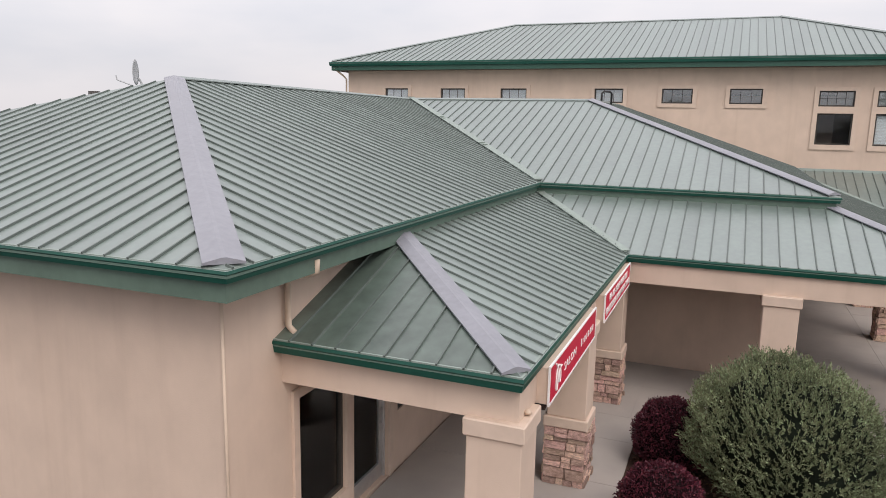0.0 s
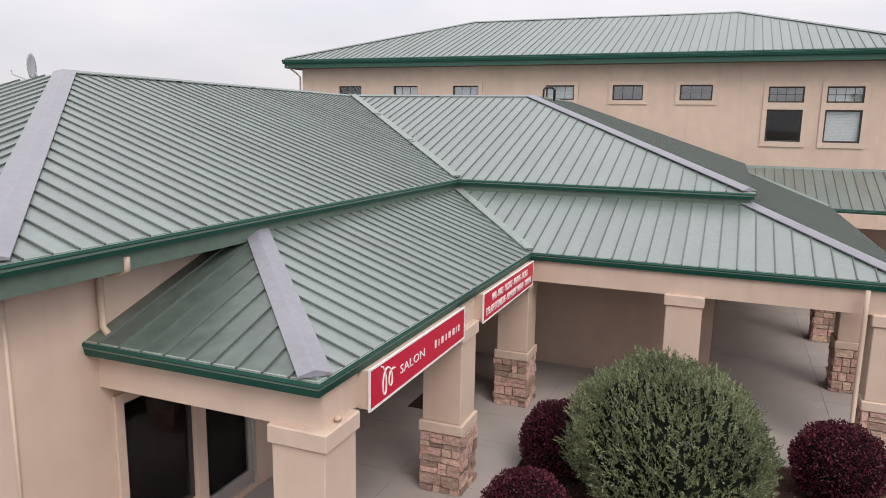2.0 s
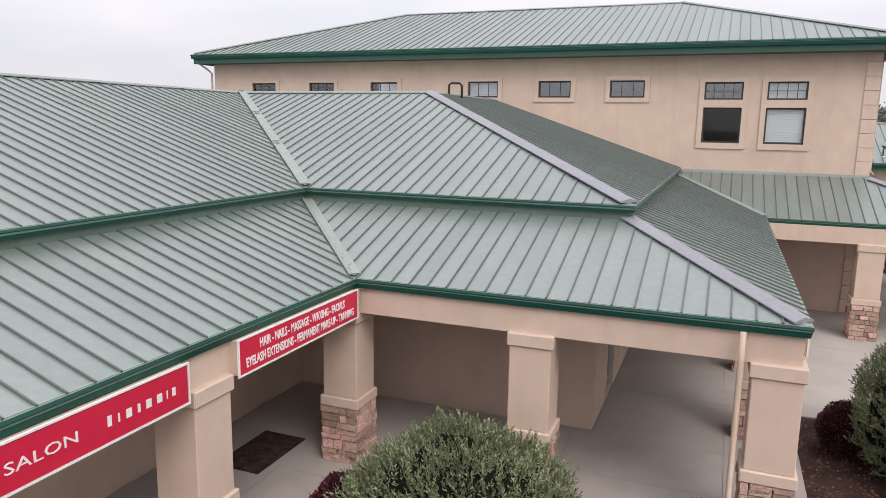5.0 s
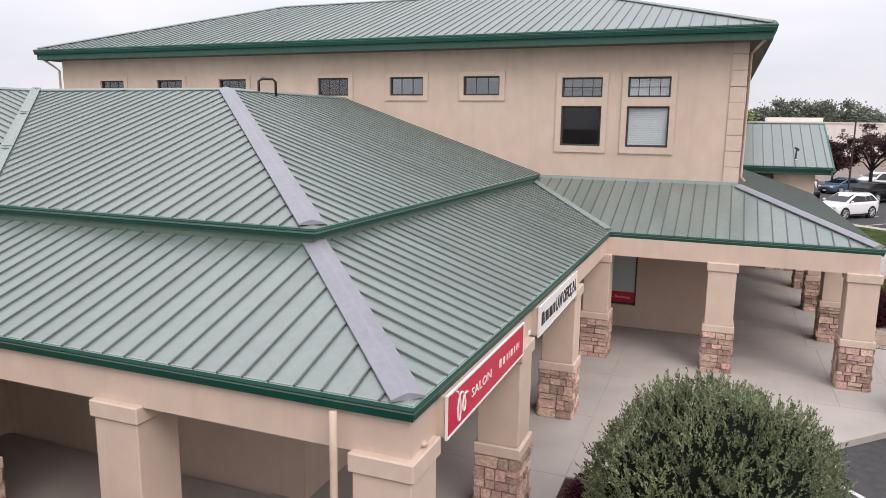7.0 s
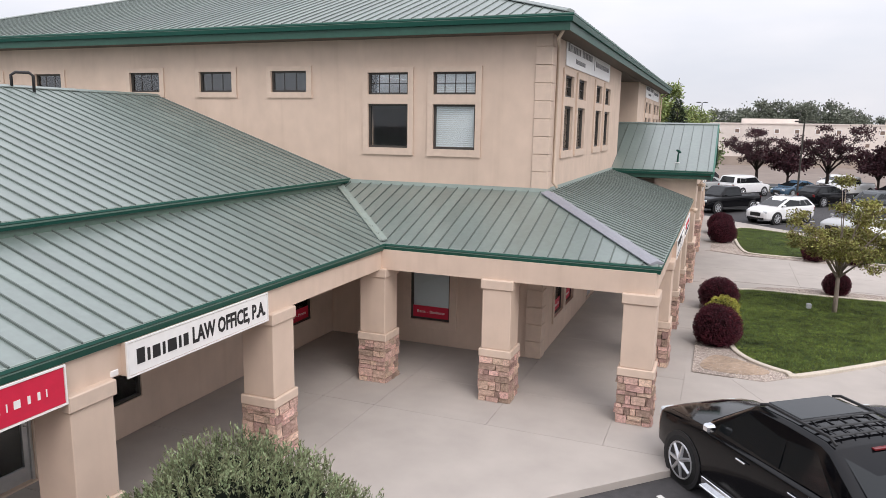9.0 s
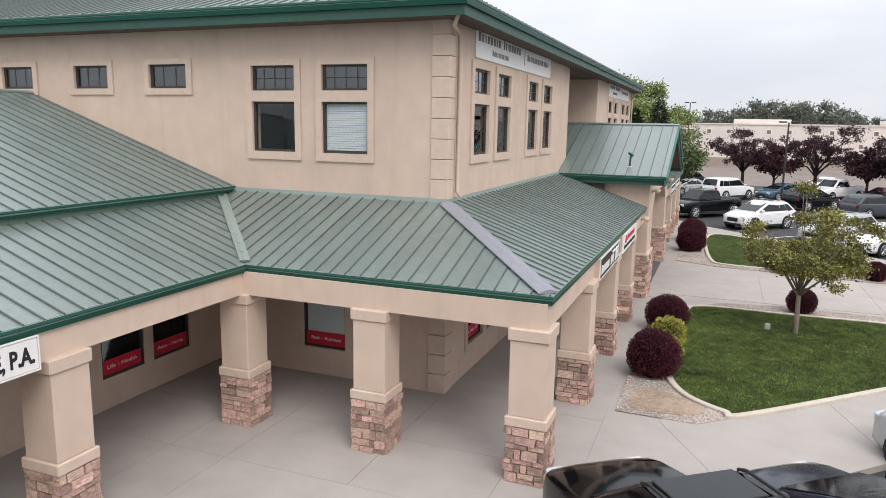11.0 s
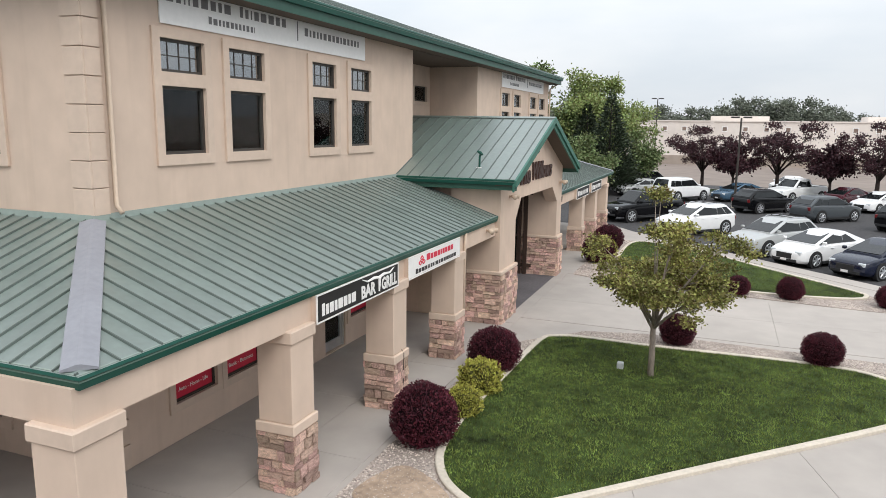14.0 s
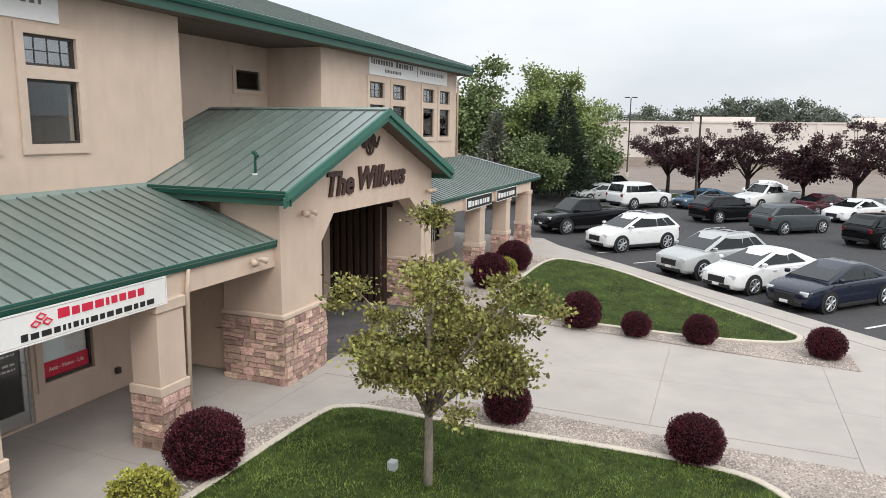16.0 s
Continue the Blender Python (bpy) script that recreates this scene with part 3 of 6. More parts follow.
wall("wall_recess_north", "x", 46.7, 46.98, 5.6, XT - 0.28, 0, 8.0, (), "shaded stucco side of the recess above the entrance")
wall("wall_recess_back", "y", 5.6, 5.35, 40.44, 46.98, 3.7, 8.0, [(45.13, 46.28, 6.55, 7.11)], "shaded stucco back wall of the recess")
bm = boxes((-16.2, 7.2, 29.2, 40.4, 3.9, 4.0))
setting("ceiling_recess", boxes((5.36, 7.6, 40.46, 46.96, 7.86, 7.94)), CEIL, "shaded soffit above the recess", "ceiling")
setting("floor_upper", bm, DARK, "dark upper floor slab inside", "floor")


# stucco surrounds
def surround(axis, f, out, outer, holes):
    bm = wall_mesh(axis, f + out * 0.045, f + out * 0.003, *outer, holes)
    setting("trim", bm, TRIM, "raised beige stucco surround round the windows", "trim")


for a, b in TALLW:
    surround("x", YT, -1, (a - 0.15, b + 0.15, 4.96, 7.17), [(a, b, 5.14, 6.25), (a, b, 6.49, 7.04)])
for x0, x1, z0, z1 in SMALL:
    surround("x", YT, -1, (x0 - 0.14, x1 + 0.16, 6.40, 7.24), [(x0, x1, z0, z1)])
for a, b in EASTW:
    surround("y", XT, 1, (a - 0.17, b + 0.17, 4.95, 7.22), [(a, b, 5.13, 6.28), (a, b, 6.51, 7.06)])
surround("x", YT, -1, (3.8, 5.32, 0.44, 2.55), [(4.0, 5.12, 0.64, 2.4)])
for a, b in GROUND_E:
    surround("y", XT, 1, (a - 0.14, b + 0.14, 0.55, 2.55), [(a, b, 0.7, 2.4)])
surround("y", 5.6, 1, (44.98, 46.42, 6.42, 7.2), [(45.13, 46.28, 6.55, 7.11)])
surround("y", -4.73, 1, (6.84, 9.62, 0.02, 2.42), [(6.96, 8.13, 0.5, 2.3), (8.32, 9.5, 0.02, 2.25)])

# quoin blocks at the tall corner and at its foot
quoin = thing("quoin", "column of square stucco quoin blocks at the building corner", "quoin", kind="structure")
for i in range(9):
    z = 4.26 + i * 0.417
    part("block", boxes((XT - 0.36, XT + 0.035, YT - 0.035, YT - 0.002, z, z + 0.405), bevel=0.008), TRIM, quoin)
    part("block", boxes((XT + 0.002, XT + 0.035, YT - 0.001, YT + 0.30, z, z + 0.405), bevel=0.008), TRIM, quoin)
quoin_low = thing("quoin", "stucco quoin blocks at the foot of the corner under the porch", "quoin", kind="structure")
for i in range(6):
    z = 0.01 + i * 0.44
    part("block", boxes((XT - 0.36, XT + 0.05, YT - 0.05, YT - 0.002, z, z + 0.42), bevel=0.008), TRIM, quoin_low)
    part("block", boxes((XT + 0.002, XT + 0.05, YT - 0.001, YT + 0.36, z, z + 0.42), bevel=0.008), TRIM, quoin_low)

# ---- windows and doors ----
COUNT = {"window": 0, "door": 0}


def to_plane(bm, axis, f, out):
    """Turns a mesh drawn in (along, depth, z), depth growing outwards, onto a wall plane."""
    for v in bm.verts:
        a, d, z = v.co
        v.co = (a, f + out * d, z) if axis == "x" else (f + out * d, a, z)
    bmesh.ops.recalc_face_normals(bm, faces=bm.faces)
    return bm


def window(axis, f, out, a0, a1, z0, z1, blind=0.0, bars=(0, 0), label="dark-framed window with reflecting glass", glass=None):
    COUNT["window"] += 1
    root = thing("window_%d" % COUNT["window"], label, "window", kind="structure")
    w, d0, d1 = 0.05, -0.11, -0.03
    part("window_frame", to_plane(boxes((a0, a0 + w, d0, d1, z0, z1), (a1 - w, a1, d0, d1, z0, z1), (a0 + w, a1 - w, d0, d1, z0, z0 + w), (a0 + w, a1 - w, d0, d1, z1 - w, z1)), axis, f, out), FRAMEM, root)
    pane = part("pane", to_plane(boxes((a0 + w, a1 - w, -0.075, -0.068, z0 + w, z1 - w)), axis, f, out), glass or GLASS, root)
    pane.visible_shadow = False
    for i in range(bars[0]):
        a = a0 + (a1 - a0) * (i + 1) / (bars[0] + 1)
        part("glazing_bar", to_plane(boxes((a - 0.009, a + 0.009, -0.067, -0.058, z0 + w, z1 - w)), axis, f, out), FRAMEM, root)
    for i in range(bars[1]):
        z = z0 + (z1 - z0) * (i + 1) / (bars[1] + 1)
        part("glazing_bar", to_plane(boxes((a0 + w, a1 - w, -0.067, -0.059, z - 0.009, z + 0.009)), axis, f, out), FRAMEM, root)
    if blind:
        bm = bmesh.new()
        z = z1 - w
        while z > z1 - w - blind * (z1 - z0 - 2 * w) + 0.02:
            vs = [bm.verts.new(p) for p in ((a0 + w, -0.11, z), (a1 - w, -0.11, z), (a1 - w, -0.095, z - 0.046), (a0 + w, -0.095, z - 0.046))]
            vt = [bm.verts.new(v.co + Vector((0, -0.004, 0))) for v in vs]
            bm.faces.new(vs)
            bm.faces.new(vt)
            for i in range(4):
                bm.faces.new((vs[i], vs[(i + 1) % 4], vt[(i + 1) % 4], vt[i]))
            z -= 0.05
        part("blind", to_plane(bm, axis, f, out), BLIND, root, "white slatted blind")
    return root


for i, (a, b) in enumerate(TALLW):
    window("x", YT, -1, a, b, 5.14, 6.25, blind=1.0 if i else 0.0, label="lower window with a white blind" if i else "dark lower window reflecting the sky")
    window("x", YT, -1, a, b, 6.49, 7.04, bars=(3, 1), blind=1.0 if i else 0.0, glass=GLASS_SKY, label="small barred window above the larger one")
for i, (x0, x1, z0, z1) in enumerate(SMALL):
    window("x", YT, -1, x0, x1, z0, z1, bars=(2, 0), blind=0.0 if i > 3 else 1.0, glass=GLASS_SKY, label="small high window in the stucco wall")
for a, b in EASTW:
    window("y", XT, 1, a, b, 5.13, 6.28)
    # blinds added behind these upper panes, pale in place of reflected sky
    window("y", XT, 1, a, b, 6.51, 7.06, bars=(3, 1), blind=1.0, glass=GLASS_HIGH, label="small barred window above the larger one")
window("y", 5.6, 1, 45.13, 46.28, 6.55, 7.11, label="dark window in the recess")
for a, z0, z1, b in ((51.5, 0.6, 2.2, 53.0), (55.0, 0.6, 2.2, 56.5)):
    window("y", XT, 1, a, b, z0, z1, label="dark shop window under the porch")
window("y", 1.6, 1, 20.2, 21.9, 0.62, 2.1, blind=0.6, label="office window under the porch with a white blind")
window("y", -4.73, 1, 6.96, 8.13, 0.5, 2.3, label="large dark shop window with a cane blind")
window("y", -4.73, 1, 9.85, 10.8, 1.0, 2.2, label="dark shop window under the porch")
window("y", -4.73, 1, 14.9, 15.9, 0.9, 2.1, label="dark shop window under the porch")


def text_bm(words, height, depth=0.006, squeeze=1.0, shear=0.0, bold=0.0):
    """Built-in lettering as a mesh in (along, depth, z), its foot at z 0 and its middle at 0."""
    cu = bpy.data.curves.new("lettering", "FONT")
    cu.body, cu.size, cu.extrude, cu.align_x, cu.shear, cu.offset = words, height / 0.7, depth / 2, "CENTER", shear, bold * height
    cu.resolution_u = 2
    ob = bpy.data.objects.new("lettering", cu)
    scene.collection.objects.link(ob)
    bpy.context.view_layer.update()
    me = bpy.data.meshes.new_from_object(ob.evaluated_get(bpy.context.evaluated_depsgraph_get()))
    bm = bmesh.new()
    bm.from_mesh(me)
    bpy.data.objects.remove(ob)
    bpy.data.meshes.remove(me)
    bpy.data.curves.remove(cu)
    for v in bm.verts:
        x, y, z = v.co
        v.co = (x * squeeze, z, y)
    return bm


def fit_width(bm, width, mid, z, depth):
    xs = [v.co.x for v in bm.verts]
    k, c = width / (max(xs) - min(xs)), (max(xs) + min(xs)) / 2
    for v in bm.verts:
        v.co = ((v.co.x - c) * k + mid, v.co.y + depth, v.co.z + z)
    return bm


# windows with red bands
for axis, f, out, a0, a1, z0, z1, words in (("x", YT, -1, 4.0, 5.12, 0.64, 2.4, "Bank - Business"), ("y", XT, 1, 30.34, 31.46, 0.7, 2.4, "Auto - Home - Life"), ("y", XT, 1, 31.75, 32.87, 0.7, 2.4, "Bank - Business"),
                                            ("y", XT, 1, 36.72, 37.84, 0.7, 2.4, "Auto - Home - Life"), ("y", 1.6, 1, 25.3, 26.42, 0.62, 2.2, "Life - Health"), ("y", 1.6, 1, 26.68, 27.8, 0.62, 2.2, "Auto - Home")):
    root = window(axis, f, out, a0, a1, z0, z1, blind=0.95, label="shop window with white blind and red lettered band")
    part("red_band", to_plane(boxes((a0 + 0.05, a1 - 0.05, -0.066, -0.06, z0 + 0.05, z0 + 0.36)), axis, f, out), RED, root, "red band with white lettering")
    part("lettering", to_plane(fit_width(text_bm(words, 0.08, 0.004), 0.78, (a0 + a1) / 2, z0 + 0.17, -0.057), axis, f, out), WHITE, root)


def door(axis, f, out, a0, a1, z1, label="glazed aluminium shop door"):
    COUNT["door"] += 1
    root = thing("door_%d" % COUNT["door"], label, "door", kind="structure")
    s = 0.09
    part("door_frame", to_plane(boxes((a0, a0 + 0.045, -0.16, -0.05, 0.02, z1), (a1 - 0.045, a1, -0.16, -0.05, 0.02, z1), (a0 + 0.045, a1 - 0.045, -0.16, -0.05, z1 - 0.045, z1)), axis, f, out), ALU, root)
    b0, b1 = a0 + 0.05, a1 - 0.05
    part("door_leaf", to_plane(boxes((b0, b0 + s, -0.13, -0.085, 0.03, z1 - 0.05), (b1 - s, b1, -0.13, -0.085, 0.03, z1 - 0.05), (b0 + s, b1 - s, -0.13, -0.085, 0.03, 0.27), (b0 + s, b1 - s, -0.13, -0.085, z1 - 0.15, z1 - 0.05)), axis, f, out), ALU, root)
    pane = part("pane", to_plane(boxes((b0 + s, b1 - s, -0.11, -0.104, 0.27, z1 - 0.15)), axis, f, out), GLASS, root)
    pane.visible_shadow = False
    bm = bmesh.new()
    tube(bm, [(b1 - 0.05, -0.085, 0.95), (b1 - 0.05, -0.03, 0.95), (b1 - 0.05, -0.03, 1.2), (b1 - 0.05, -0.085, 1.2)], 0.012, 6)
    part("door_handle", to_plane(bm, axis, f, out), ALU, root)
    return root


door("y", -4.73, 1, 8.32, 9.5, 2.25)
door("y", -4.73, 1, 13.6, 14.55, 2.15)
door("y", 1.6, 1, 18.7, 19.65, 2.15)
door("y", XT, 1, 35.5, 36.5, 2.15, "glazed aluminium shop door with white notices")
door("y", XT, 1, 49.2, 50.2, 2.2)

# ---- porch columns ----
CW = 0.66


def stone_mesh(i):
    rng = random.Random(40 + i)
    bm = bmesh.new()
    box(bm, -0.5, 0.5, -0.5, 0.5, -0.5, 0.5)
    for v in bm.verts:
        if v.co.y < 0:
            v.co.x *= 0.92 + 0.07 * rng.random()
            v.co.z *= 0.88 + 0.1 * rng.random()
            v.co.y += rng.uniform(-0.1, 0.2)
    f = min(bm.faces, key=lambda q: q.calc_center_median().y)
    r = bmesh.ops.inset_individual(bm, faces=[f], thickness=0.16, depth=0.0)
    for v in f.verts:
        v.co.y -= rng.uniform(0.2, 0.5)
        v.co.x += rng.uniform(-0.05, 0.05)
    me = bpy.data.meshes.new("stone")
    bm.to_mesh(me)
    bm.free()
    me.materials.append(STONE)
    return me


STONES = [stone_mesh(i) for i in range(7)]


def lay_stones(parent, length, height, face, seed):
    """Rough stones of uneven length in courses on one face; face is the pose of the face's lower left corner, x along it, y into it."""
    rng = random.Random(seed)
    z = 0.0
    while z < height - 0.04:
        h = rng.choice((0.08, 0.11, 0.14, 0.19))
        if z + h > height - 0.07:
            h = height - z
        x = 0.0
        while x < length - 0.01:
            w = rng.choice((0.11, 0.16, 0.22, 0.29, 0.36))
            if x + w > length - 0.09:
                w = length - x
            split = h > 0.15 and rng.random() < 0.3
            for k in range(2 if split else 1):
                hh = h / 2 if split else h
                ob = new("stone", rng.choice(STONES))
                ob.parent = parent
                ob.matrix_basis = face @ Matrix.LocRotScale((x + w / 2, 0.0, z + hh * (k + 0.5)), None, (w - 0.008, 0.04 + 0.05 * rng.random(), hh - 0.008))
            x += w
        z += h


def column_mesh_at(cx, cy, seed, name="porch_column"):
    root = thing(name, "square beige stucco porch column on a stone-clad base", "column", "porch columns", at=(cx, cy, 0))
    h = CW / 2
    base = part("stone_base", boxes((-h + 0.03, h - 0.03, -h + 0.03, h - 0.03, 0, 0.97)), MORTAR, root, "base clad in rough reddish-tan stone")
    for i, (px, py, rz) in enumerate(((-h, -h + 0.03, 0), (h - 0.03, -h, 90), (h, h - 0.03, 180), (-h + 0.03, h, 270))):
        lay_stones(base, CW, 0.97, pose(px, py, 0, 0, 0, rz), seed * 10 + i)
    part("lower_band", boxes((-0.355, 0.355, -0.355, 0.355, 0.97, 1.14), bevel=0.015), TRIM, root)
    part("shaft", boxes((-0.31, 0.31, -0.31, 0.31, 1.14, 2.42), bevel=0.012), STUCCO, root)
    part("cap", boxes((-0.345, 0.345, -0.345, 0.345, 2.42, 2.62), bevel=0.015), TRIM, root)
    return root


first = [column_mesh_at(-2.06, 6.93, 1), column_mesh_at(-2.06, 10.72, 2), column_mesh_at(-2.06, 14.43, 3)]
SPOTS = [(1.11, 14.43), (4.38, 14.43), (4.42, 18.08), (4.42, 21.99), (4.46, 26.1), (7.33, 26.1), (10.19, 26.1), (10.22, 29.88), (10.22, 33.43), (10.22, 36.85), (10.2, 53.5), (10.2, 57.0), (10.2, 60.6)]
for i, (x, y) in enumerate(SPOTS):
    copy_thing(first[i % 3], pose(x, y, 0, 0, 0, 90 * (i % 4)))

# beam above the columns
BEAM = [(-4.73, 6.93), (-2.06, 6.93), (-2.06, 14.43), (4.40, 14.43), (4.40, 26.1), (10.2, 26.1), (10.2, 40.0)]
bm = bmesh.new()
sweep(bm, [(x, y, 2.6) for x, y in BEAM], [(-0.25, 0.0), (0.25, 0.0), (0.25, 0.44), (-0.25, 0.44)])
setting("beam", bm, STUCCO, "beige stucco beam resting on the porch columns", "beam")
bm = bmesh.new()
sweep(bm, [(x, y, 2.6) for x, y in ((10.2, 48.1), (10.2, 60.9))], [(-0.25, 0.0), (0.25, 0.0), (0.25, 0.44), (-0.25, 0.44)])
setting("beam_north", bm, STUCCO, "beige stucco beam resting on the porch columns", "beam")

# ---- entrance gable ----
GX, GY0, GYM, GY1 = 10.6, 39.97, 44.0, 48.1
# only the parts in front of the building and within the recess are built
roof_face("roof_gable_south", [(7.54, 39.5), (11.15, 39.5), (11.15, 44.0), (7.54, 44.0)], ((7.54, 39.5), (11.15, 39.5)), 4.24, 0.383, "green standing-seam metal roof of the entrance gable", step=0.38)
roof_face("roof_gable_recess", [(5.61, 40.73), (7.54, 40.73), (7.54, 44.0), (5.61, 44.0)], ((5.61, 40.73), (7.54, 40.73)), 4.24 + 0.383 * 1.23, 0.383, "green metal roof in the recess", step=0.38)
roof_face("roof_gable_north", [(7.54, 48.5), (11.15, 48.5), (11.15, 44.0), (7.54, 44.0)], ((7.54, 48.5), (11.15, 48.5)), 4.24, 0.383, "green standing-seam metal roof of the entrance gable", step=0.38)
roof_face("roof_gable_recess_north", [(5.61, 46.68), (7.54, 46.68), (7.54, 44.0), (5.61, 44.0)], ((5.61, 46.68), (7.54, 46.68)), 4.24 + 0.383 * 1.82, 0.383, "green metal roof in the recess", panels=False)
ZG = 4.24 + 0.383 * 4.5
cap_strip("ridge_cap_gable", (5.62, 44.0, ZG), (11.17, 44.0, ZG), 0.26, ridge_label, ROOF, 0.035, 0.05)
gutter("gutter_gable_south", [(7.54, 39.5), (11.15, 39.5)], 4.24, gutter_label, 1.2, 0.3)
gutter("gutter_gable_north", [(11.15, 48.5), (7.54, 48.5)], 4.24, gutter_label, 1.2, 0.3)
# rake boards and soffit of the gable front
for nm, y0, y1 in (("rake_board_south", 39.42, 44.0), ("rake_board_north", 48.58, 44.0)):
    bm = bmesh.new()
    for x0, x1, d0, d1 in ((11.13, 11.19, 0.02, -0.16), (11.08, 11.13, -0.10, -0.30)):
        z0 = 4.24 + 0.383 * (abs(y0 - 44.0) * -1 + 4.5)
        vs = [bm.verts.new((x, y, z + d)) for x in (x0, x1) for y, z in ((y0, z0), (y1, ZG)) for d in (d0, d1)]
        for q in ((0, 1, 3, 2), (4, 5, 7, 6), (0, 1, 5, 4), (2, 3, 7, 6), (0, 2, 6, 4), (1, 3, 7, 5)):
            bm.faces.new([vs[i] for i in q])
    bmesh.ops.recalc_face_normals(bm, faces=bm.faces)
    setting(nm, bm, RAKE, "green painted rake board along the gable", "fascia")
    bm = bmesh.new()
    ye = 39.55 if y0 < 44 else 48.45
    ze = 4.24 + 0.383 * 0.05 - 0.2
    vs = [bm.verts.new(p) for p in ((10.55, ye, ze), (11.1, ye, ze), (11.1, 44.0, ZG - 0.2), (10.55, 44.0, ZG - 0.2))]
    vt = [bm.verts.new(v.co + Vector((0, 0, 0.02))) for v in vs]
    bm.faces.new(vs)
    bm.faces.new(vt)
    for i in range(4):
        bm.faces.new((vs[i], vs[(i + 1) % 4], vt[(i + 1) % 4], vt[i]))
    bmesh.ops.recalc_face_normals(bm, faces=bm.faces)
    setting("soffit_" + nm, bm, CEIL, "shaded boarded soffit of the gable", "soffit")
# gable front wall with its clipped arch
bm = bmesh.new()
arch = [(41.58, G), (41.58, 2.9), (42.15, 3.5), (46.45, 3.5), (47.3, 2.9), (47.3, G)]
top = [(GY1, G), (GY1, 4.24 + 0.383 * 0.4 - 0.08), (44.0, ZG - 0.09), (GY0, 4.24 + 0.383 * 0.47 - 0.08), (GY0, G)]
rings = []
for x in (GX, GX - 0.45):
    rings.append([bm.verts.new((x, y, z)) for y, z in arch + top])
n = len(arch + top)
for r in rings:
    # strips from arch to outline
    for q in ((0, 1, 9, 10), (1, 2, 9), (2, 3, 8, 9), (3, 7, 8), (3, 4, 7), (4, 5, 6, 7)):
        bm.faces.new([r[i] for i in q])
for i in range(n):
    j = (i + 1) % n
    bm.faces.new((rings[0][i], rings[0][j], rings[1][j], rings[1][i]))
bmesh.ops.recalc_face_normals(bm, faces=bm.faces)
setting("wall_gable_front", bm, STUCCO, "beige stucco gable front with a clipped arch opening", "wall")
setting("wall_gable_pier_south", boxes((9.1, 10.15, GY0, 41.58, G, 4.3)), STUCCO, "beige stucco pier beside the arched entrance", "wall")
setting("wall_gable_pier_north", boxes((9.1, 10.15, 47.3, GY1, G, 4.3)), STUCCO, "beige stucco pier beside the arched entrance", "wall")
# linings added along the passage, coloured dark in place of shade
setting("wall_entrance_lining", boxes((2.2, 9.05, 40.85, 40.95, G, 3.62)), DARK, "added passage lining, near-black to stand for shade", "wall")
setting("wall_entrance_lining_north", boxes((2.2, 9.05, 47.25, 47.35, G, 3.62)), DARK, "added passage lining, near-black to stand for shade", "wall")
setting("wall_gable_side", boxes((7.53, 9.1, 40.3, 40.5, G, 4.42)), STUCCO, "beige stucco side wall with a service door", "wall")
setting("wall_gable_side_north", boxes((7.53, 9.1, 47.5, 47.7, G, 4.42)), STUCCO, "beige stucco side wall", "wall")
setting("ceiling_entrance", boxes((2.0, 10.14, 40.5, 47.5, 3.62, 3.7)), DARK, "entrance passage ceiling with shade put into its colour", "ceiling")
setting("floor_entrance", boxes((2.0, 10.62, 41.6, 47.28, -0.05, 0.012)), PAVER, "dark paving in the entrance passage", "floor")
setting("wall_entrance_back", boxes((2.0, 2.2, 40.5, 47.5, G, 3.62)), DARK, "entrance passage back wall with shade put into its colour", "wall")
screen = thing("slatted_screen", "dark wooden slatted screen inside the entrance", "screen", at=(0, 0, 0))
part("rail", boxes((4.995, 5.1, 41.0, 47.2, 0.1, 0.22)), WOOD, screen)
part("rail", boxes((4.995, 5.1, 41.0, 47.2, 3.3, 3.42)), WOOD, screen)
for i in range(28):
    y = 41.05 + i * 0.22
    part("slat", boxes((4.96, 4.995, y, y + 0.15, 0.012, 3.5)), WOOD, screen)
side_screen = thing("slatted_screen", "dark wooden slatted screen along the side of the entrance", "screen")
part("rail", boxes((5.2, 9.7, 47.12, 47.2, 0.3, 0.42)), WOOD, side_screen)
part("rail", boxes((5.2, 9.7, 47.12, 47.2, 3.1, 3.22)), WOOD, side_screen)
for i in range(18):
    x = 5.3 + i * 0.24
    part("slat", boxes((x, x + 0.16, 47.08, 47.118, 0.012, 3.5)), WOOD, side_screen)
# stone on the entrance piers
for nm, y0, y1, sd in (("stone_pier_south", GY0 - 0.02, 41.6, 71), ("stone_pier_north", 47.28, GY1 + 0.02, 75)):
    cx, cy, hx, hy = (9.1 + 10.64) / 2, (y0 + y1) / 2, (10.64 - 9.08) / 2, (y1 - y0) / 2
    root = thing(nm, "rough reddish-tan stone cladding round the entrance pier", "stone cladding", "entrance piers", at=(cx, cy, 0))
    core = part("mortar_core", boxes((-hx + 0.005, hx - 0.005, -hy + 0.005, hy - 0.005, G, 1.45)), MORTAR, root)
    for i, (px, py, rz, ln) in enumerate(((-hx, -hy, 0, 2 * hx), (hx, -hy, 90, 2 * hy), (hx, hy, 180, 2 * hx))):
        lay_stones(core, ln, 1.45, pose(px, py, 0, 0, 0, rz), sd + i)
    part("cap_band", boxes((-hx - 0.04, hx + 0.04, -hy - 0.04, hy + 0.04, 1.45, 1.56), bevel=0.02), TRIM, root)

# ---- paving, kerbs, lawns and beds ----
bm = bmesh.new()
PAVE = [(-4.7, 4.0), (-1.2, 4.0), (-1.2, 13.55), (5.12, 13.55), (5.12, 19.4), (6.4, 19.5), (10.95, 24.05), (29.8, 42.95), (12.0, 60.9), (10.7, 62.8), (1.0, 62.8), (1.0, 17.0), (-4.7, 17.0)]
prism(bm, PAVE, G - 0.2, -0.012)
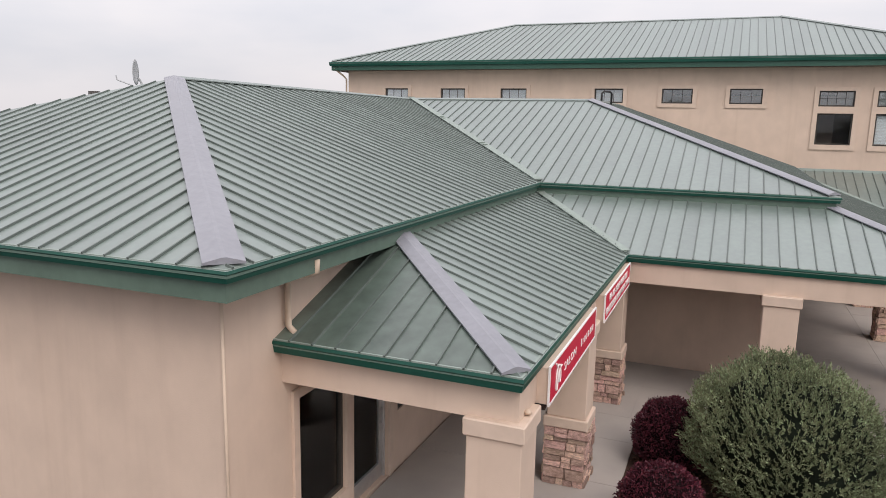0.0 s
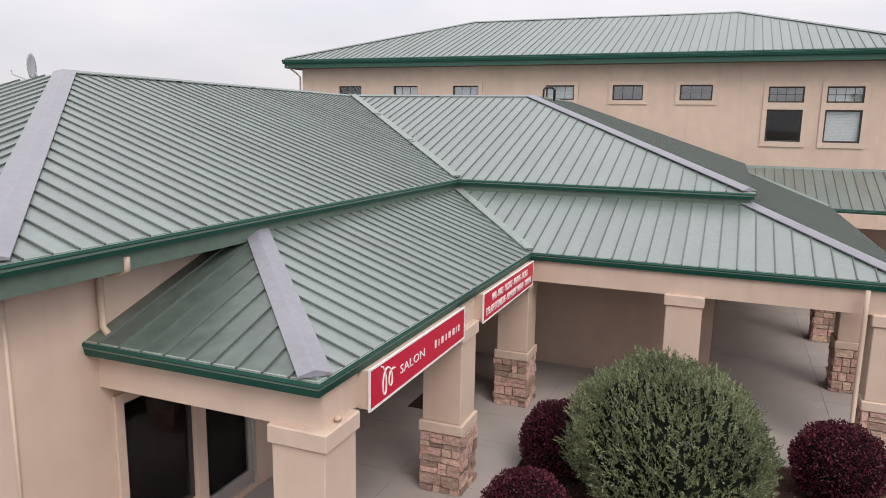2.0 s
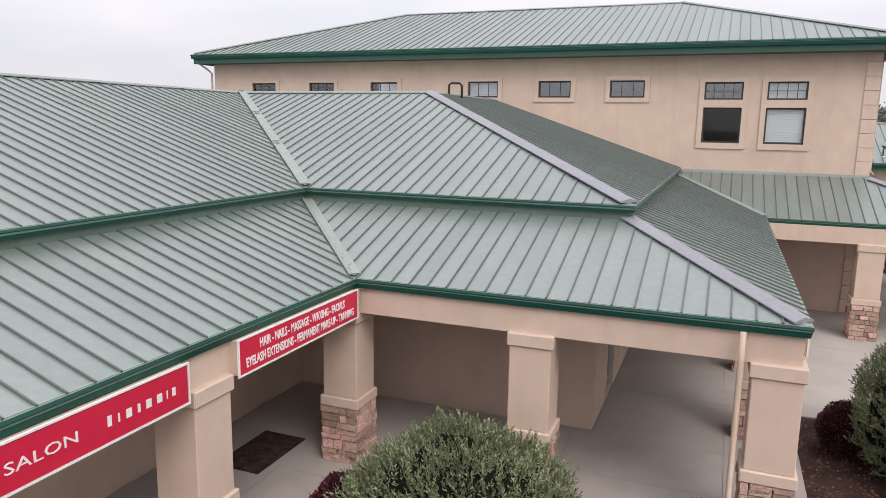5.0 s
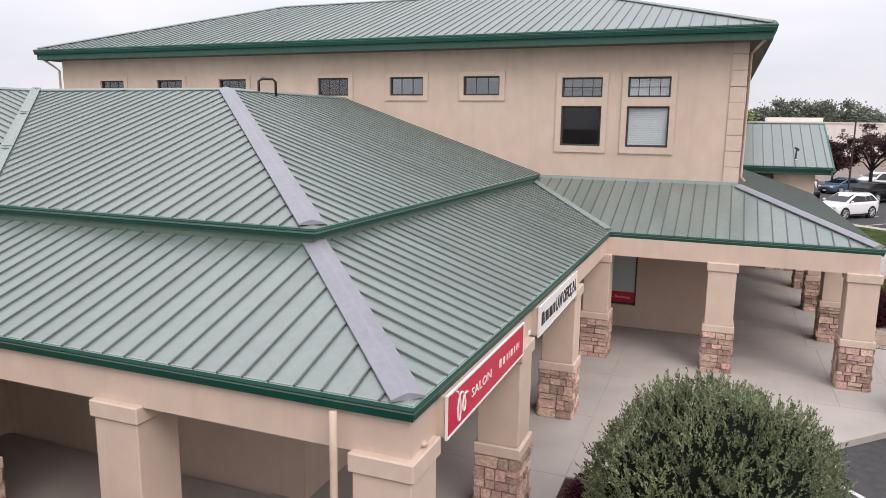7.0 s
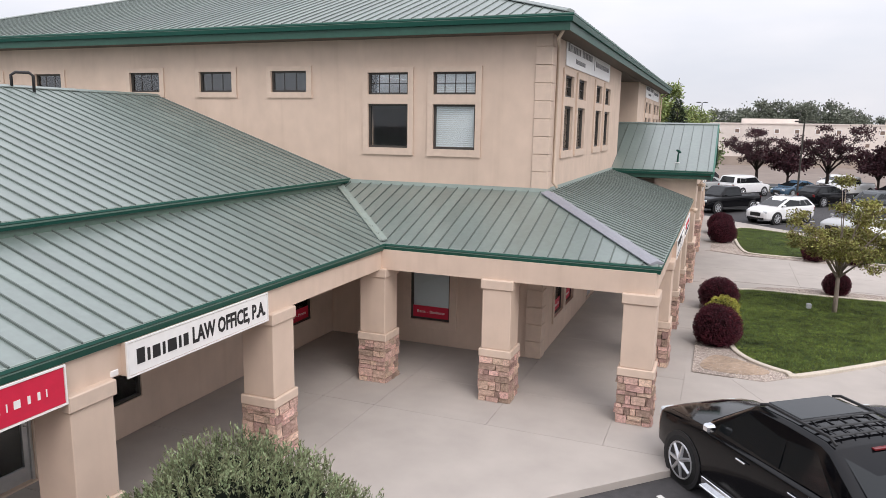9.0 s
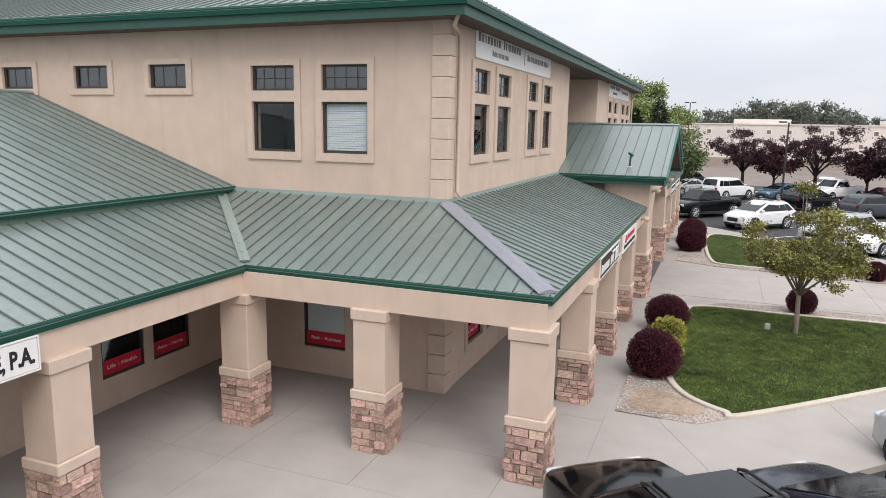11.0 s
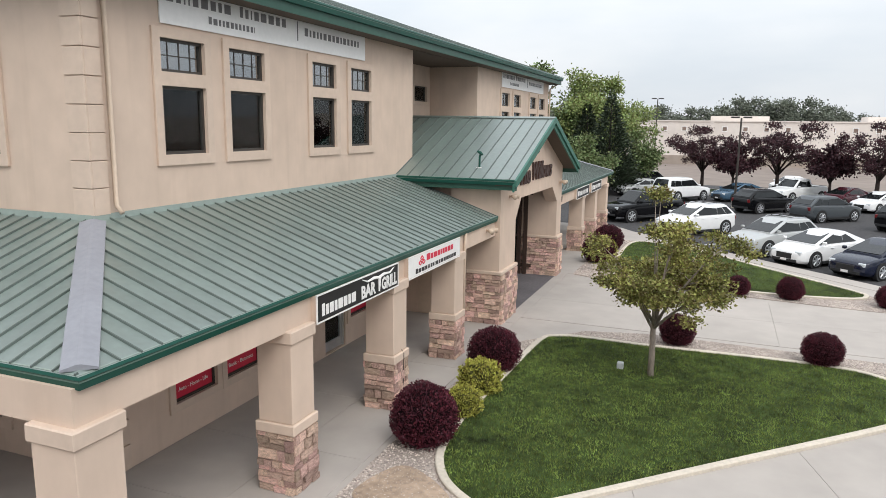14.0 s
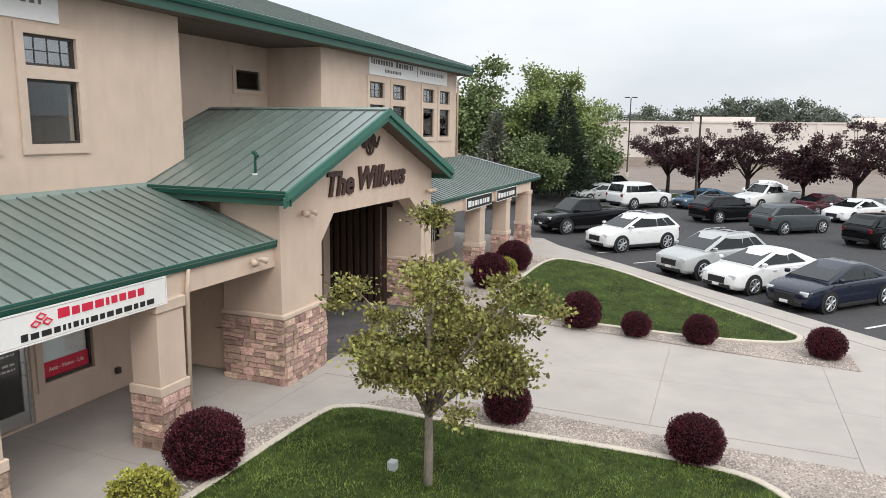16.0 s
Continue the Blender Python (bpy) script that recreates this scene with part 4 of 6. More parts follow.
paving = setting("pavement", bm, CONC, "pale grey concrete walkway and forecourt with saw-cut joints", "paving")


def inside(poly, x, y):
    c = False
    for i in range(len(poly)):
        (x0, y0), (x1, y1) = poly[i], poly[i - 1]
        if (y0 > y) != (y1 > y) and x < (x1 - x0) * (y - y0) / (y1 - y0) + x0:
            c = not c
    return c


def slab(poly):
    bm = bmesh.new()
    cx, cy = sum(p[0] for p in poly) / len(poly), sum(p[1] for p in poly) / len(poly)
    sh = []
    for x, y in poly:
        d = math.hypot(x - cx, y - cy)
        sh.append((x + (cx - x) * 0.006 / d, y + (cy - y) * 0.006 / d))
    prism(bm, sh, -0.02, 0.0)
    part("paving_slab", bm, CONC, paving)


def cells(xs, ys):
    for x0, x1 in zip(xs, xs[1:]):
        for y0, y1 in zip(ys, ys[1:]):
            slab([(x0, y0), (x1, y0), (x1, y1), (x0, y1)])


cells((-4.7, -2.9, -1.2), (4.0, 6.5, 8.6, 10.7, 12.4, 13.55))
cells((-4.7, -1.4, 1.3, 3.9, 5.12), (13.55, 15.4, 17.0))
cells((1.62, 3.9, 5.12), (17.0, 19.4, 22.0, 24.6, 26.5, 28.85))
slab([(5.12, 19.4), (6.4, 19.5), (10.95, 24.05), (10.95, 24.6), (5.12, 24.6)])
cells((5.12, 7.55, 9.8, 11.0), (24.6, 26.5, 28.85))
cells((7.55, 9.6, 11.0), (28.85, 31.0, 33.4, 36.0, 38.4, 40.25))
slab([(11.0, 24.1), (13.5, 26.6), (12.0, 29.4), (11.0, 29.4)])
for i in range(6):
    a, b = i * 2.6, (i + 1) * 2.6
    slab([(13.5 + a, 26.6 + a), (13.5 + b, 26.6 + b), (13.4 - 0.7 + b if i else 12.7 + b, 29.4 + b), (12.0 + a if i == 0 else 12.7 + a, 29.4 + a)])
cells((11.0, 14.5, 18.1, 21.6), (41.0, 43.6, 46.2))
slab([(8.0, 40.3), (11.0, 40.3), (11.0, 41.0), (11.0, 46.2), (11.0, 48.0), (8.0, 48.0)])
cells((21.6, 24.5), (40.2, 43.2, 46.2))
cells((7.55, 9.2, 11.2), (48.0, 51.5, 55.0, 58.5))
for i in range(4):
    a, b = i * 2.7, (i + 1) * 2.7
    slab([(13.5 + a, 58.0 - a), (13.5 + b, 58.0 - b), (14.7 + b, 58.0 - b), (14.7 + a, 58.0 - a)])


def curve(pts, closed=True, n=6):
    """A smooth plan line through a few corner points."""
    out = []
    m = len(pts)
    for i in range(m):
        p0, p1, p2, p3 = (Vector(pts[(i + k) % m]) for k in (-1, 0, 1, 2))
        for j in range(n):
            t = j / n
            q = 0.5 * ((2 * p1) + (p2 - p0) * t + (2 * p0 - 5 * p1 + 4 * p2 - p3) * t * t + (3 * p1 - p0 - 3 * p2 + p3) * t ** 3)
            out.append((q.x, q.y))
    return out


LAWN_S = curve([(12.05, 32.6), (12.45, 31.1), (13.3, 30.35), (13.75, 30.45), (16.6, 33.2), (20.4, 36.95), (20.7, 37.9), (20.1, 39.1), (19.2, 39.5), (17.5, 39.55), (15.0, 39.45), (13.2, 39.5), (12.5, 39.35), (12.2, 38.8), (12.1, 36.0)])
LAWN_N = curve([(12.75, 48.6), (13.4, 47.75), (15.4, 47.6), (18.6, 47.45), (20.6, 47.75), (21.2, 48.3), (20.9, 49.1), (18.6, 51.8), (15.6, 55.4), (13.3, 57.0), (12.5, 56.4), (12.4, 53.0)])
BED_S = [(11.15, 29.5), (12.75, 29.45), (13.5, 30.15), (12.9, 31.2), (12.4, 34), (12.5, 39.0), (13.2, 39.4), (20.0, 38.8), (21.2, 38.0), (22.6, 39.4), (22.0, 40.42), (16.5, 40.68), (14.9, 40.75), (13.1, 40.3), (11.6, 38.6), (11.1, 37.6)]
BED_N = [(11.2, 48.0), (12.9, 47.2), (16.3, 46.85), (19.5, 46.4), (22.4, 46.1), (22.35, 47.45), (21.2, 49.0), (12.9, 48.4), (12.7, 57.2), (11.3, 57.8)]
for nm, poly, m, lab, cat in (("gravel_bed_south", BED_S, GRAVEL, "planting bed of pale brown gravel beside the walkway", "gravel bed"), ("gravel_bed_north", BED_N, GRAVEL, "planting bed of pale brown gravel beside the forecourt", "gravel bed"),
                              ("mulch_bed", [(-1.2, -6.0), (10.0, -6.0), (10.0, 19.0), (6.4, 19.5), (5.12, 19.4), (5.12, 13.55), (-1.2, 13.55)], MULCH, "dark bark-mulched planting bed", "mulch bed")):
    bm = bmesh.new()
    prism(bm, poly, G - 0.2, 0.012 if m is GRAVEL else -0.03)
    setting(nm, bm, m, lab, cat)
bm = bmesh.new()
prism(bm, curve([(11.35, 29.9), (12.3, 29.75), (12.9, 30.2), (12.2, 30.9), (11.6, 31.0)]), 0.0, 0.022)
setting("dirt_patch", bm, DIRT, "patch of bare dry dirt in the gravel", "dirt")
for nm, poly, in (("lawn_south", LAWN_S), ("lawn_north", LAWN_N)):
    bm = bmesh.new()
    prism(bm, poly, G - 0.2, 0.045)
    setting(nm, bm, SOIL, "mown green lawn inside a concrete edging", "lawn")
    bm = bmesh.new()
    sweep(bm, [(x, y, 0.0) for x, y in poly], [(0.0, -0.1), (0.15, -0.1), (0.15, 0.06), (0.13, 0.075), (0.02, 0.075), (0.0, 0.06)], closed=True)
    setting("lawn_edging", bm, KERB, "pale concrete edging strip round the lawn", "edging")

# ---- shop signs ----
def bars(root, x, a0, a1, z, h, n, material, d=0.0, gap=0.25):
    """Plain bars in place of lettering that is not spelled out."""
    rng = random.Random(round(100 * a0) + n)
    ws = [rng.choice((0.6, 0.9, 1.0, 1.15, 1.35)) for i in range(n)]
    k, a = (a1 - a0) / sum(ws), a0
    for i, w in enumerate(ws):
        low = 1.0 if i == 0 else 0.84
        part("bar", to_plane(boxes((a, a + (w - gap) * k, d, d + 0.006, z, z + h * low)), "y", x, 1), material, root)
        a += w * k




def sign(x, y0, y1, face, label, frame_mat=None, z0=2.56, z1=3.03):
    root = thing("shop_sign", label, "sign", "shop signs under the eaves")
    part("sign_box", boxes((x - 0.28, x - 0.012, y0 + 0.02, y1 - 0.02, z0 + 0.02, z1 - 0.02)), TRIM, root)
    part("sign_face", boxes((x - 0.012, x, y0 + 0.03, y1 - 0.03, z0 + 0.03, z1 - 0.03)), face, root)
    w = 0.02
    part("sign_frame", boxes((x - 0.02, x + 0.006, y0, y0 + w, z0, z1), (x - 0.02, x + 0.006, y1 - w, y1, z0, z1), (x - 0.02, x + 0.006, y0 + w, y1 - w, z0, z0 + w), (x - 0.02, x + 0.006, y0 + w, y1 - w, z1 - w, z1)), frame_mat or WHITE, root)
    return root


def letter(root, words, x, mid, z, h, width, material, shear=0.0, label="", bold=0.03):
    part("lettering", to_plane(fit_width(text_bm(words, h, 0.006, shear=shear, bold=bold), width, mid, z, 0.003), "y", x, 1), material, root, label)


def swirl(root, x, mid, z, size, material):
    """A looping ribbon for a handwritten mark."""
    bm = bmesh.new()
    pts = []
    for i in range(40):
        t = i / 39
        pts.append((mid + size * (0.9 * (t - 0.5) + 0.22 * math.sin(13 * t)), 0.006, z + size * (0.55 * math.cos(13 * t) * (1 - 0.6 * t))))
    tube(bm, pts, 0.011, 5)
    part("mark", to_plane(bm, "y", x, 1), material, root, "looping handwritten mark")


for x, y0, y1 in ((-1.66, 7.37, 10.25), (4.77, 14.8, 17.72)):
    r = sign(x, y0, y1, RED, "red shop sign with thin white lettering and pale frame")
    swirl(r, x, y0 + 0.42, 2.8, 0.34, WHITE)
    letter(r, "SALON", x, y0 + 1.1, 2.74, 0.105, 0.70, WHITE, bold=0.0)
    bars(r, x, y0 + 1.78, y0 + 2.74, 2.74, 0.105, 8, WHITE, 0.0, 0.72)
r = sign(-1.66, 11.08, 14.03, RED, "red shop sign with two lines of white lettering")
letter(r, "HAIR - NAILS - MASSAGE - WAXING - FACIALS", -1.66, 12.55, 2.83, 0.115, 2.1, WHITE)
letter(r, "EYELASH EXTENSIONS - PERMANENT MAKE-UP - TANNING", -1.66, 12.55, 2.65, 0.115, 2.65, WHITE)
r = sign(4.77, 18.59, 21.52, WHITE, "white shop sign with bold black lettering")
bars(r, 4.77, 18.75, 19.72, 2.70, 0.2, 7, BLACK, 0.0, 0.3)
letter(r, "LAW OFFICE, P.A.", 4.77, 20.6, 2.69, 0.22, 1.68, BLACK, bold=0.045)
part("motor_box", boxes((4.52, 4.66, 18.42, 18.57, 2.6, 2.7), bevel=0.02), WHITE, r)
r = sign(10.57, 30.25, 33.25, BLACK, "black shop sign with white lettering and a pair of white horns")
bars(r, 10.57, 30.4, 31.55, 2.66, 0.2, 8, WHITE, 0.0, 0.28)
letter(r, "BAR", 10.57, 32.0, 2.64, 0.22, 0.55, WHITE, bold=0.05)
letter(r, "GRILL", 10.57, 32.85, 2.64, 0.22, 0.66, WHITE, bold=0.05)
bm = bmesh.new()
tube(bm, [(31.75, 0.006, 2.98), (31.95, 0.006, 2.91), (32.2, 0.006, 2.93), (32.4, 0.006, 2.9), (32.6, 0.006, 2.93), (32.85, 0.006, 2.91), (33.05, 0.006, 2.98)], [0.006, 0.02, 0.028, 0.03, 0.028, 0.02, 0.006], 5)
tube(bm, [(32.4, 0.006, 2.9), (32.4, 0.006, 2.64)], [0.045, 0.02], 5)
part("horn_emblem", to_plane(bm, "y", 10.57, 1), WHITE, r, "white pair of long horns")
r = sign(10.57, 33.76, 36.75, WHITE, "white shop sign with red and black lettering bars")
bm = bmesh.new()
for a, z in ((34.42, 2.92), (34.33, 2.83), (34.51, 2.83)):
    tube(bm, [(a - 0.075, 0.004, z), (a, 0.004, z + 0.045), (a + 0.075, 0.004, z), (a, 0.004, z - 0.045), (a - 0.07, 0.004, z - 0.005)], 0.014, 5)
part("mark", to_plane(bm, "y", 10.57, 1), RED, r, "three red rings")
bars(r, 10.57, 34.68, 36.3, 2.82, 0.14, 9, RED, 0.0, 0.25)
bars(r, 10.57, 34.1, 36.5, 2.63, 0.1, 17, BLACK, 0.0, 0.3)
for y0, y1 in ((51.45, 54.45), (55.1, 58.0)):
    r = sign(10.57, y0, y1, BLACK, "black shop sign with white lettering bars")
    bars(r, 10.57, y0 + 0.2, y1 - 0.25, 2.68, 0.22, 8, WHITE, 0.0, 0.3)
GREYT = mat("grey_letters", (0.17, 0.16, 0.16), 0.6, 0.4, var=0.1)
# long white banners on the upper walls
for y0, y1 in ((30.46, 37.63), (49.79, 57.03)):
    r = thing("banner_sign", "long white sign with grey lettering bars on the upper wall", "sign", "upper wall signs")
    part("sign_face", boxes((XT + 0.005, XT + 0.03, y0, y1, 7.29, 7.98)), WHITE, r)
    bars(r, XT, y0 + 0.15, y0 + 1.9, 7.66, 0.2, 9, GREYT, 0.03, 0.42)
    bars(r, XT, y0 + 2.1, y0 + 3.7, 7.66, 0.2, 8, GREYT, 0.03, 0.42)
    bars(r, XT, y0 + 1.2, y0 + 2.6, 7.42, 0.13, 12, GREYT, 0.03, 0.45)
    bars(r, XT, y0 + 4.35, y0 + 6.9, 7.58, 0.17, 15, GREYT, 0.03, 0.5)
    part("divider", to_plane(boxes((y0 + 4.05, y0 + 4.08, 0.03, 0.036, 7.45, 7.85)), "y", XT, 1), GREYT, r)
# entrance lettering and ornament
r = thing("entrance_lettering", "dark brown raised script lettering on the gable front", "lettering")


def letters_apart(bm, slant=0.2):
    """One bmesh for each letter of a lettering in (along, depth, z)."""
    bm.verts.ensure_lookup_table()
    owner = [-1] * len(bm.verts)
    spans = []
    for v in bm.verts:
        if owner[v.index] >= 0:
            continue
        k = len(spans)
        owner[v.index] = k
        stack, lo, hi = [v], 9e9, -9e9
        while stack:
            u = stack.pop()
            a = u.co.x - slant * u.co.z
            lo, hi = min(lo, a), max(hi, a)
            for e in u.link_edges:
                w = e.other_vert(u)
                if owner[w.index] < 0:
                    owner[w.index] = k
                    stack.append(w)
        spans.append((lo, hi))
    groups = []
    for k in sorted(range(len(spans)), key=lambda n: spans[n][0] - spans[n][1]):
        lo, hi = spans[k]
        for g in groups:
            if min(hi, g[1]) - max(lo, g[0]) > 0.5 * (hi - lo):
                g[2].add(k)
                break
        else:
            groups.append((lo, hi, {k}))
    for g in sorted(groups, key=lambda q: q[0]):
        piece = bmesh.new()
        place = {}
        for f in bm.faces:
            if owner[f.verts[0].index] in g[2]:
                for v in f.verts:
                    if v.index not in place:
                        place[v.index] = piece.verts.new(v.co)
                piece.faces.new([place[v.index] for v in f.verts])
        yield piece


for words, width, at, foot in (("The", 1.25, 42.45, 3.92), ("Willows", 2.75, 44.7, 3.98)):
    whole = fit_width(text_bm(words, 0.55, 0.05, shear=0.25, bold=0.045), width, at, foot, 0.03)
    whole.verts.index_update()
    for piece in letters_apart(whole):
        part("letter", to_plane(piece, "y", GX, 1), BROWNT, r)
r = thing("gable_ornament", "dark brown scrolled ornament at the gable top", "ornament")
for s in (-1, 1):
    bm = bmesh.new()
    pts = [(43.95 + s * (0.02 + 0.55 * t) * (1 - 0.25 * math.sin(3 * t)), 0.03, 4.95 + 0.33 * math.sin(4.2 * t) ** 2 + 0.08 * t) for t in (i / 16 for i in range(17))]
    tube(bm, pts, [0.02 + 0.03 * math.sin(math.pi * i / 16) for i in range(17)], 6)
    part("scroll", to_plane(bm, "y", GX, 1), BROWNT, r)
bm = bmesh.new()
tube(bm, [(43.95, 0.03, 4.82), (43.95, 0.03, 5.0), (43.95, 0.03, 5.25)], [0.01, 0.05, 0.01], 6)
part("stem", to_plane(bm, "y", GX, 1), BROWNT, r)
bm = bmesh.new()
tube(bm, [(43.95 + 0.2 * math.cos(a), 0.03, 5.02 + 0.2 * math.sin(a)) for a in (2 * math.pi * i / 20 for i in range(21))], 0.028, 6)
part("ring", to_plane(bm, "y", GX, 1), BROWNT, r)
r = thing("house_number", "dark number bars on the beam", "number bars")
bars(r, 10.2, 48.3, 49.0, 2.72, 0.26, 4, BROWNT, 0.255, 0.3)

# ---- pipes, lights and roof fittings ----
def pipe(name, pts, r, label, material=None, sides=8):
    bm = bmesh.new()
    tube(bm, pts, r, sides)
    return tagged(part(name, bm, material or PIPE, None, "", True), label, "pipe")


pipe("downspout", [(-4.28, 6.75, 4.12), (-4.28, 6.75, 3.98), (-4.4, 6.72, 3.93), (-4.66, 6.72, 3.9), (-4.66, 6.72, 3.3), (-4.55, 6.7, 3.22)], 0.04, "beige metal downspout from upper gutter to porch roof")
pipe("downspout", [(3.92, 14.04, 3.03), (3.92, 14.04, 2.55), (3.92, 14.02, 0.15), (3.92, 13.9, 0.06)], 0.04, "beige metal downspout beside the corner column")
pipe("downspout", [(7.95, 28.35, 7.95), (7.75, 28.6, 7.72), (XT + 0.09, YT - 0.02 + 0.38, 7.6), (XT + 0.09, YT + 0.36, 4.4), (XT + 0.2, YT + 0.36, 4.28)], 0.04, "beige metal downspout down the tall corner")
pipe("downspout", [(10.5, 37.35, 3.03), (10.5, 37.3, 2.6), (10.5, 37.25, 0.1)], 0.04, "beige metal downspout at the porch column")
pipe("downspout", [(7.7, 39.62, 4.05), (7.9, 39.75, 3.98), (8.2, 39.72, 3.98)], 0.035, "short pale pipe below the gable gutter", WHITE)
pipe("downspout", [(8.0, 58.8, 7.95), (7.7, 58.35, 7.7), (XT + 0.09, 58.25, 7.6), (XT + 0.09, 58.25, 4.3)], 0.04, "beige metal downspout down the far corner")
pipe("downspout", [(-16.9, 28.3, 7.95), (-16.6, 28.6, 7.65), (-16.55, 28.8, 7.5), (-16.55, 28.8, 4.2)], 0.04, "beige metal downspout down the far corner")
pipe("electric_conduit", [(-4.72, 5.63, 4.0), (-4.72, 5.63, 0.0)], 0.02, "thin beige conduit running down the wall corner")
for x, y in ((10.52, 33.5),):
    pipe("cable", [(x - 0.03, y, 2.6), (x - 0.01, y + 0.03, 2.0), (x - 0.01, y, 1.2), (x + 0.06, y, 1.1), (x + 0.04, y + 0.01, 0.05)], 0.008, "thin dark cable hanging down a column", BLACK, 5)
pipe("vent_pipe", [(-4.17, 24.2, 6.35), (-4.17, 24.2, 6.72), (-4.12, 24.28, 6.79), (-3.95, 24.5, 6.79), (-3.9, 24.56, 6.72), (-3.9, 24.56, 6.3)], 0.035, "black bent vent pipe on the roof ridge", BLACK)
pipe("vent_stub", [(-12.98, 11.64, 5.5), (-12.98, 11.64, 6.2)], 0.12, "low dark roof vent stub", FRAMEM)
GREYP = mat("grey_dish", (0.42, 0.43, 0.44), 0.5, var=0.06)
dish = thing("satellite_dish", "grey satellite dish on the roof behind the ridge", "dish", at=(-12.01, 12.03, 5.9), turn=-60)
bm = bmesh.new()
tube(bm, [(0, 0, -0.15), (0, 0, 0.5), (0.05, -0.05, 0.6)], 0.025, 8)
part("mast", bm, GREYP, dish)
bm = bmesh.new()
rings = []
for k in range(5):
    rr = 0.27 * k / 4
    rings.append([bm.verts.new((rr * 0.85 * math.cos(a), -0.14 + 0.5 * rr * rr, 0.72 + rr * math.sin(a))) for a in (2 * math.pi * i / 20 for i in range(20))])
for a, b in zip(rings, rings[1:]):
    for i in range(20):
        bm.faces.new((a[i], a[(i + 1) % 20], b[(i + 1) % 20], b[i]))
bmesh.ops.remove_doubles(bm, verts=bm.verts, dist=0.0005)
bmesh.ops.solidify(bm, geom=bm.faces[:], thickness=0.012)
part("reflector", bm, GREYP, dish, "", True)
bm = bmesh.new()
tube(bm, [(0, -0.1, 0.4), (0, -0.5, 0.55), (0, -0.52, 0.64)], 0.014, 6)
part("feed_arm", bm, GREYP, dish)
spot = thing("roof_camera", "small green security camera on a bracket on the gable roof", "camera", at=(9.86, 40.21, 4.5))
bm = bmesh.new()
tube(bm, [(0, 0, 0), (0, 0, 0.3), (0.03, 0, 0.4)], 0.03, 8)
part("bracket", bm, GUTTER, spot)
bm = bmesh.new()
tube(bm, [(-0.07, 0.02, 0.46), (0.02, 0, 0.42), (0.09, -0.03, 0.37)], [0.035, 0.05, 0.035], 10)
part("housing", bm, GUTTER, spot)
part("base_plate", boxes((-0.07, 0.07, -0.07, 0.07, -0.02, 0.015)), WHITE, spot)


def floodlight(x, y, z, label):
    root = thing("floodlight", label, "floodlight", "wall floodlights", at=(x, y, z))
    part("mount", boxes((-0.01, 0.04, -0.06, 0.06, -0.05, 0.05), bevel=0.01), PIPE, root)
    for s in (-1, 1):
        bm = bmesh.new()
        tube(bm, [(0.03, s * 0.05, 0), (0.12, s * 0.14, 0.03), (0.24, s * 0.2, -0.01)], [0.02, 0.05, 0.075], 10)
        part("lamp_head", bm, PIPE, root, "", True)
    return root


floodlight(GX, 40.85, 3.65, "beige twin floodlight on the gable front")
floodlight(GX, 47.7, 3.6, "beige twin floodlight on the gable front")
fl = floodlight(10.45, 39.2, 2.85, "beige twin floodlight on the beam beside the gable")
for x, y in ((-1.78, 7.2), (4.66, 14.75)):
    lamp = thing("sensor_light", "small white sensor light on the column cap", "lamp", at=(x, y - 0.28, 2.64))
    bm = bmesh.new()
    tube(bm, [(0, 0, 0), (0, 0, 0.03), (0, 0, 0.05)], [0.04, 0.04, 0.015], 10)
    part("dome", bm, PIPE, lamp, "", True)
doormat = tagged(part("doormat", boxes((-3.9, -3.05, 13.2, 14.6, 0.001, 0.014)), mat("patterned_doormat", (0.06, 0.04, 0.035), 0.95, 0.1, var=0.4, scale=(6.0, 30.0), bump=0.6)), "dark patterned doormat on the concrete by the door", "doormat")
cane = tagged(part("cane_blind", boxes((-4.845, -4.825, 7.02, 8.07, 1.78, 2.25)), mat("cane", (0.52, 0.36, 0.21), 0.8, var=0.2, scale=(3, 40))), "rolled cane blind behind the shop window", "blind")
box_s = tagged(part("irrigation_box", boxes((14.35, 14.5, 37.35, 37.5, 0.03, 0.2), bevel=0.02), GREYP), "small grey irrigation box in the lawn", "irrigation box")


# ---- plants ----
def foliage_mat(name, base, tint, amount=0.35, hue=0.02, rough=0.6):
    m = island_var(mat(name, base, rough, 0.3, var=0.18, scale=(1.2, 9.0), tint=tint), amount, hue)
    return m


BARB = foliage_mat("burgundy_leaf", (0.038, 0.008, 0.014), (0.095, 0.015, 0.028), 0.55, 0.012)
# inside colours of the bushes are darkened to hold the shade between leaves
BARBIN = mat("burgundy_inner_shade", (0.008, 0.003, 0.004), 0.9, 0.1, var=0.2)
JUN = foliage_mat("juniper_needle", (0.066, 0.086, 0.040), (0.235, 0.262, 0.145), 0.6, 0.04)
JUNIN = mat("juniper_inner_shade", (0.007, 0.010, 0.006), 0.95, 0.1, var=0.25)
SPIR = foliage_mat("yellow_green_leaf", (0.30, 0.29, 0.05), (0.36, 0.34, 0.07), 0.35, 0.02)
SPIRIN = mat("spirea_inner_shade", (0.06, 0.06, 0.02), 0.95, 0.1, var=0.25)
LEAF = foliage_mat("tree_leaf", (0.095, 0.110, 0.034), (0.28, 0.25, 0.075), 0.5, 0.04)
PLUM = foliage_mat("plum_leaf", (0.036, 0.014, 0.018), (0.055, 0.02, 0.026), 0.5, 0.01)
GREENT = foliage_mat("broad_leaf", (0.105, 0.145, 0.055), (0.165, 0.205, 0.085), 0.45, 0.03)
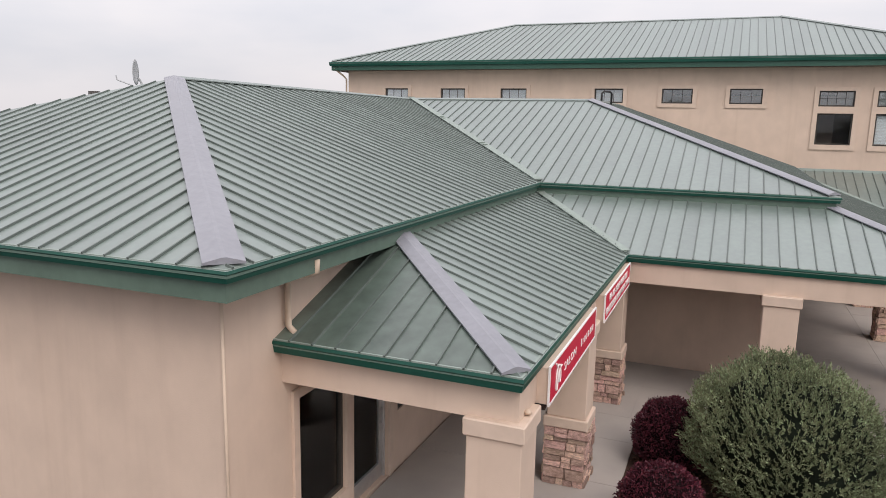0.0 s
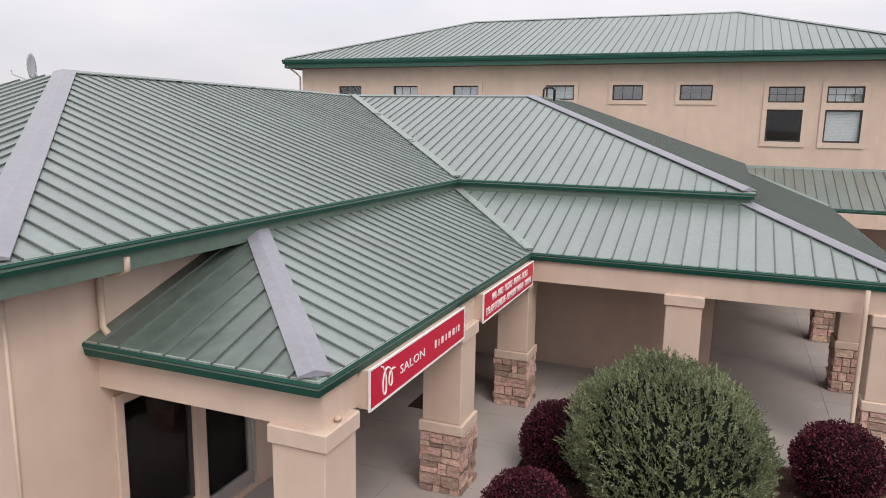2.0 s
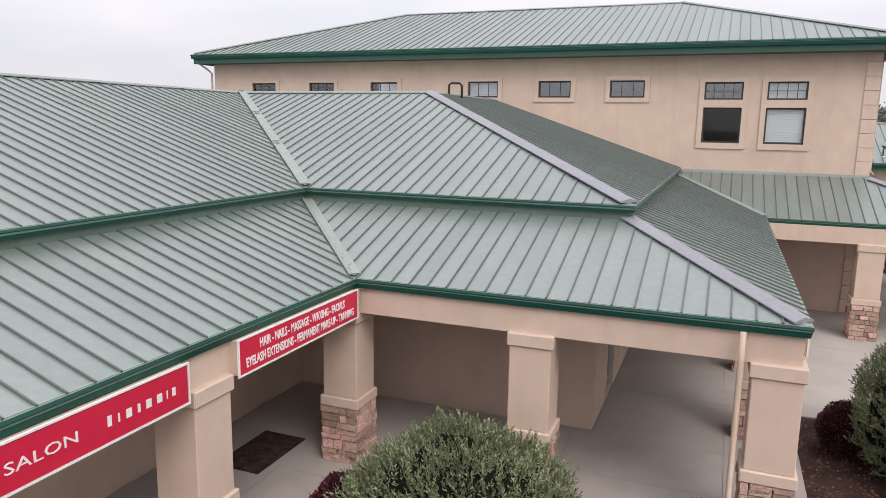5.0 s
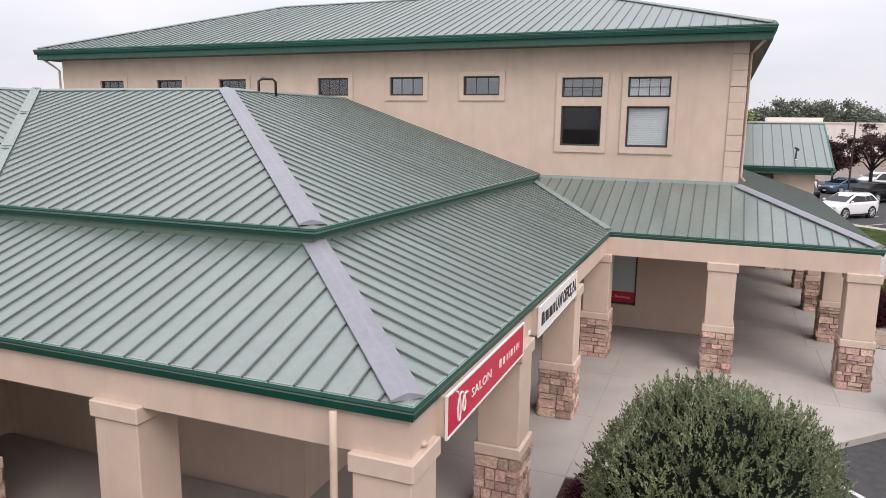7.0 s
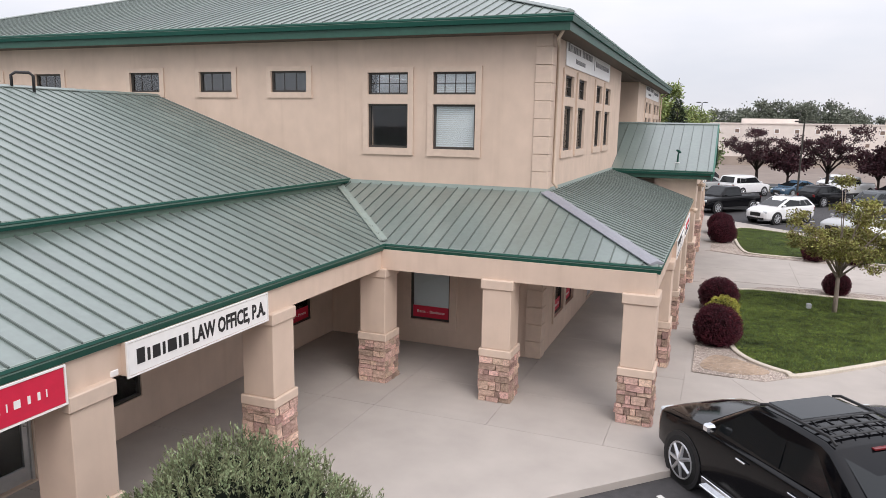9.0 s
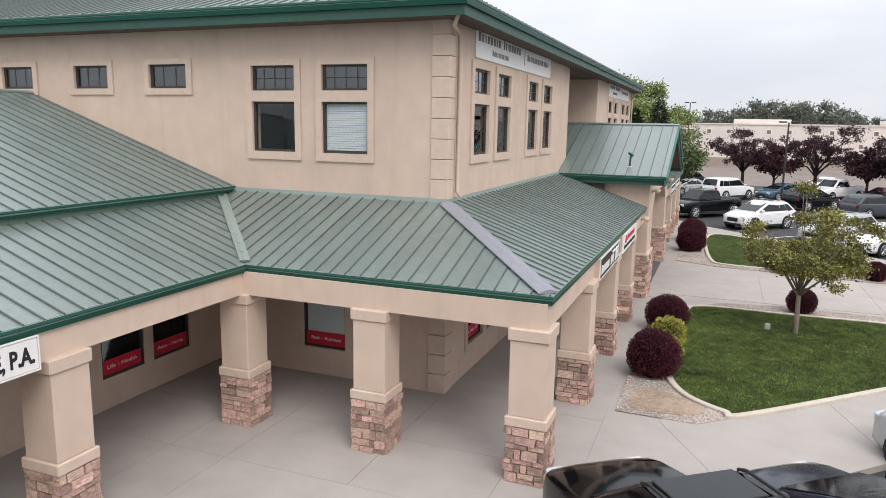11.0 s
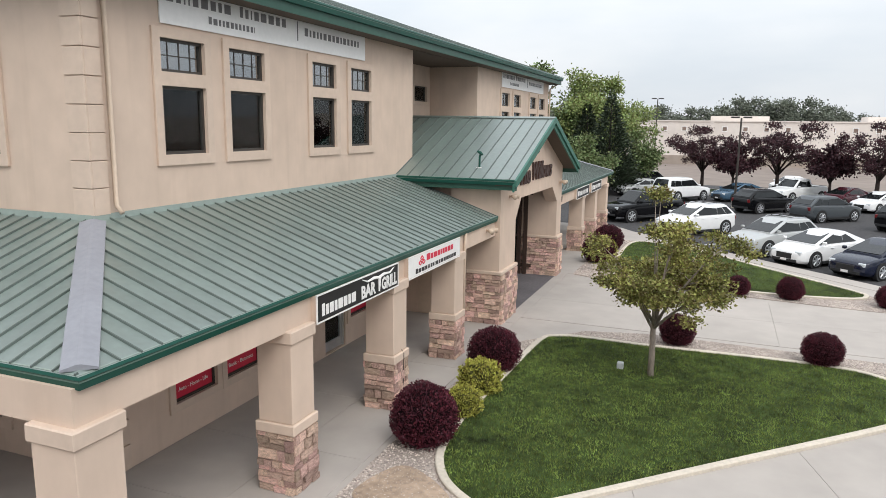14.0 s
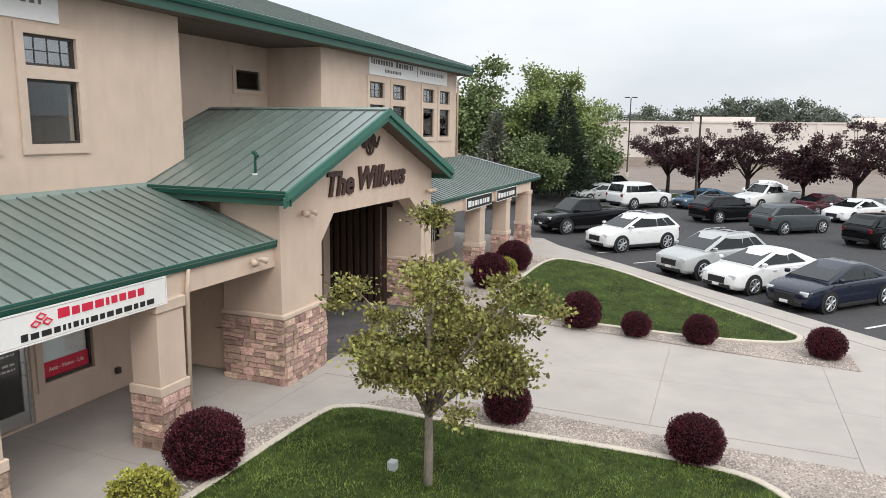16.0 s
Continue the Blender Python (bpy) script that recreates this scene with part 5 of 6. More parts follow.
LOCUST = foliage_mat("pale_green_leaf", (0.17, 0.22, 0.07), (0.25, 0.29, 0.10), 0.4, 0.03)
CONIFER = foliage_mat("dark_conifer", (0.028, 0.042, 0.025), (0.04, 0.055, 0.03), 0.4, 0.02)
SPRUCE = foliage_mat("blue_spruce", (0.13, 0.142, 0.105), (0.18, 0.19, 0.145), 0.4, 0.02)
GRASS = island_var(mat("grass_blade", (0.040, 0.068, 0.011), 0.6, 0.3, var=0.5, scale=(1.0, 4.0), tint=(0.125, 0.160, 0.034)), 0.4, 0.025)
# greyed and lightened: the haze of distance is put into this leaf colour
FARLEAF = foliage_mat("haze_tinted_leaf", (0.105, 0.12, 0.092), (0.15, 0.165, 0.125), 0.3, 0.02)
BARK = mat("tree_bark", (0.33, 0.275, 0.23), 0.95, 0.2, var=0.25, scale=(3.0, 25.0), bump=0.8, bump_scale=40, stretch=(1, 1, 0.3))
BARKD = mat("dark_bark", (0.06, 0.045, 0.04), 0.95, 0.2, var=0.25, scale=(3.0, 25.0))


def leaf_ob(name, pos, way, length, width, material, parent, rng, label=""):
    """Many small pointed leaves in one mesh, each a folded diamond."""
    n = len(pos)
    way = way / np.linalg.norm(way, axis=1, keepdims=True)
    side = np.cross(way, rng.normal(size=(n, 3)))
    side /= np.linalg.norm(side, axis=1, keepdims=True)
    ln = length * rng.uniform(0.6, 1.35, (n, 1))
    wd = width * rng.uniform(0.7, 1.3, (n, 1))
    mid = pos + way * ln * 0.45
    V = np.stack([pos, mid + side * wd, pos + way * ln, mid - side * wd], axis=1).reshape(-1, 3)
    F = np.arange(4 * n).reshape(-1, 4)
    me = bpy.data.meshes.new(name)
    me.from_pydata(V.tolist(), [], F.tolist())
    me.materials.append(material)
    ob = new(name, me)
    ob.parent = parent
    if label:
        ob["label"] = label
    ob["kind"] = "stuff"
    return ob


def lumpy(rng, u, amount=0.09, k=3.0):
    """A bumpy radius factor for a direction u."""
    return np.array([1 + amount * noise.noise(Vector(v) * k + Vector((rng, 0, 0))) * 2 for v in u])


def dome(rng, n, low=-0.75):
    u = rng.normal(size=(n, 3))
    u /= np.linalg.norm(u, axis=1, keepdims=True)
    return u[u[:, 2] > low]


def core_bm(rx, ry, rz, zc, seed, amount, shrink, k=3.0):
    bm = bmesh.new()
    bmesh.ops.create_icosphere(bm, subdivisions=4, radius=1.0)
    for v in bm.verts:
        f = shrink * (1 + 2 * amount * noise.noise(v.co.normalized() * k + Vector((seed, 0, 0))))
        v.co = (v.co.x * rx * f, v.co.y * ry * f, max(0.0, zc + v.co.z * rz * f))
    return bm


def shrub(name, label, category, group, r, h, seed, leafm, inm, n=7000, ll=0.045, lw=0.014, amount=0.05, out=0.5, flat=1.0):
    rng = np.random.default_rng(seed)
    root = thing(name, label, category, group)
    rz, zc = h * 0.55, h * 0.45
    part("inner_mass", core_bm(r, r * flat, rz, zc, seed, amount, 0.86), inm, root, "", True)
    u = dome(rng, n)
    f = lumpy(seed, u, amount) * rng.uniform(0.84, 0.98, len(u))
    p = u * f[:, None] * np.array([r, r * flat, rz]) + np.array([0, 0, zc])
    p[:, 2] = np.maximum(p[:, 2], 0.03)
    w = u * out + rng.normal(size=u.shape) * 0.55 + np.array([0, 0, 0.35])
    leaf_ob("leaves", p, w, ll, lw, leafm, root, rng)
    return root


def put(src, spots):
    """Moves the first of a kind to its place and copies it to the others; spots are x, y, turn, scale."""
    for i, (x, y, rz, s) in enumerate(spots):
        m = pose(x, y, 0.0, 0, 0, rz) @ Matrix.Diagonal((s, s, s, 1))
        if i == 0:
            src.matrix_basis = m
        else:
            copy_thing(src, pose(x, y, 0.0, 0, 0, rz)).scale = (s, s, s)


barb = shrub("barberry_bush", "round clipped burgundy barberry bush in the gravel", "bush", "burgundy bushes", 0.64, 1.12, 3, BARB, BARBIN, 11000, 0.04, 0.014)
barb2 = shrub("barberry_bush", "round clipped burgundy barberry bush in the gravel", "bush", "burgundy bushes", 0.66, 1.08, 8, BARB, BARBIN, 11000, 0.04, 0.014, 0.06)
put(barb, [(11.66, 32.05, 0, 1.0), (15.55, 40.12, 80, 0.74), (15.6, 47.2, 150, 0.92), (18.8, 46.95, 30, 0.7), (11.7, 50.9, 200, 1.1), (-0.52, 11.85, 60, 1.06)])
put(barb2, [(11.66, 36.25, 0, 0.96), (18.95, 39.8, 110, 0.75), (17.15, 46.95, 40, 0.63), (21.75, 46.95, 170, 0.72), (11.6, 54.2, 90, 1.1), (-0.5, 9.65, 20, 0.95), (3.6, 12.8, 77, 1.08), (5.95, 18.0, 10, 0.85)])
spir = shrub("spirea_bush", "loose yellow-green spirea bush beside the walkway", "bush", "yellow-green bushes", 0.46, 0.75, 5, SPIR, SPIRIN, 4200, 0.055, 0.018, 0.16, 0.7)
put(spir, [(11.82, 34.75, 0, 1.0), (11.9, 33.45, 90, 0.8), (11.75, 52.5, 40, 1.05), (11.4, 33.0, 30, 0.5)])


def juniper(seed, rx, ry, h, label, lean=0.0):
    """A clipped juniper: a lumpy core coloured dark as inner shade, under many short upright sprays, each a twig with
    needles on both sides.
    """
    rng = np.random.default_rng(seed)
    root = thing("juniper_bush", label, "bush", "rounded junipers")
    rz, zc = h * 0.56, h * 0.43
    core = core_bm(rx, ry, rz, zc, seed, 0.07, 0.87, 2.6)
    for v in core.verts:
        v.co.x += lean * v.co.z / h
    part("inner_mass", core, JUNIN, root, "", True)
    u = dome(rng, 6400, -0.72)
    # fuller below than a ball, and broken into small humps
    k = 1 + 0.07 * (1 - np.abs(u[:, 2])) * (u[:, 2] < 0.6)
    f = lumpy(seed, u, 0.07, 2.6) * lumpy(seed + 5, u, 0.045, 9.0) * k * rng.uniform(0.86, 0.965, len(u))
    base = u * f[:, None] * np.array([rx, ry, rz]) + np.array([0, 0, zc])
    spray = u * 0.55 + rng.normal(size=u.shape) * 0.30 + np.array([0, 0, 0.75])
    spray /= np.linalg.norm(spray, axis=1, keepdims=True)
    size = rng.uniform(0.65, 1.25, (len(u), 1))
    P, W = [], []
    for j in range(18):
        t = 0.15 * j / 17
        P.append(base + spray * t * size + rng.normal(size=u.shape) * 0.006)
        W.append(spray * 0.8 + rng.normal(size=u.shape) * 0.5 * (1 - 0.6 * j / 17))
    p, w = np.concatenate(P), np.concatenate(W)
    p[:, 2] = np.maximum(p[:, 2], 0.02)
    p[:, 0] += lean * p[:, 2] / h
    leaf_ob("needle_sprays", p, w, 0.042, 0.0075, JUN, root, rng)
    return root


juniper(11, 1.36, 1.36, 2.26, "large rounded grey-green juniper among dark bushes", -0.3).matrix_basis = pose(1.32, 11.3, 0)
juniper(23, 1.45, 1.45, 2.66, "large rounded grey-green juniper beside the walkway").matrix_basis = pose(7.36, 17.3, 0, 0, 0, 40)


def tree(name, label, group, seed, height, spread, fork, leafm, barkm, n, ll, lw, trunk=0.07, limbs=7, vase=0.6, clump=0.5, droop=0.0, top=1.0, twigs=4, flat=0.7):
    """A tapered trunk that forks into limbs and twigs, with leaves in clumps round the twig ends."""
    rng = np.random.default_rng(seed)
    root = thing(name, label, "tree", group)
    bm = bmesh.new()
    tube(bm, [(0, 0, -0.1), (0.01, 0.01, fork * 0.5), (0, 0.02, fork), (0.02, -0.02, fork + (height - fork) * 0.35)], [trunk * 1.15, trunk, trunk * 0.85, trunk * 0.4], 9)
    ends = []
    for i in range(limbs):
        a = 2 * math.pi * i / limbs + rng.uniform(-0.35, 0.35)
        reach = spread * rng.uniform(0.55, 1.0)
        hz = fork + (height - fork) * rng.uniform(0.25, 0.95) * (1.0 if i % 2 else 0.75)
        s = Vector((0, 0, fork * rng.uniform(0.85, 1.1)))
        e = Vector((math.cos(a) * reach, math.sin(a) * reach, hz))
        m1 = s.lerp(e, 0.35) + Vector((0, 0, (height - fork) * 0.10 * vase))
        m2 = s.lerp(e, 0.7) + Vector((rng.uniform(-0.1, 0.1) * spread, rng.uniform(-0.1, 0.1) * spread, (height - fork) * 0.06))
        tube(bm, [s, m1, m2, e], [trunk * 0.5, trunk * 0.36, trunk * 0.22, trunk * 0.07], 6)
        ends += [(e, 1.0), (m2, 0.9)]
        for k in range(twigs):
            b = m1.lerp(e, rng.uniform(0.1, 0.9))
            d = Vector((rng.normal(), rng.normal(), rng.uniform(-0.2, 1.0))).normalized()
            q = b + d * spread * rng.uniform(0.22, 0.45)
            q.z = min(q.z, height * top)
            tube(bm, [b, b.lerp(q, 0.5) + Vector((0, 0, 0.04 * spread)), q], [trunk * 0.18, trunk * 0.1, trunk * 0.03], 4)
            ends.append((q, 0.8))
    for k in range(3):
        q = Vector((rng.normal() * 0.18 * spread, rng.normal() * 0.18 * spread, height * rng.uniform(0.88, 1.0)))
        tube(bm, [(0, 0, fork), (q.x * 0.4, q.y * 0.4, (fork + q.z) / 2), q], [trunk * 0.4, trunk * 0.2, trunk * 0.04], 5)
        ends += [(q, 0.8), (Vector((q.x * 0.6, q.y * 0.6, q.z * 0.8)), 0.9)]
    part("trunk", bm, barkm, root, "", True)
    idx = rng.integers(0, len(ends), n)
    c = np.array([tuple(e[0]) for e in ends])[idx]
    sc = np.array([e[1] for e in ends])[idx]
    off = rng.normal(size=(n, 3)) * np.array([1, 1, flat]) * (clump * spread * 0.33) * sc[:, None]
    p = c + off
    p[:, 2] = np.maximum(p[:, 2] - droop * np.abs(off[:, 0]), fork * 0.8)
    w = off + rng.normal(size=(n, 3)) * 0.4 * spread * 0.3 + np.array([0, 0, 0.02])
    leaf_ob("crown", p, w, ll, lw, leafm, root, rng)
    return root


lawn_tree = tree("lawn_tree", "young tree with loose yellow-green leaves on the lawn", "", 34, 4.35, 1.5, 1.15, LEAF, BARK, 26000, 0.07, 0.026, 0.07, 12, 0.35, 0.31, twigs=7, flat=0.5)
lawn_tree.matrix_basis = pose(15.14, 37.2, 0.03, 0, 0, 20)
plum = tree("plum_tree", "purple-leaved plum tree in the car park island", "purple-leaved trees", 42, 6.4, 3.6, 1.9, PLUM, BARKD, 9000, 0.15, 0.065, 0.17, 9, 1.1, 0.21, twigs=7)
put(plum, [(14.7, 90.5, 0, 0.93), (20.9, 88.8, 70, 1.0), (27.65, 84.0, 150, 1.0), (34.5, 80.0, 220, 1.0)])
plum2 = tree("plum_tree", "dense low purple-leaved plum tree in the car park", "purple-leaved trees", 47, 4.3, 1.7, 1.4, PLUM, BARKD, 6500, 0.2, 0.08, 0.12, 6, 1.0, 0.5)
put(plum2, [(17.3, 87.0, 0, 1.0), (24.6, 85.5, 120, 1.0)])
green = tree("broadleaf_tree", "tall leafy green tree behind the far end of the building", "background trees", 52, 11.3, 4.4, 2.5, GREENT, BARKD, 20000, 0.3, 0.12, 0.22, 9, 0.7, 0.42, twigs=7)
put(green, [(-4.5, 84.0, 0, 0.96), (-0.8, 88.0, 130, 0.98), (-9.0, 86.0, 60, 0.95), (3.2, 93.0, 220, 0.85)])
pale = tree("locust_tree", "tall pale green tree behind the building", "background trees", 58, 11.0, 3.9, 2.5, LOCUST, BARKD, 15000, 0.27, 0.09, 0.2, 9, 0.8, 0.4, twigs=7)
put(pale, [(3.0, 90.0, 0, 0.98), (5.6, 91.5, 100, 0.92)])
bushy = tree("broadleaf_tree", "small bright green tree at the car park edge", "background trees", 61, 5.2, 2.1, 0.8, GREENT, BARKD, 8000, 0.24, 0.09, 0.1, 8, 0.6, 0.65)
put(bushy, [(5.9, 79.0, 0, 0.92), (9.2, 87.0, 80, 0.95)])


def conifer(name, label, seed, h, r, leafm, n):
    rng = np.random.default_rng(seed)
    root = thing(name, label, "tree", "background trees")
    bm = bmesh.new()
    tube(bm, [(0, 0, -0.1), (0, 0, h * 0.5), (0, 0, h * 0.97)], [0.16, 0.1, 0.02], 7)
    for i in range(40):
        a, z = 2.4 * i, h * (0.08 + 0.86 * i / 40)
        q = r * (1 - z / h) * 0.85
        tube(bm, [(0, 0, z), (q * math.cos(a), q * math.sin(a), z + 0.1)], [0.03, 0.008], 4)
    part("trunk", bm, BARKD, root)
    z = h * (1 - np.sqrt(rng.uniform(0.0, 0.95, n)))
    a = rng.uniform(0, 2 * np.pi, n)
    tier = rng.uniform(0.75, 1.15, n) * (0.62 + 0.38) * 0.9 * np.ones(n) - 0.25 + 0.3 * np.abs(np.sin(z * 7.0 + 2 * np.sin(a * 5)))
    rad = r * (1 - z / h) * tier * np.sqrt(rng.uniform(0.25, 1.0, n))
    p = np.stack([rad * np.cos(a), rad * np.sin(a), z + 0.1], axis=1)
    w = np.stack([np.cos(a), np.sin(a), rng.uniform(-0.1, 0.7, n)], axis=1) + rng.normal(size=(n, 3)) * 0.3
    leaf_ob("needles", p, w, 0.34, 0.055, leafm, root, rng)
    return root


put(conifer("conifer_tree", "dark conifer behind the car park", 66, 8.8, 3.6, CONIFER, 9000), [(7.0, 84.5, 0, 0.98), (4.6, 86.5, 40, 0.9)])
put(conifer("spruce_tree", "pale blue-grey spruce at the far corner", 68, 7.0, 2.9, SPRUCE, 8000), [(2.9, 79.0, 0, 0.98), (3.6, 75.5, 70, 0.5)])
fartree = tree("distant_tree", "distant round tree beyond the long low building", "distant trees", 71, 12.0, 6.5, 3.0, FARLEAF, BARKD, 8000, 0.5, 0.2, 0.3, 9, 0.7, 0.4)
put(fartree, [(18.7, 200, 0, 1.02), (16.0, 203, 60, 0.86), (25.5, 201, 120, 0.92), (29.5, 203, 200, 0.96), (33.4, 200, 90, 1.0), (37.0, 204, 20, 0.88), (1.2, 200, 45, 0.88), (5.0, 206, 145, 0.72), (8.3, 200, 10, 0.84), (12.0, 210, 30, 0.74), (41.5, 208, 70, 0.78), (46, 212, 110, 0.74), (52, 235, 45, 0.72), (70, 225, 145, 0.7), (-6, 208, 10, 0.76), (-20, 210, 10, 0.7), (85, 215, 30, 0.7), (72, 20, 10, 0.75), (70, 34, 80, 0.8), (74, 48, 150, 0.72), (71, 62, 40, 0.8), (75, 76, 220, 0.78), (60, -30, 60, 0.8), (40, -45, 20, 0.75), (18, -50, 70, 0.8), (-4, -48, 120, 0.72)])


def grass(name, poly, n, seed, h=0.055):
    rng = np.random.default_rng(seed)
    xs, ys = [p[0] for p in poly], [p[1] for p in poly]
    P = []
    while len(P) < n:
        x, y = rng.uniform(min(xs), max(xs)), rng.uniform(min(ys), max(ys))
        if inside(poly, x, y):
            P.append((x, y, 0.04))
    P = np.array(P)
    W = np.stack([rng.normal(size=n) * 0.55, rng.normal(size=n) * 0.55, np.ones(n)], axis=1)
    ob = leaf_ob("grass", P, W, h, 0.006, GRASS, None, rng)
    return tagged(ob, "short mown green grass blades on the lawn", "grass", kind="stuff")


grass("grass", LAWN_S, 60000, 81)
grass("grass", LAWN_N, 26000, 82)


def pebbles(poly, n, seed, z, size, material, name, label):
    rng = np.random.default_rng(seed)
    xs, ys = [p[0] for p in poly], [p[1] for p in poly]
    V, F = [], []
    k = 0
    while k < n:
        x, y = rng.uniform(min(xs), max(xs)), rng.uniform(min(ys), max(ys))
        if not inside(poly, x, y) or inside(LAWN_S, x, y) or inside(LAWN_N, x, y):
            continue
        s = size * rng.uniform(0.5, 1.5)
        b = len(V)
        for i in range(4):
            a = rng.uniform(0, 0.8) + i * math.pi / 2
            V.append((x + s * math.cos(a), y + s * math.sin(a), z))
        V.append((x, y, z + s * 0.8))
        F += [(b + i, b + (i + 1) % 4, b + 4) for i in range(4)]
        k += 1
    me = bpy.data.meshes.new(name)
    me.from_pydata(V, [], F)
    me.materials.append(material)
    return tagged(new(name, me), label, "gravel", kind="stuff")


PEB = island_var(mat("pebble", (0.43, 0.37, 0.33), 0.9, 0.3, var=0.15), 0.55, 0.02)
pebbles(BED_S, 22000, 91, 0.01, 0.018, PEB, "pebbles", "loose pale brown pebbles in the bed")
pebbles(BED_N, 9000, 92, 0.01, 0.02, PEB, "pebbles", "loose pale brown pebbles in the bed")
CHIP = island_var(mat("bark_chip", (0.10, 0.055, 0.04), 0.95, 0.2, var=0.2), 0.6, 0.02)
pebbles([(-1.2, 8.0), (10.0, 8.0), (10.0, 19.0), (5.12, 19.4), (5.12, 13.55), (-1.2, 13.55)], 14000, 93, -0.032, 0.026, CHIP, "bark_chips", "loose dark bark chips in the bed")

# service door and small wall fittings beside the entrance
svc = thing("door_%d" % (COUNT["door"] + 1), "plain beige metal service door beside the entrance pier", "door", kind="structure")
part("door_leaf", boxes((7.95, 8.85, 40.255, 40.298, 0.02, 2.1), bevel=0.006), PIPE, svc)
part("door_frame", boxes((7.87, 7.95, 40.27, 40.299, 0.02, 2.18), (8.85, 8.93, 40.27, 40.299, 0.02, 2.18), (7.95, 8.85, 40.27, 40.299, 2.1, 2.18)), TRIM, svc)
bm = bmesh.new()
tube(bm, [(8.77, 40.25, 1.0), (8.77, 40.2, 1.0), (8.66, 40.19, 1.0)], 0.014, 6)
part("door_handle", bm, ALU, svc)
for y, z in ((38.35, 0.35), (38.85, 0.45)):
    tagged(part("wall_outlet", boxes((XT + 0.002, XT + 0.09, y, y + 0.11, z, z + 0.13), bevel=0.01), FRAMEM), "small dark outlet box on the porch wall", "outlet")
for z, n in ((1.62, 6), (1.5, 8), (1.38, 7), (1.2, 5), (1.1, 7)):
    notice = thing("door_notice", "small white lettering bars on the shop door glass", "notice")
    bars(notice, XT, 35.72, 36.28, z, 0.045, n, WHITE, -0.102, 0.3)

# ---- parked vehicles ----
def paint(name, base, rough=0.25):
    return mat(name, base, rough, 0.5, var=0.03, scale=(0.5, 4.0), coat=0.25)


TYRE = mat("tyre_rubber", (0.018, 0.018, 0.018), 0.85, 0.3, var=0.1)
RIM = mat("alloy_rim", (0.55, 0.56, 0.58), 0.3, 0.5, metal=0.7, var=0.05)
CHROME = mat("chrome", (0.75, 0.76, 0.78), 0.12, 0.5, metal=1.0, var=0.02)
PLASTIC = mat("black_plastic", (0.02, 0.02, 0.021), 0.6, 0.4, var=0.1)
LAMPF = mat("headlamp_lens", (0.55, 0.58, 0.6), 0.12, 0.6, var=0.04)
LAMPR = mat("rear_lamp_lens", (0.16, 0.010, 0.012), 0.15, 0.6, var=0.05)
KINDS = {
    # length, width, height, bonnet height, belt height, ground clearance, wheel radius, axles, and cabin points along the length: rear foot, rear roof, front roof, front foot
    "saloon": (4.8, 1.85, 1.45, 0.88, 0.95, 0.18, 0.345, (-1.38, 1.44), (-2.0, -0.8, 0.15, 1.38)),
    "hatch": (4.55, 1.82, 1.46, 0.89, 0.97, 0.18, 0.345, (-1.32, 1.4), (-2.08, -0.95, 0.15, 1.36)),
    "suv": (4.6, 1.9, 1.66, 1.02, 1.09, 0.24, 0.385, (-1.36, 1.42), (-2.22, -1.6, 0.15, 1.25)),
    "big_suv": (5.15, 2.0, 1.9, 1.13, 1.22, 0.32, 0.42, (-1.5, 1.5), (-2.5, -2.2, 0.35, 1.2)),
    "sport_truck": (5.6, 2.0, 1.9, 1.13, 1.22, 0.32, 0.43, (-1.65, 1.75), (-1.75, -0.93, 0.53, 1.4)),
    "pickup": (5.6, 1.98, 1.88, 1.12, 1.2, 0.34, 0.41, (-1.75, 1.75), (-0.75, -0.55, 0.7, 1.45)),
}


def loft(bm, rings, caps=True):
    rs = [[bm.verts.new(p) for p in r] for r in rings]
    k = len(rs[0])
    for a, b in zip(rs, rs[1:]):
        for i in range(k):
            bm.faces.new((a[i], a[(i + 1) % k], b[(i + 1) % k], b[i]))
    if caps:
        bm.faces.new(rs[0])
        bm.faces.new(list(reversed(rs[-1])))
    bmesh.ops.recalc_face_normals(bm, faces=bm.faces)
    return bm


def rounded(bm, width=0.03):
    """Softens the pressed edges of a car shell."""
    edges = [e for e in bm.edges if len(e.link_faces) == 2 and e.calc_face_angle() > radians(14)]
    bmesh.ops.bevel(bm, geom=edges, offset=width, segments=2, profile=0.6, affect="EDGES", clamp_overlap=True)
    return bm


def smooth_part(name, bm, material, parent, label="", angle=52):
    ob = part(name, bm, material, parent, label, True)
    ob.data.set_sharp_from_angle(angle=radians(angle))
    return ob


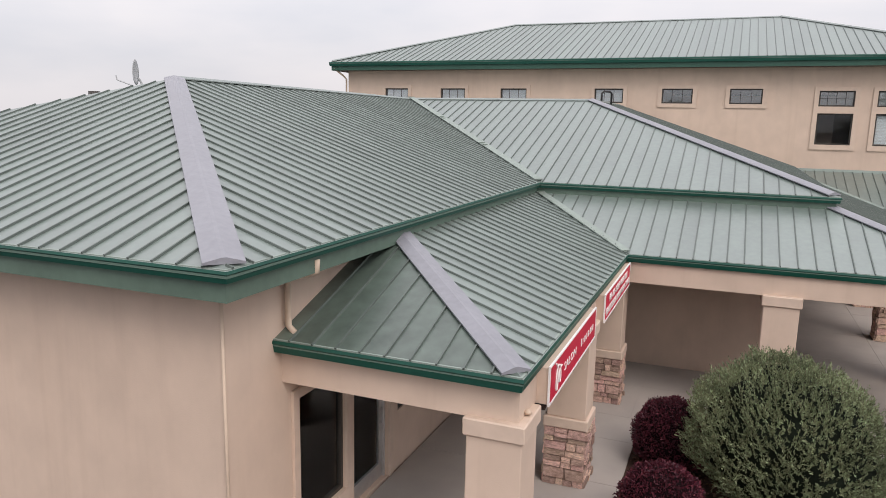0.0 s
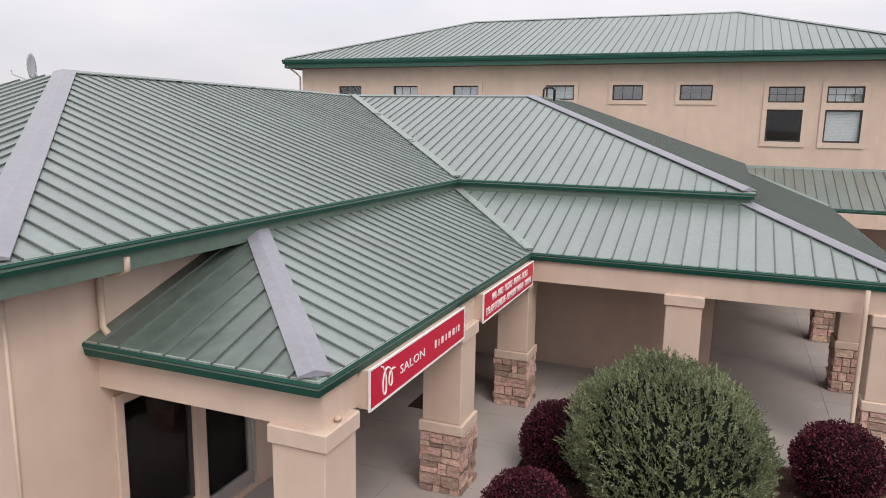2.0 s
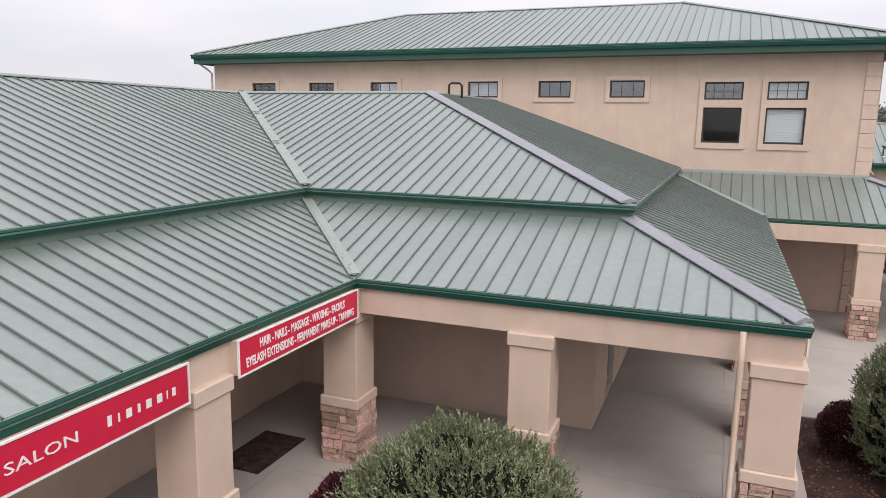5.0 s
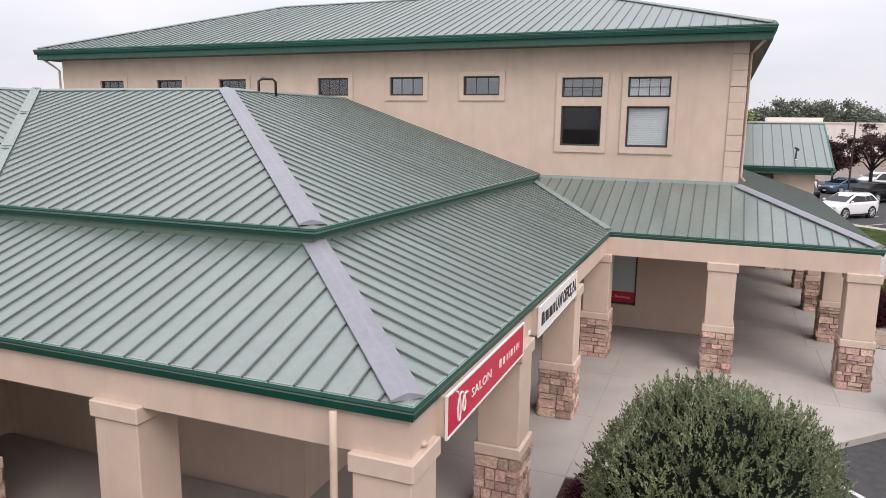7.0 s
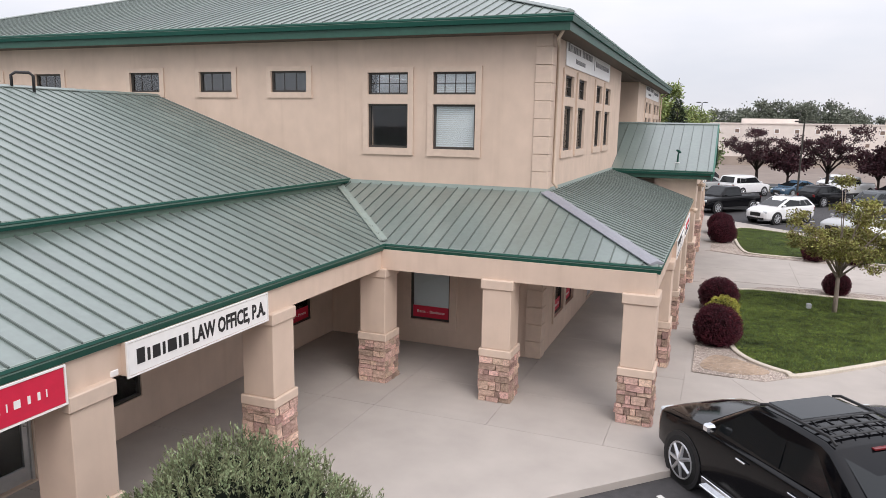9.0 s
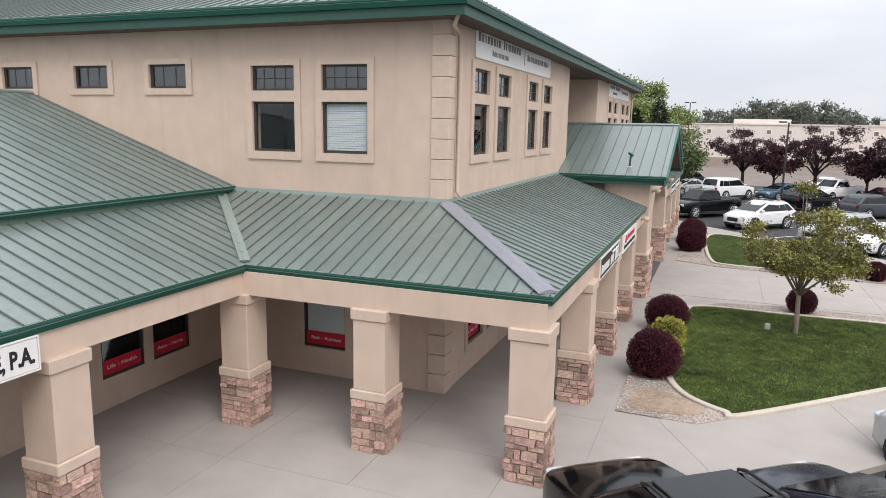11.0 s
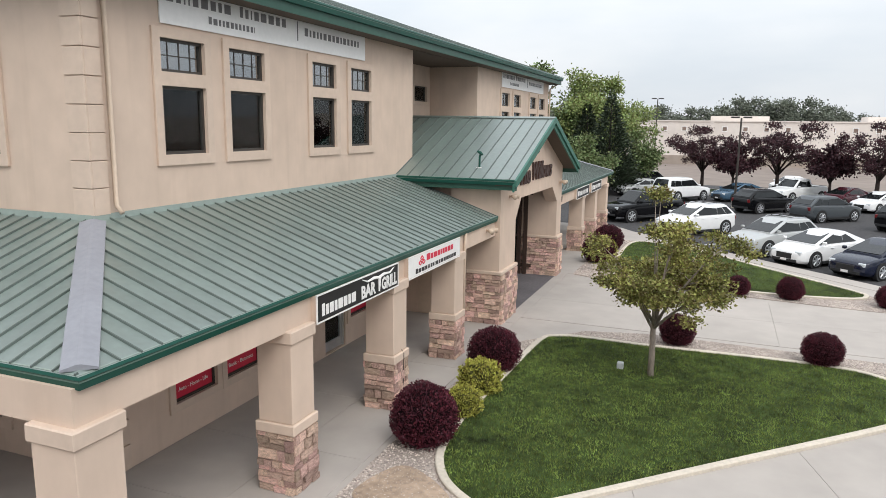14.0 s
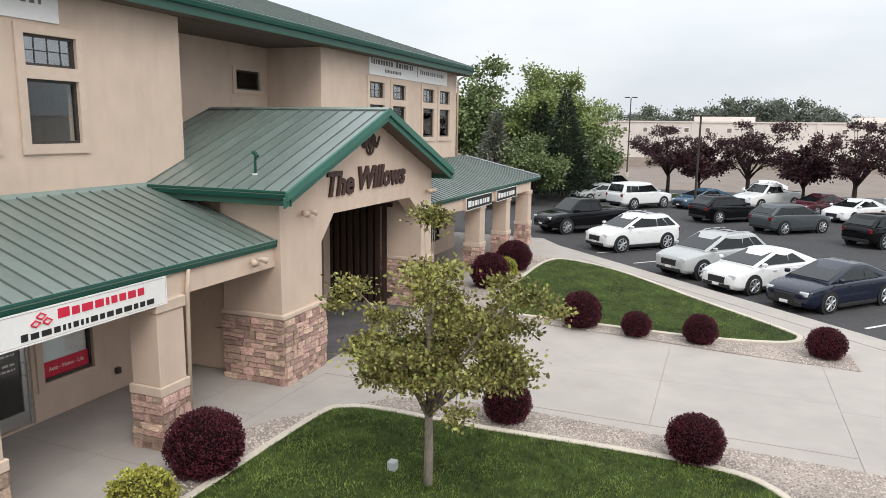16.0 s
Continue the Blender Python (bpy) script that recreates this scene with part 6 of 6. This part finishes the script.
def vehicle(kind, colour, label, x, y, heading, z=G, rack=False):
    L, W, H, hb, belt, zl, rw, axles, cab = KINDS[kind]
    root = thing("pickup_truck" if kind in ("pickup", "sport_truck") else "car", label, "pickup" if kind in ("pickup", "sport_truck") else "car", "parked vehicles", at=(x, y, z), turn=heading)
    h, w = L / 2, W / 2
    tail = belt + (0.0 if kind in ("saloon", "hatch") else 0.02)
    st = [(-h, 0.66, zl + 0.24, tail - 0.24), (-h + 0.03, 0.78, zl + 0.18, tail - 0.14), (-h + 0.1, 0.88, zl + 0.12, tail - 0.06), (-h + 0.3, 0.95, zl + 0.04, tail), (axles[0], 1.0, zl, tail + 0.02), (0.0, 0.985, zl, belt), (cab[3] - 0.15, 0.99, zl, belt - 0.03),
          (axles[1], 1.0, zl, hb + 0.01), (h - 0.5, 0.965, zl + 0.01, hb - 0.05), (h - 0.25, 0.91, zl + 0.02, hb - 0.11), (h - 0.1, 0.82, zl + 0.05, hb - 0.18), (h - 0.03, 0.71, zl + 0.1, hb - 0.26), (h, 0.58, zl + 0.14, hb - 0.34)]
    rings = []
    for sx, sw, a, b in st:
        q = w * sw
        rings.append([(sx, -q * 0.9, a), (sx, -q, a + 0.12), (sx, -q, a + (b - a) * 0.62), (sx, -q * 0.965, b - 0.05), (sx, -q * 0.88, b), (sx, -q * 0.4, b + 0.03), (sx, q * 0.4, b + 0.03), (sx, q * 0.88, b), (sx, q * 0.965, b - 0.05), (sx, q, a + (b - a) * 0.62), (sx, q, a + 0.12), (sx, q * 0.9, a)])
    smooth_part("body", rounded(loft(bmesh.new(), rings)), colour, root)
    wb, wt = w * 0.9, w * 0.70 if kind in ("saloon", "hatch") else w * 0.76
    cs = [(cab[0], belt - 0.06, wb), (cab[0] + 0.02, belt + 0.04, wb * 0.985), (cab[1], H - 0.07, wt * 1.02), (cab[1] + 0.15, H - 0.02, wt), ((cab[1] + cab[2]) / 2, H, wt), (cab[2] - 0.15, H - 0.015, wt), (cab[2], H - 0.06, wt * 1.01), (cab[3] - 0.03, belt + 0.03, wb * 0.97), (cab[3], belt - 0.06, wb * 0.97)]
    rings = []
    for sx, sz, sw in cs:
        f = max(0.0, (sz - belt) / (H - belt))
        rings.append([(sx, -wb, belt - 0.08), (sx, -(wb + (sw - wb) * 0.95), max(belt - 0.08, sz - 0.05)), (sx, -sw * 0.9, sz), (sx, -sw * 0.4, sz + 0.02 * f), (sx, sw * 0.4, sz + 0.02 * f), (sx, sw * 0.9, sz), (sx, wb + (sw - wb) * 0.95, max(belt - 0.08, sz - 0.05)), (sx, wb, belt - 0.08)])
    smooth_part("cabin", rounded(loft(bmesh.new(), rings), 0.035), colour, root)

    def pane(name, pts, nrm):
        bm = bmesh.new()
        n = Vector(nrm).normalized()
        a = [bm.verts.new(Vector(p) + n * 0.012) for p in pts]
        b = [bm.verts.new(Vector(p) - n * 0.02) for p in pts]
        bm.faces.new(a)
        for i in range(len(pts)):
            j = (i + 1) % len(pts)
            bm.faces.new((a[i], b[i], b[j], a[j]))
        bmesh.ops.recalc_face_normals(bm, faces=bm.faces)
        part(name, bm, CARPANE, root)
    zt, zb = H - 0.11, belt + 0.03
    hh = (zt - zb)

    def side(xx, zz, s):
        k = (zz - (belt - 0.06)) / (H - 0.07 - belt + 0.06)
        return (xx, s * (wb + (wt * 0.97 - wb) * k + 0.012), zz)
    for s in (-1, 1):
        mid = (cab[1] + cab[2]) / 2 - 0.05
        for x0b, x1b, x0t, x1t in ((mid + 0.015, cab[3] - 0.24, mid + 0.015, cab[2] - 0.04), (cab[0] + (0.95 if kind == "saloon" else 0.75 if kind == "hatch" else 0.75 if kind in ("suv", "big_suv") else 0.12 if kind == "pickup" else 0.55), mid - 0.015, cab[1] + (0.25 if kind not in ("suv", "big_suv") else 0.52), mid - 0.015)):
            pane("side_window", [side(x0b, zb, s), side(x1b, zb, s), side(x1t, zt, s), side(x0t, zt, s)], (0, s, 0.3))
        if kind in ("suv", "big_suv"):
            pane("side_window", [side(cab[0] + 0.28, zb + 0.02, s), side(cab[0] + 0.71, zb, s), side(cab[1] + 0.48, zt, s), side(cab[1] + 0.12, zt - 0.02, s)], (0, s, 0.3))
    fx0, fx1 = cab[3] - 0.05, cab[2] + 0.02
    pane("windscreen", [(fx0, -wb * 0.86, belt + 0.05), (fx0, wb * 0.86, belt + 0.05), (fx1, wt * 0.84, H - 0.075), (fx1, -wt * 0.84, H - 0.075)], (hh, 0, (fx0 - fx1)))
    rx0, rx1 = cab[0] + 0.02, cab[1] - 0.02
    pane("rear_window", [(rx0 + 0.05 * (rx1 - rx0), -wb * 0.8, belt + 0.08), (rx0 + 0.05 * (rx1 - rx0), wb * 0.8, belt + 0.08), (rx1, wt * 0.82, H - 0.1), (rx1, -wt * 0.82, H - 0.1)], (-hh, 0, (rx1 - rx0)))
    for ax in axles:
        for s in (-1, 1):
            bm = bmesh.new()
            tube(bm, [(ax, s * (w - 0.19), rw), (ax, s * (w + 0.012), rw)], rw + 0.055, 24)
            part("wheel_arch", bm, PLASTIC, root)
            bm = bmesh.new()
            tube(bm, [(ax, s * (w - 0.2), rw), (ax, s * (w - 0.01), rw), (ax, s * (w + 0.022), rw)], [rw, rw, rw - 0.03], 26)
            wheel = smooth_part("wheel", bm, TYRE, root, "black tyre on an alloy rim")
            bm = bmesh.new()
            tube(bm, [(ax, s * (w + 0.0), rw), (ax, s * (w + 0.024), rw)], rw * 0.70, 24)
            part("rim", bm, PLASTIC, wheel)
            bm = bmesh.new()
            for k in range(7):
                a = 2 * math.pi * k / 7
                tube(bm, [(ax, s * (w + 0.03), rw), (ax + 0.66 * rw * math.cos(a), s * (w + 0.026), rw + 0.66 * rw * math.sin(a))], [0.045, 0.03], 5)
            ring = [(ax + 0.7 * rw * math.cos(a), s * (w + 0.026), rw + 0.7 * rw * math.sin(a)) for a in (2 * math.pi * i / 24 for i in range(25))]
            tube(bm, ring, 0.016, 5)
            part("spokes", bm, RIM, wheel)
    for s in (-1, 1):
        part("headlight", boxes((h - 0.28, h - 0.055, s * w * 0.66 - 0.14, s * w * 0.66 + 0.14, hb - 0.32, hb - 0.16), bevel=0.03), LAMPF, root, "clear headlamp")
        part("rear_light", boxes((-h + 0.015, -h + 0.16, s * w * 0.74 - 0.1, s * w * 0.74 + 0.1, tail - 0.32, tail - 0.1), bevel=0.02), LAMPR, root, "red rear lamp")
        part("mirror", boxes((cab[3] - 0.42, cab[3] - 0.26, s * (w + 0.06) - 0.09, s * (w + 0.06) + 0.07, belt + 0.02, belt + 0.15), bevel=0.03), CHROME if kind == "sport_truck" else colour, root)
        for dx in (-0.75, 0.28):
            part("door_handle", boxes((dx, dx + 0.2, s * w - 0.012, s * w + 0.02, belt - 0.16, belt - 0.13), bevel=0.006), CHROME if kind == "sport_truck" else colour, root)
        if kind in ("sport_truck", "pickup"):
            part("side_step", boxes((axles[0] + rw + 0.15, axles[1] - rw - 0.15, s * (w + 0.02) - 0.06, s * (w + 0.02) + 0.06, zl - 0.05, zl), bevel=0.015), CHROME if kind == "sport_truck" else PLASTIC, root)
        if rack and kind != "sport_truck":
            bm = bmesh.new()
            tube(bm, [(cab[1] + 0.2, s * wt * 0.86, H), (cab[1] + 0.35, s * wt * 0.86, H + 0.05), (cab[2] - 0.4, s * wt * 0.86, H + 0.05), (cab[2] - 0.25, s * wt * 0.86, H)], 0.02, 6)
            part("roof_rail", bm, PLASTIC if kind == "sport_truck" else RIM, root)
    if rack and kind != "sport_truck":
        for dx in (0.3, 0.62):
            cx = cab[1] + (cab[2] - cab[1]) * dx
            part("roof_bar", boxes((cx - 0.03, cx + 0.03, -wt * 0.86, wt * 0.86, H + 0.04, H + 0.07), bevel=0.01), PLASTIC, root)
    for s in (-1, 1):
        part("sill", boxes((axles[0] + rw + 0.1, axles[1] - rw - 0.1, s * w - 0.05, s * w + 0.006, zl - 0.02, zl + 0.1), bevel=0.01), CHROME if kind == "sport_truck" else PLASTIC, root)
    part("grille", boxes((h - 0.05, h + 0.008, -w * 0.42, w * 0.42, hb - 0.52, hb - 0.27), bevel=0.02), PLASTIC, root)
    part("front_bumper", boxes((h - 0.08, h + 0.012, -w * 0.66, w * 0.66, zl + 0.06, zl + 0.2), bevel=0.02), PLASTIC, root)
    part("rear_bumper", boxes((-h - 0.012, -h + 0.1, -w * 0.74, w * 0.74, zl + 0.1, zl + 0.26), bevel=0.02), PLASTIC, root)
    part("number_plate", boxes((h + 0.008, h + 0.018, -0.15, 0.15, hb - 0.6, hb - 0.5)), WHITE, root)
    if kind in ("pickup", "sport_truck"):
        # load bed behind the cabin
        part("bed_opening", boxes((-h + 0.12, cab[0] - 0.06, -w * 0.8, w * 0.8, belt + 0.03, belt + 0.055)), PLASTIC, root, "dark open load bed")
    if kind == "sport_truck":
        for sy in (-0.66, 0.66):
            bm = bmesh.new()
            tube(bm, [(cab[1] + 0.02, sy, H - 0.02), (cab[1] + 0.14, sy, H + 0.045), (cab[2] - 0.2, sy, H + 0.045), (cab[2] - 0.06, sy, H - 0.01)], 0.022, 6)
            part("roof_rail", bm, PLASTIC, root)
        for cx in (cab[1] + 0.16, (cab[1] + cab[2]) / 2 - 0.32, cab[2] - 0.80):
            part("roof_bar", boxes((cx - 0.025, cx + 0.025, -0.66, 0.66, H + 0.03, H + 0.048), bevel=0.01), PLASTIC, root)
        for i in range(5):
            yy = -0.46 + 0.23 * i
            part("roof_rib", boxes((cab[1] + 0.1, cab[2] - 0.8, yy - 0.008, yy + 0.008, H + 0.015, H + 0.027)), PLASTIC, root)
        part("brake_light", boxes((cab[1] - 0.1, cab[1] - 0.04, -0.14, 0.14, H - 0.095, H - 0.075)), LAMPR, root, "narrow red high brake light")
        part("sunroof", boxes((cab[2] - 0.72, cab[2] - 0.08, -0.55, 0.55, H - 0.02, H + 0.026), bevel=0.01), CARPANE, root, "dark glass sunroof")
    return root


CARPANE = mat("dark_car_window", (0.010, 0.012, 0.013), 0.05, 0.4, var=0.05)
P_WHITE, P_SILVER, P_BLACK = paint("white_car_paint", (0.78, 0.78, 0.78)), paint("silver_car_paint", (0.42, 0.43, 0.43), 0.3), mat("black_car_paint", (0.004, 0.004, 0.005), 0.1, 0.3, var=0.03)
P_NAVY, P_GREY, P_BLUE, P_MAROON = paint("navy_car_paint", (0.005, 0.008, 0.024), 0.2), paint("grey_car_paint", (0.06, 0.068, 0.075), 0.3), paint("blue_car_paint", (0.045, 0.09, 0.14)), paint("maroon_car_paint", (0.07, 0.012, 0.02))
vehicle("sport_truck", P_BLACK, "large black sport utility truck with chrome trim and roof bars", 13.06, 23.19, 128, rack=True)
vehicle("saloon", P_NAVY, "dark saloon car parked beside the large black one", 15.35, 25.0, 130)
vehicle("suv", P_SILVER, "silver car parked at the kerb of the forecourt", 17.9, 28.6, 135)
vehicle("suv", P_WHITE, "white crossover car with roof bars in the car park", 15.15, 62.6, 228, rack=True)
vehicle("suv", P_SILVER, "silver crossover car with roof rails in the car park", 18.85, 57.7, 228, rack=True)
vehicle("hatch", P_WHITE, "white hatchback car in the car park", 20.6, 55.75, 228)
vehicle("saloon", P_NAVY, "dark navy saloon car in the car park", 22.75, 54.05, 228)
vehicle("pickup", P_BLACK, "black pickup truck in the car park", 11.8, 67.4, 228)
vehicle("big_suv", P_WHITE, "white sport utility car with dark windows", 13.4, 81.3, 52)
vehicle("suv", P_BLACK, "black crossover car in the car park", 19.3, 75.8, 45)
vehicle("suv", P_GREY, "grey boxy crossover car in the car park", 22.8, 72.3, 42)
vehicle("suv", P_BLACK, "black crossover car near the island", 27.0, 69.2, 45)
vehicle("saloon", P_BLUE, "blue saloon car by the plum trees", 17.8, 83.5, 225)
vehicle("pickup", P_WHITE, "white pickup truck by the plum trees", 22.2, 85.5, 228)
vehicle("saloon", P_MAROON, "dark maroon saloon car by the plum trees", 25.4, 83.0, 228)
vehicle("saloon", P_WHITE, "white saloon car by the plum trees", 27.2, 80.0, 228)
vehicle("saloon", P_WHITE, "white saloon car in the far row", 22.5, 95.5, 235)
vehicle("pickup", P_WHITE, "white pickup truck in the far row", 32.5, 88.5, 225)
vehicle("saloon", P_SILVER, "silver saloon car in the far row", 9.9, 84.5, 225)
vehicle("suv", P_SILVER, "silver crossover car below the trees", 6.0, 92.5, 200)
vehicle("suv", P_BLACK, "black crossover car below the trees", 9.0, 92.0, 225)

# stall lines
LINE = mat("white_line_paint", (0.62, 0.62, 0.60), 0.8, 0.3, var=0.15, scale=(2, 20))


def stripe(x0, y0, x1, y1, w=0.1):
    d = Vector((x1 - x0, y1 - y0)).normalized()
    s = Vector((d.y, -d.x)) * w / 2
    bm = bmesh.new()
    prism(bm, [(x0 + s.x, y0 + s.y), (x1 + s.x, y1 + s.y), (x1 - s.x, y1 - s.y), (x0 - s.x, y0 - s.y)], G + 0.001, G + 0.005)
    setting("stall_line", bm, LINE, "worn white stall line on the asphalt", "road marking")


for i in range(-1, 4):
    x, y = 10.9 + 1.92 * i, 23.4 + 1.92 * i
    stripe(x, y, x + 3.6, y - 3.6)
for i in range(-3, 5):
    x, y = 20.1 + 1.88 * i, 54.3 - 1.88 * i
    stripe(x - 0.6, y + 0.4, x + 2.9, y + 4.2)

# kerb round the plum trees, with a strip of grass
island = [(11.0, 92.0), (17.0, 85.9), (29.0, 78.6), (40.0, 73.0), (41.0, 75.5), (30.0, 81.5), (19.0, 90.5), (12.0, 95.0)]
bm = bmesh.new()
prism(bm, island, G - 0.1, G + 0.14)
setting("island", bm, SOIL, "grassy island between the parking rows", "grass island")
bm = bmesh.new()
sweep(bm, [(x, y, G) for x, y in island], [(0.0, -0.1), (0.15, -0.1), (0.15, 0.15), (0.0, 0.15)], closed=True)
setting("island_kerb", bm, KERB, "pale concrete kerb round the island", "kerb")

# ---- distance: pale lot, long low building, lamp posts ----
PALE = mat("pale_lot", (0.24, 0.20, 0.175), 0.95, 0.2, var=0.12, scale=(0.03, 0.5))
bm = bmesh.new()
prism(bm, ((-200, 99), (260, 99), (260, 142.9), (-200, 142.9)), G - 0.05, G + 0.012)
setting("far_lot", bm, PALE, "pale worn paving in front of the long building", "paving")
WAREH = mat("warehouse_wall", (0.70, 0.635, 0.585), 0.9, 0.3, var=0.06, scale=(0.05, 0.9))
WAREL = mat("warehouse_base", (0.36, 0.30, 0.255), 0.9, 0.3, var=0.08, scale=(0.05, 0.9))
VENTM = mat("brown_vent", (0.22, 0.16, 0.13), 0.8, 0.3, var=0.15)
wh = thing("warehouse", "long low beige warehouse with small square wall vents", "warehouse", at=(0, 143, 0))
part("wall", boxes((-120, 160, 0, 40, 0.0, 6.75)), WAREH, wh)
part("base_band", boxes((-120, 160, -0.12, -0.01, G, 1.3)), WAREL, wh, "darker beige lower band")
part("parapet", boxes((-120, 160, -0.15, 0.35, 6.75, 6.95)), WAREH, wh)
for x, w in ((14, 9), (37, 12), (46, 6), (70, 14)):
    part("roof_unit", boxes((x, x + w, 6, 12, 6.7, 7.75)), WAREH, wh)
for i in range(38):
    x = -14.5 + i * 3.05
    vent = part("wall_vent", boxes((x, x + 0.62, -0.05, -0.005, 5.3, 5.92)), VENTM, wh, "small square brown wall vent")
    part("vent_frame", boxes((x - 0.1, x, -0.07, -0.006, 5.2, 6.02), (x + 0.62, x + 0.72, -0.07, -0.006, 5.2, 6.02), (x, x + 0.62, -0.07, -0.006, 5.2, 5.3), (x, x + 0.62, -0.07, -0.006, 5.92, 6.02)), WHITE, vent, "pale frame")
    if i % 3 == 0:
        part("wall_vent", boxes((x + 1.2, x + 1.75, -0.05, -0.005, 3.3, 3.85)), VENTM, wh, "small square brown wall vent")
for i in range(8):
    x = -20 + i * 17.0
    part("pilaster", boxes((x, x + 0.7, -0.1, -0.012, 1.3, 6.75)), WAREH, wh)


def lamp_post(x, y, h, label):
    root = thing("lamp_post", label, "street lamp", "car park lamps", at=(x, y, G))
    bm = bmesh.new()
    tube(bm, [(0, 0, 0), (0, 0, h * 0.5), (0, 0, h)], [0.09, 0.075, 0.06], 8)
    part("pole", bm, FRAMEM, root)
    for s in (-1, 1):
        part("lamp_head", boxes((s * 0.42 - 0.3, s * 0.42 + 0.3, -0.16, 0.16, h - 0.02, h + 0.1), bevel=0.03), FRAMEM, root)
    bm = bmesh.new()
    tube(bm, [(0, 0, -0.05), (0, 0, 0.6)], 0.22, 10)
    part("footing", bm, KERB, root)


lamp_post(8.2, 115.0, 9.4, "tall dark car park lamp with two heads")
lamp_post(17.4, 77.6, 6.6, "dark car park lamp with two heads")
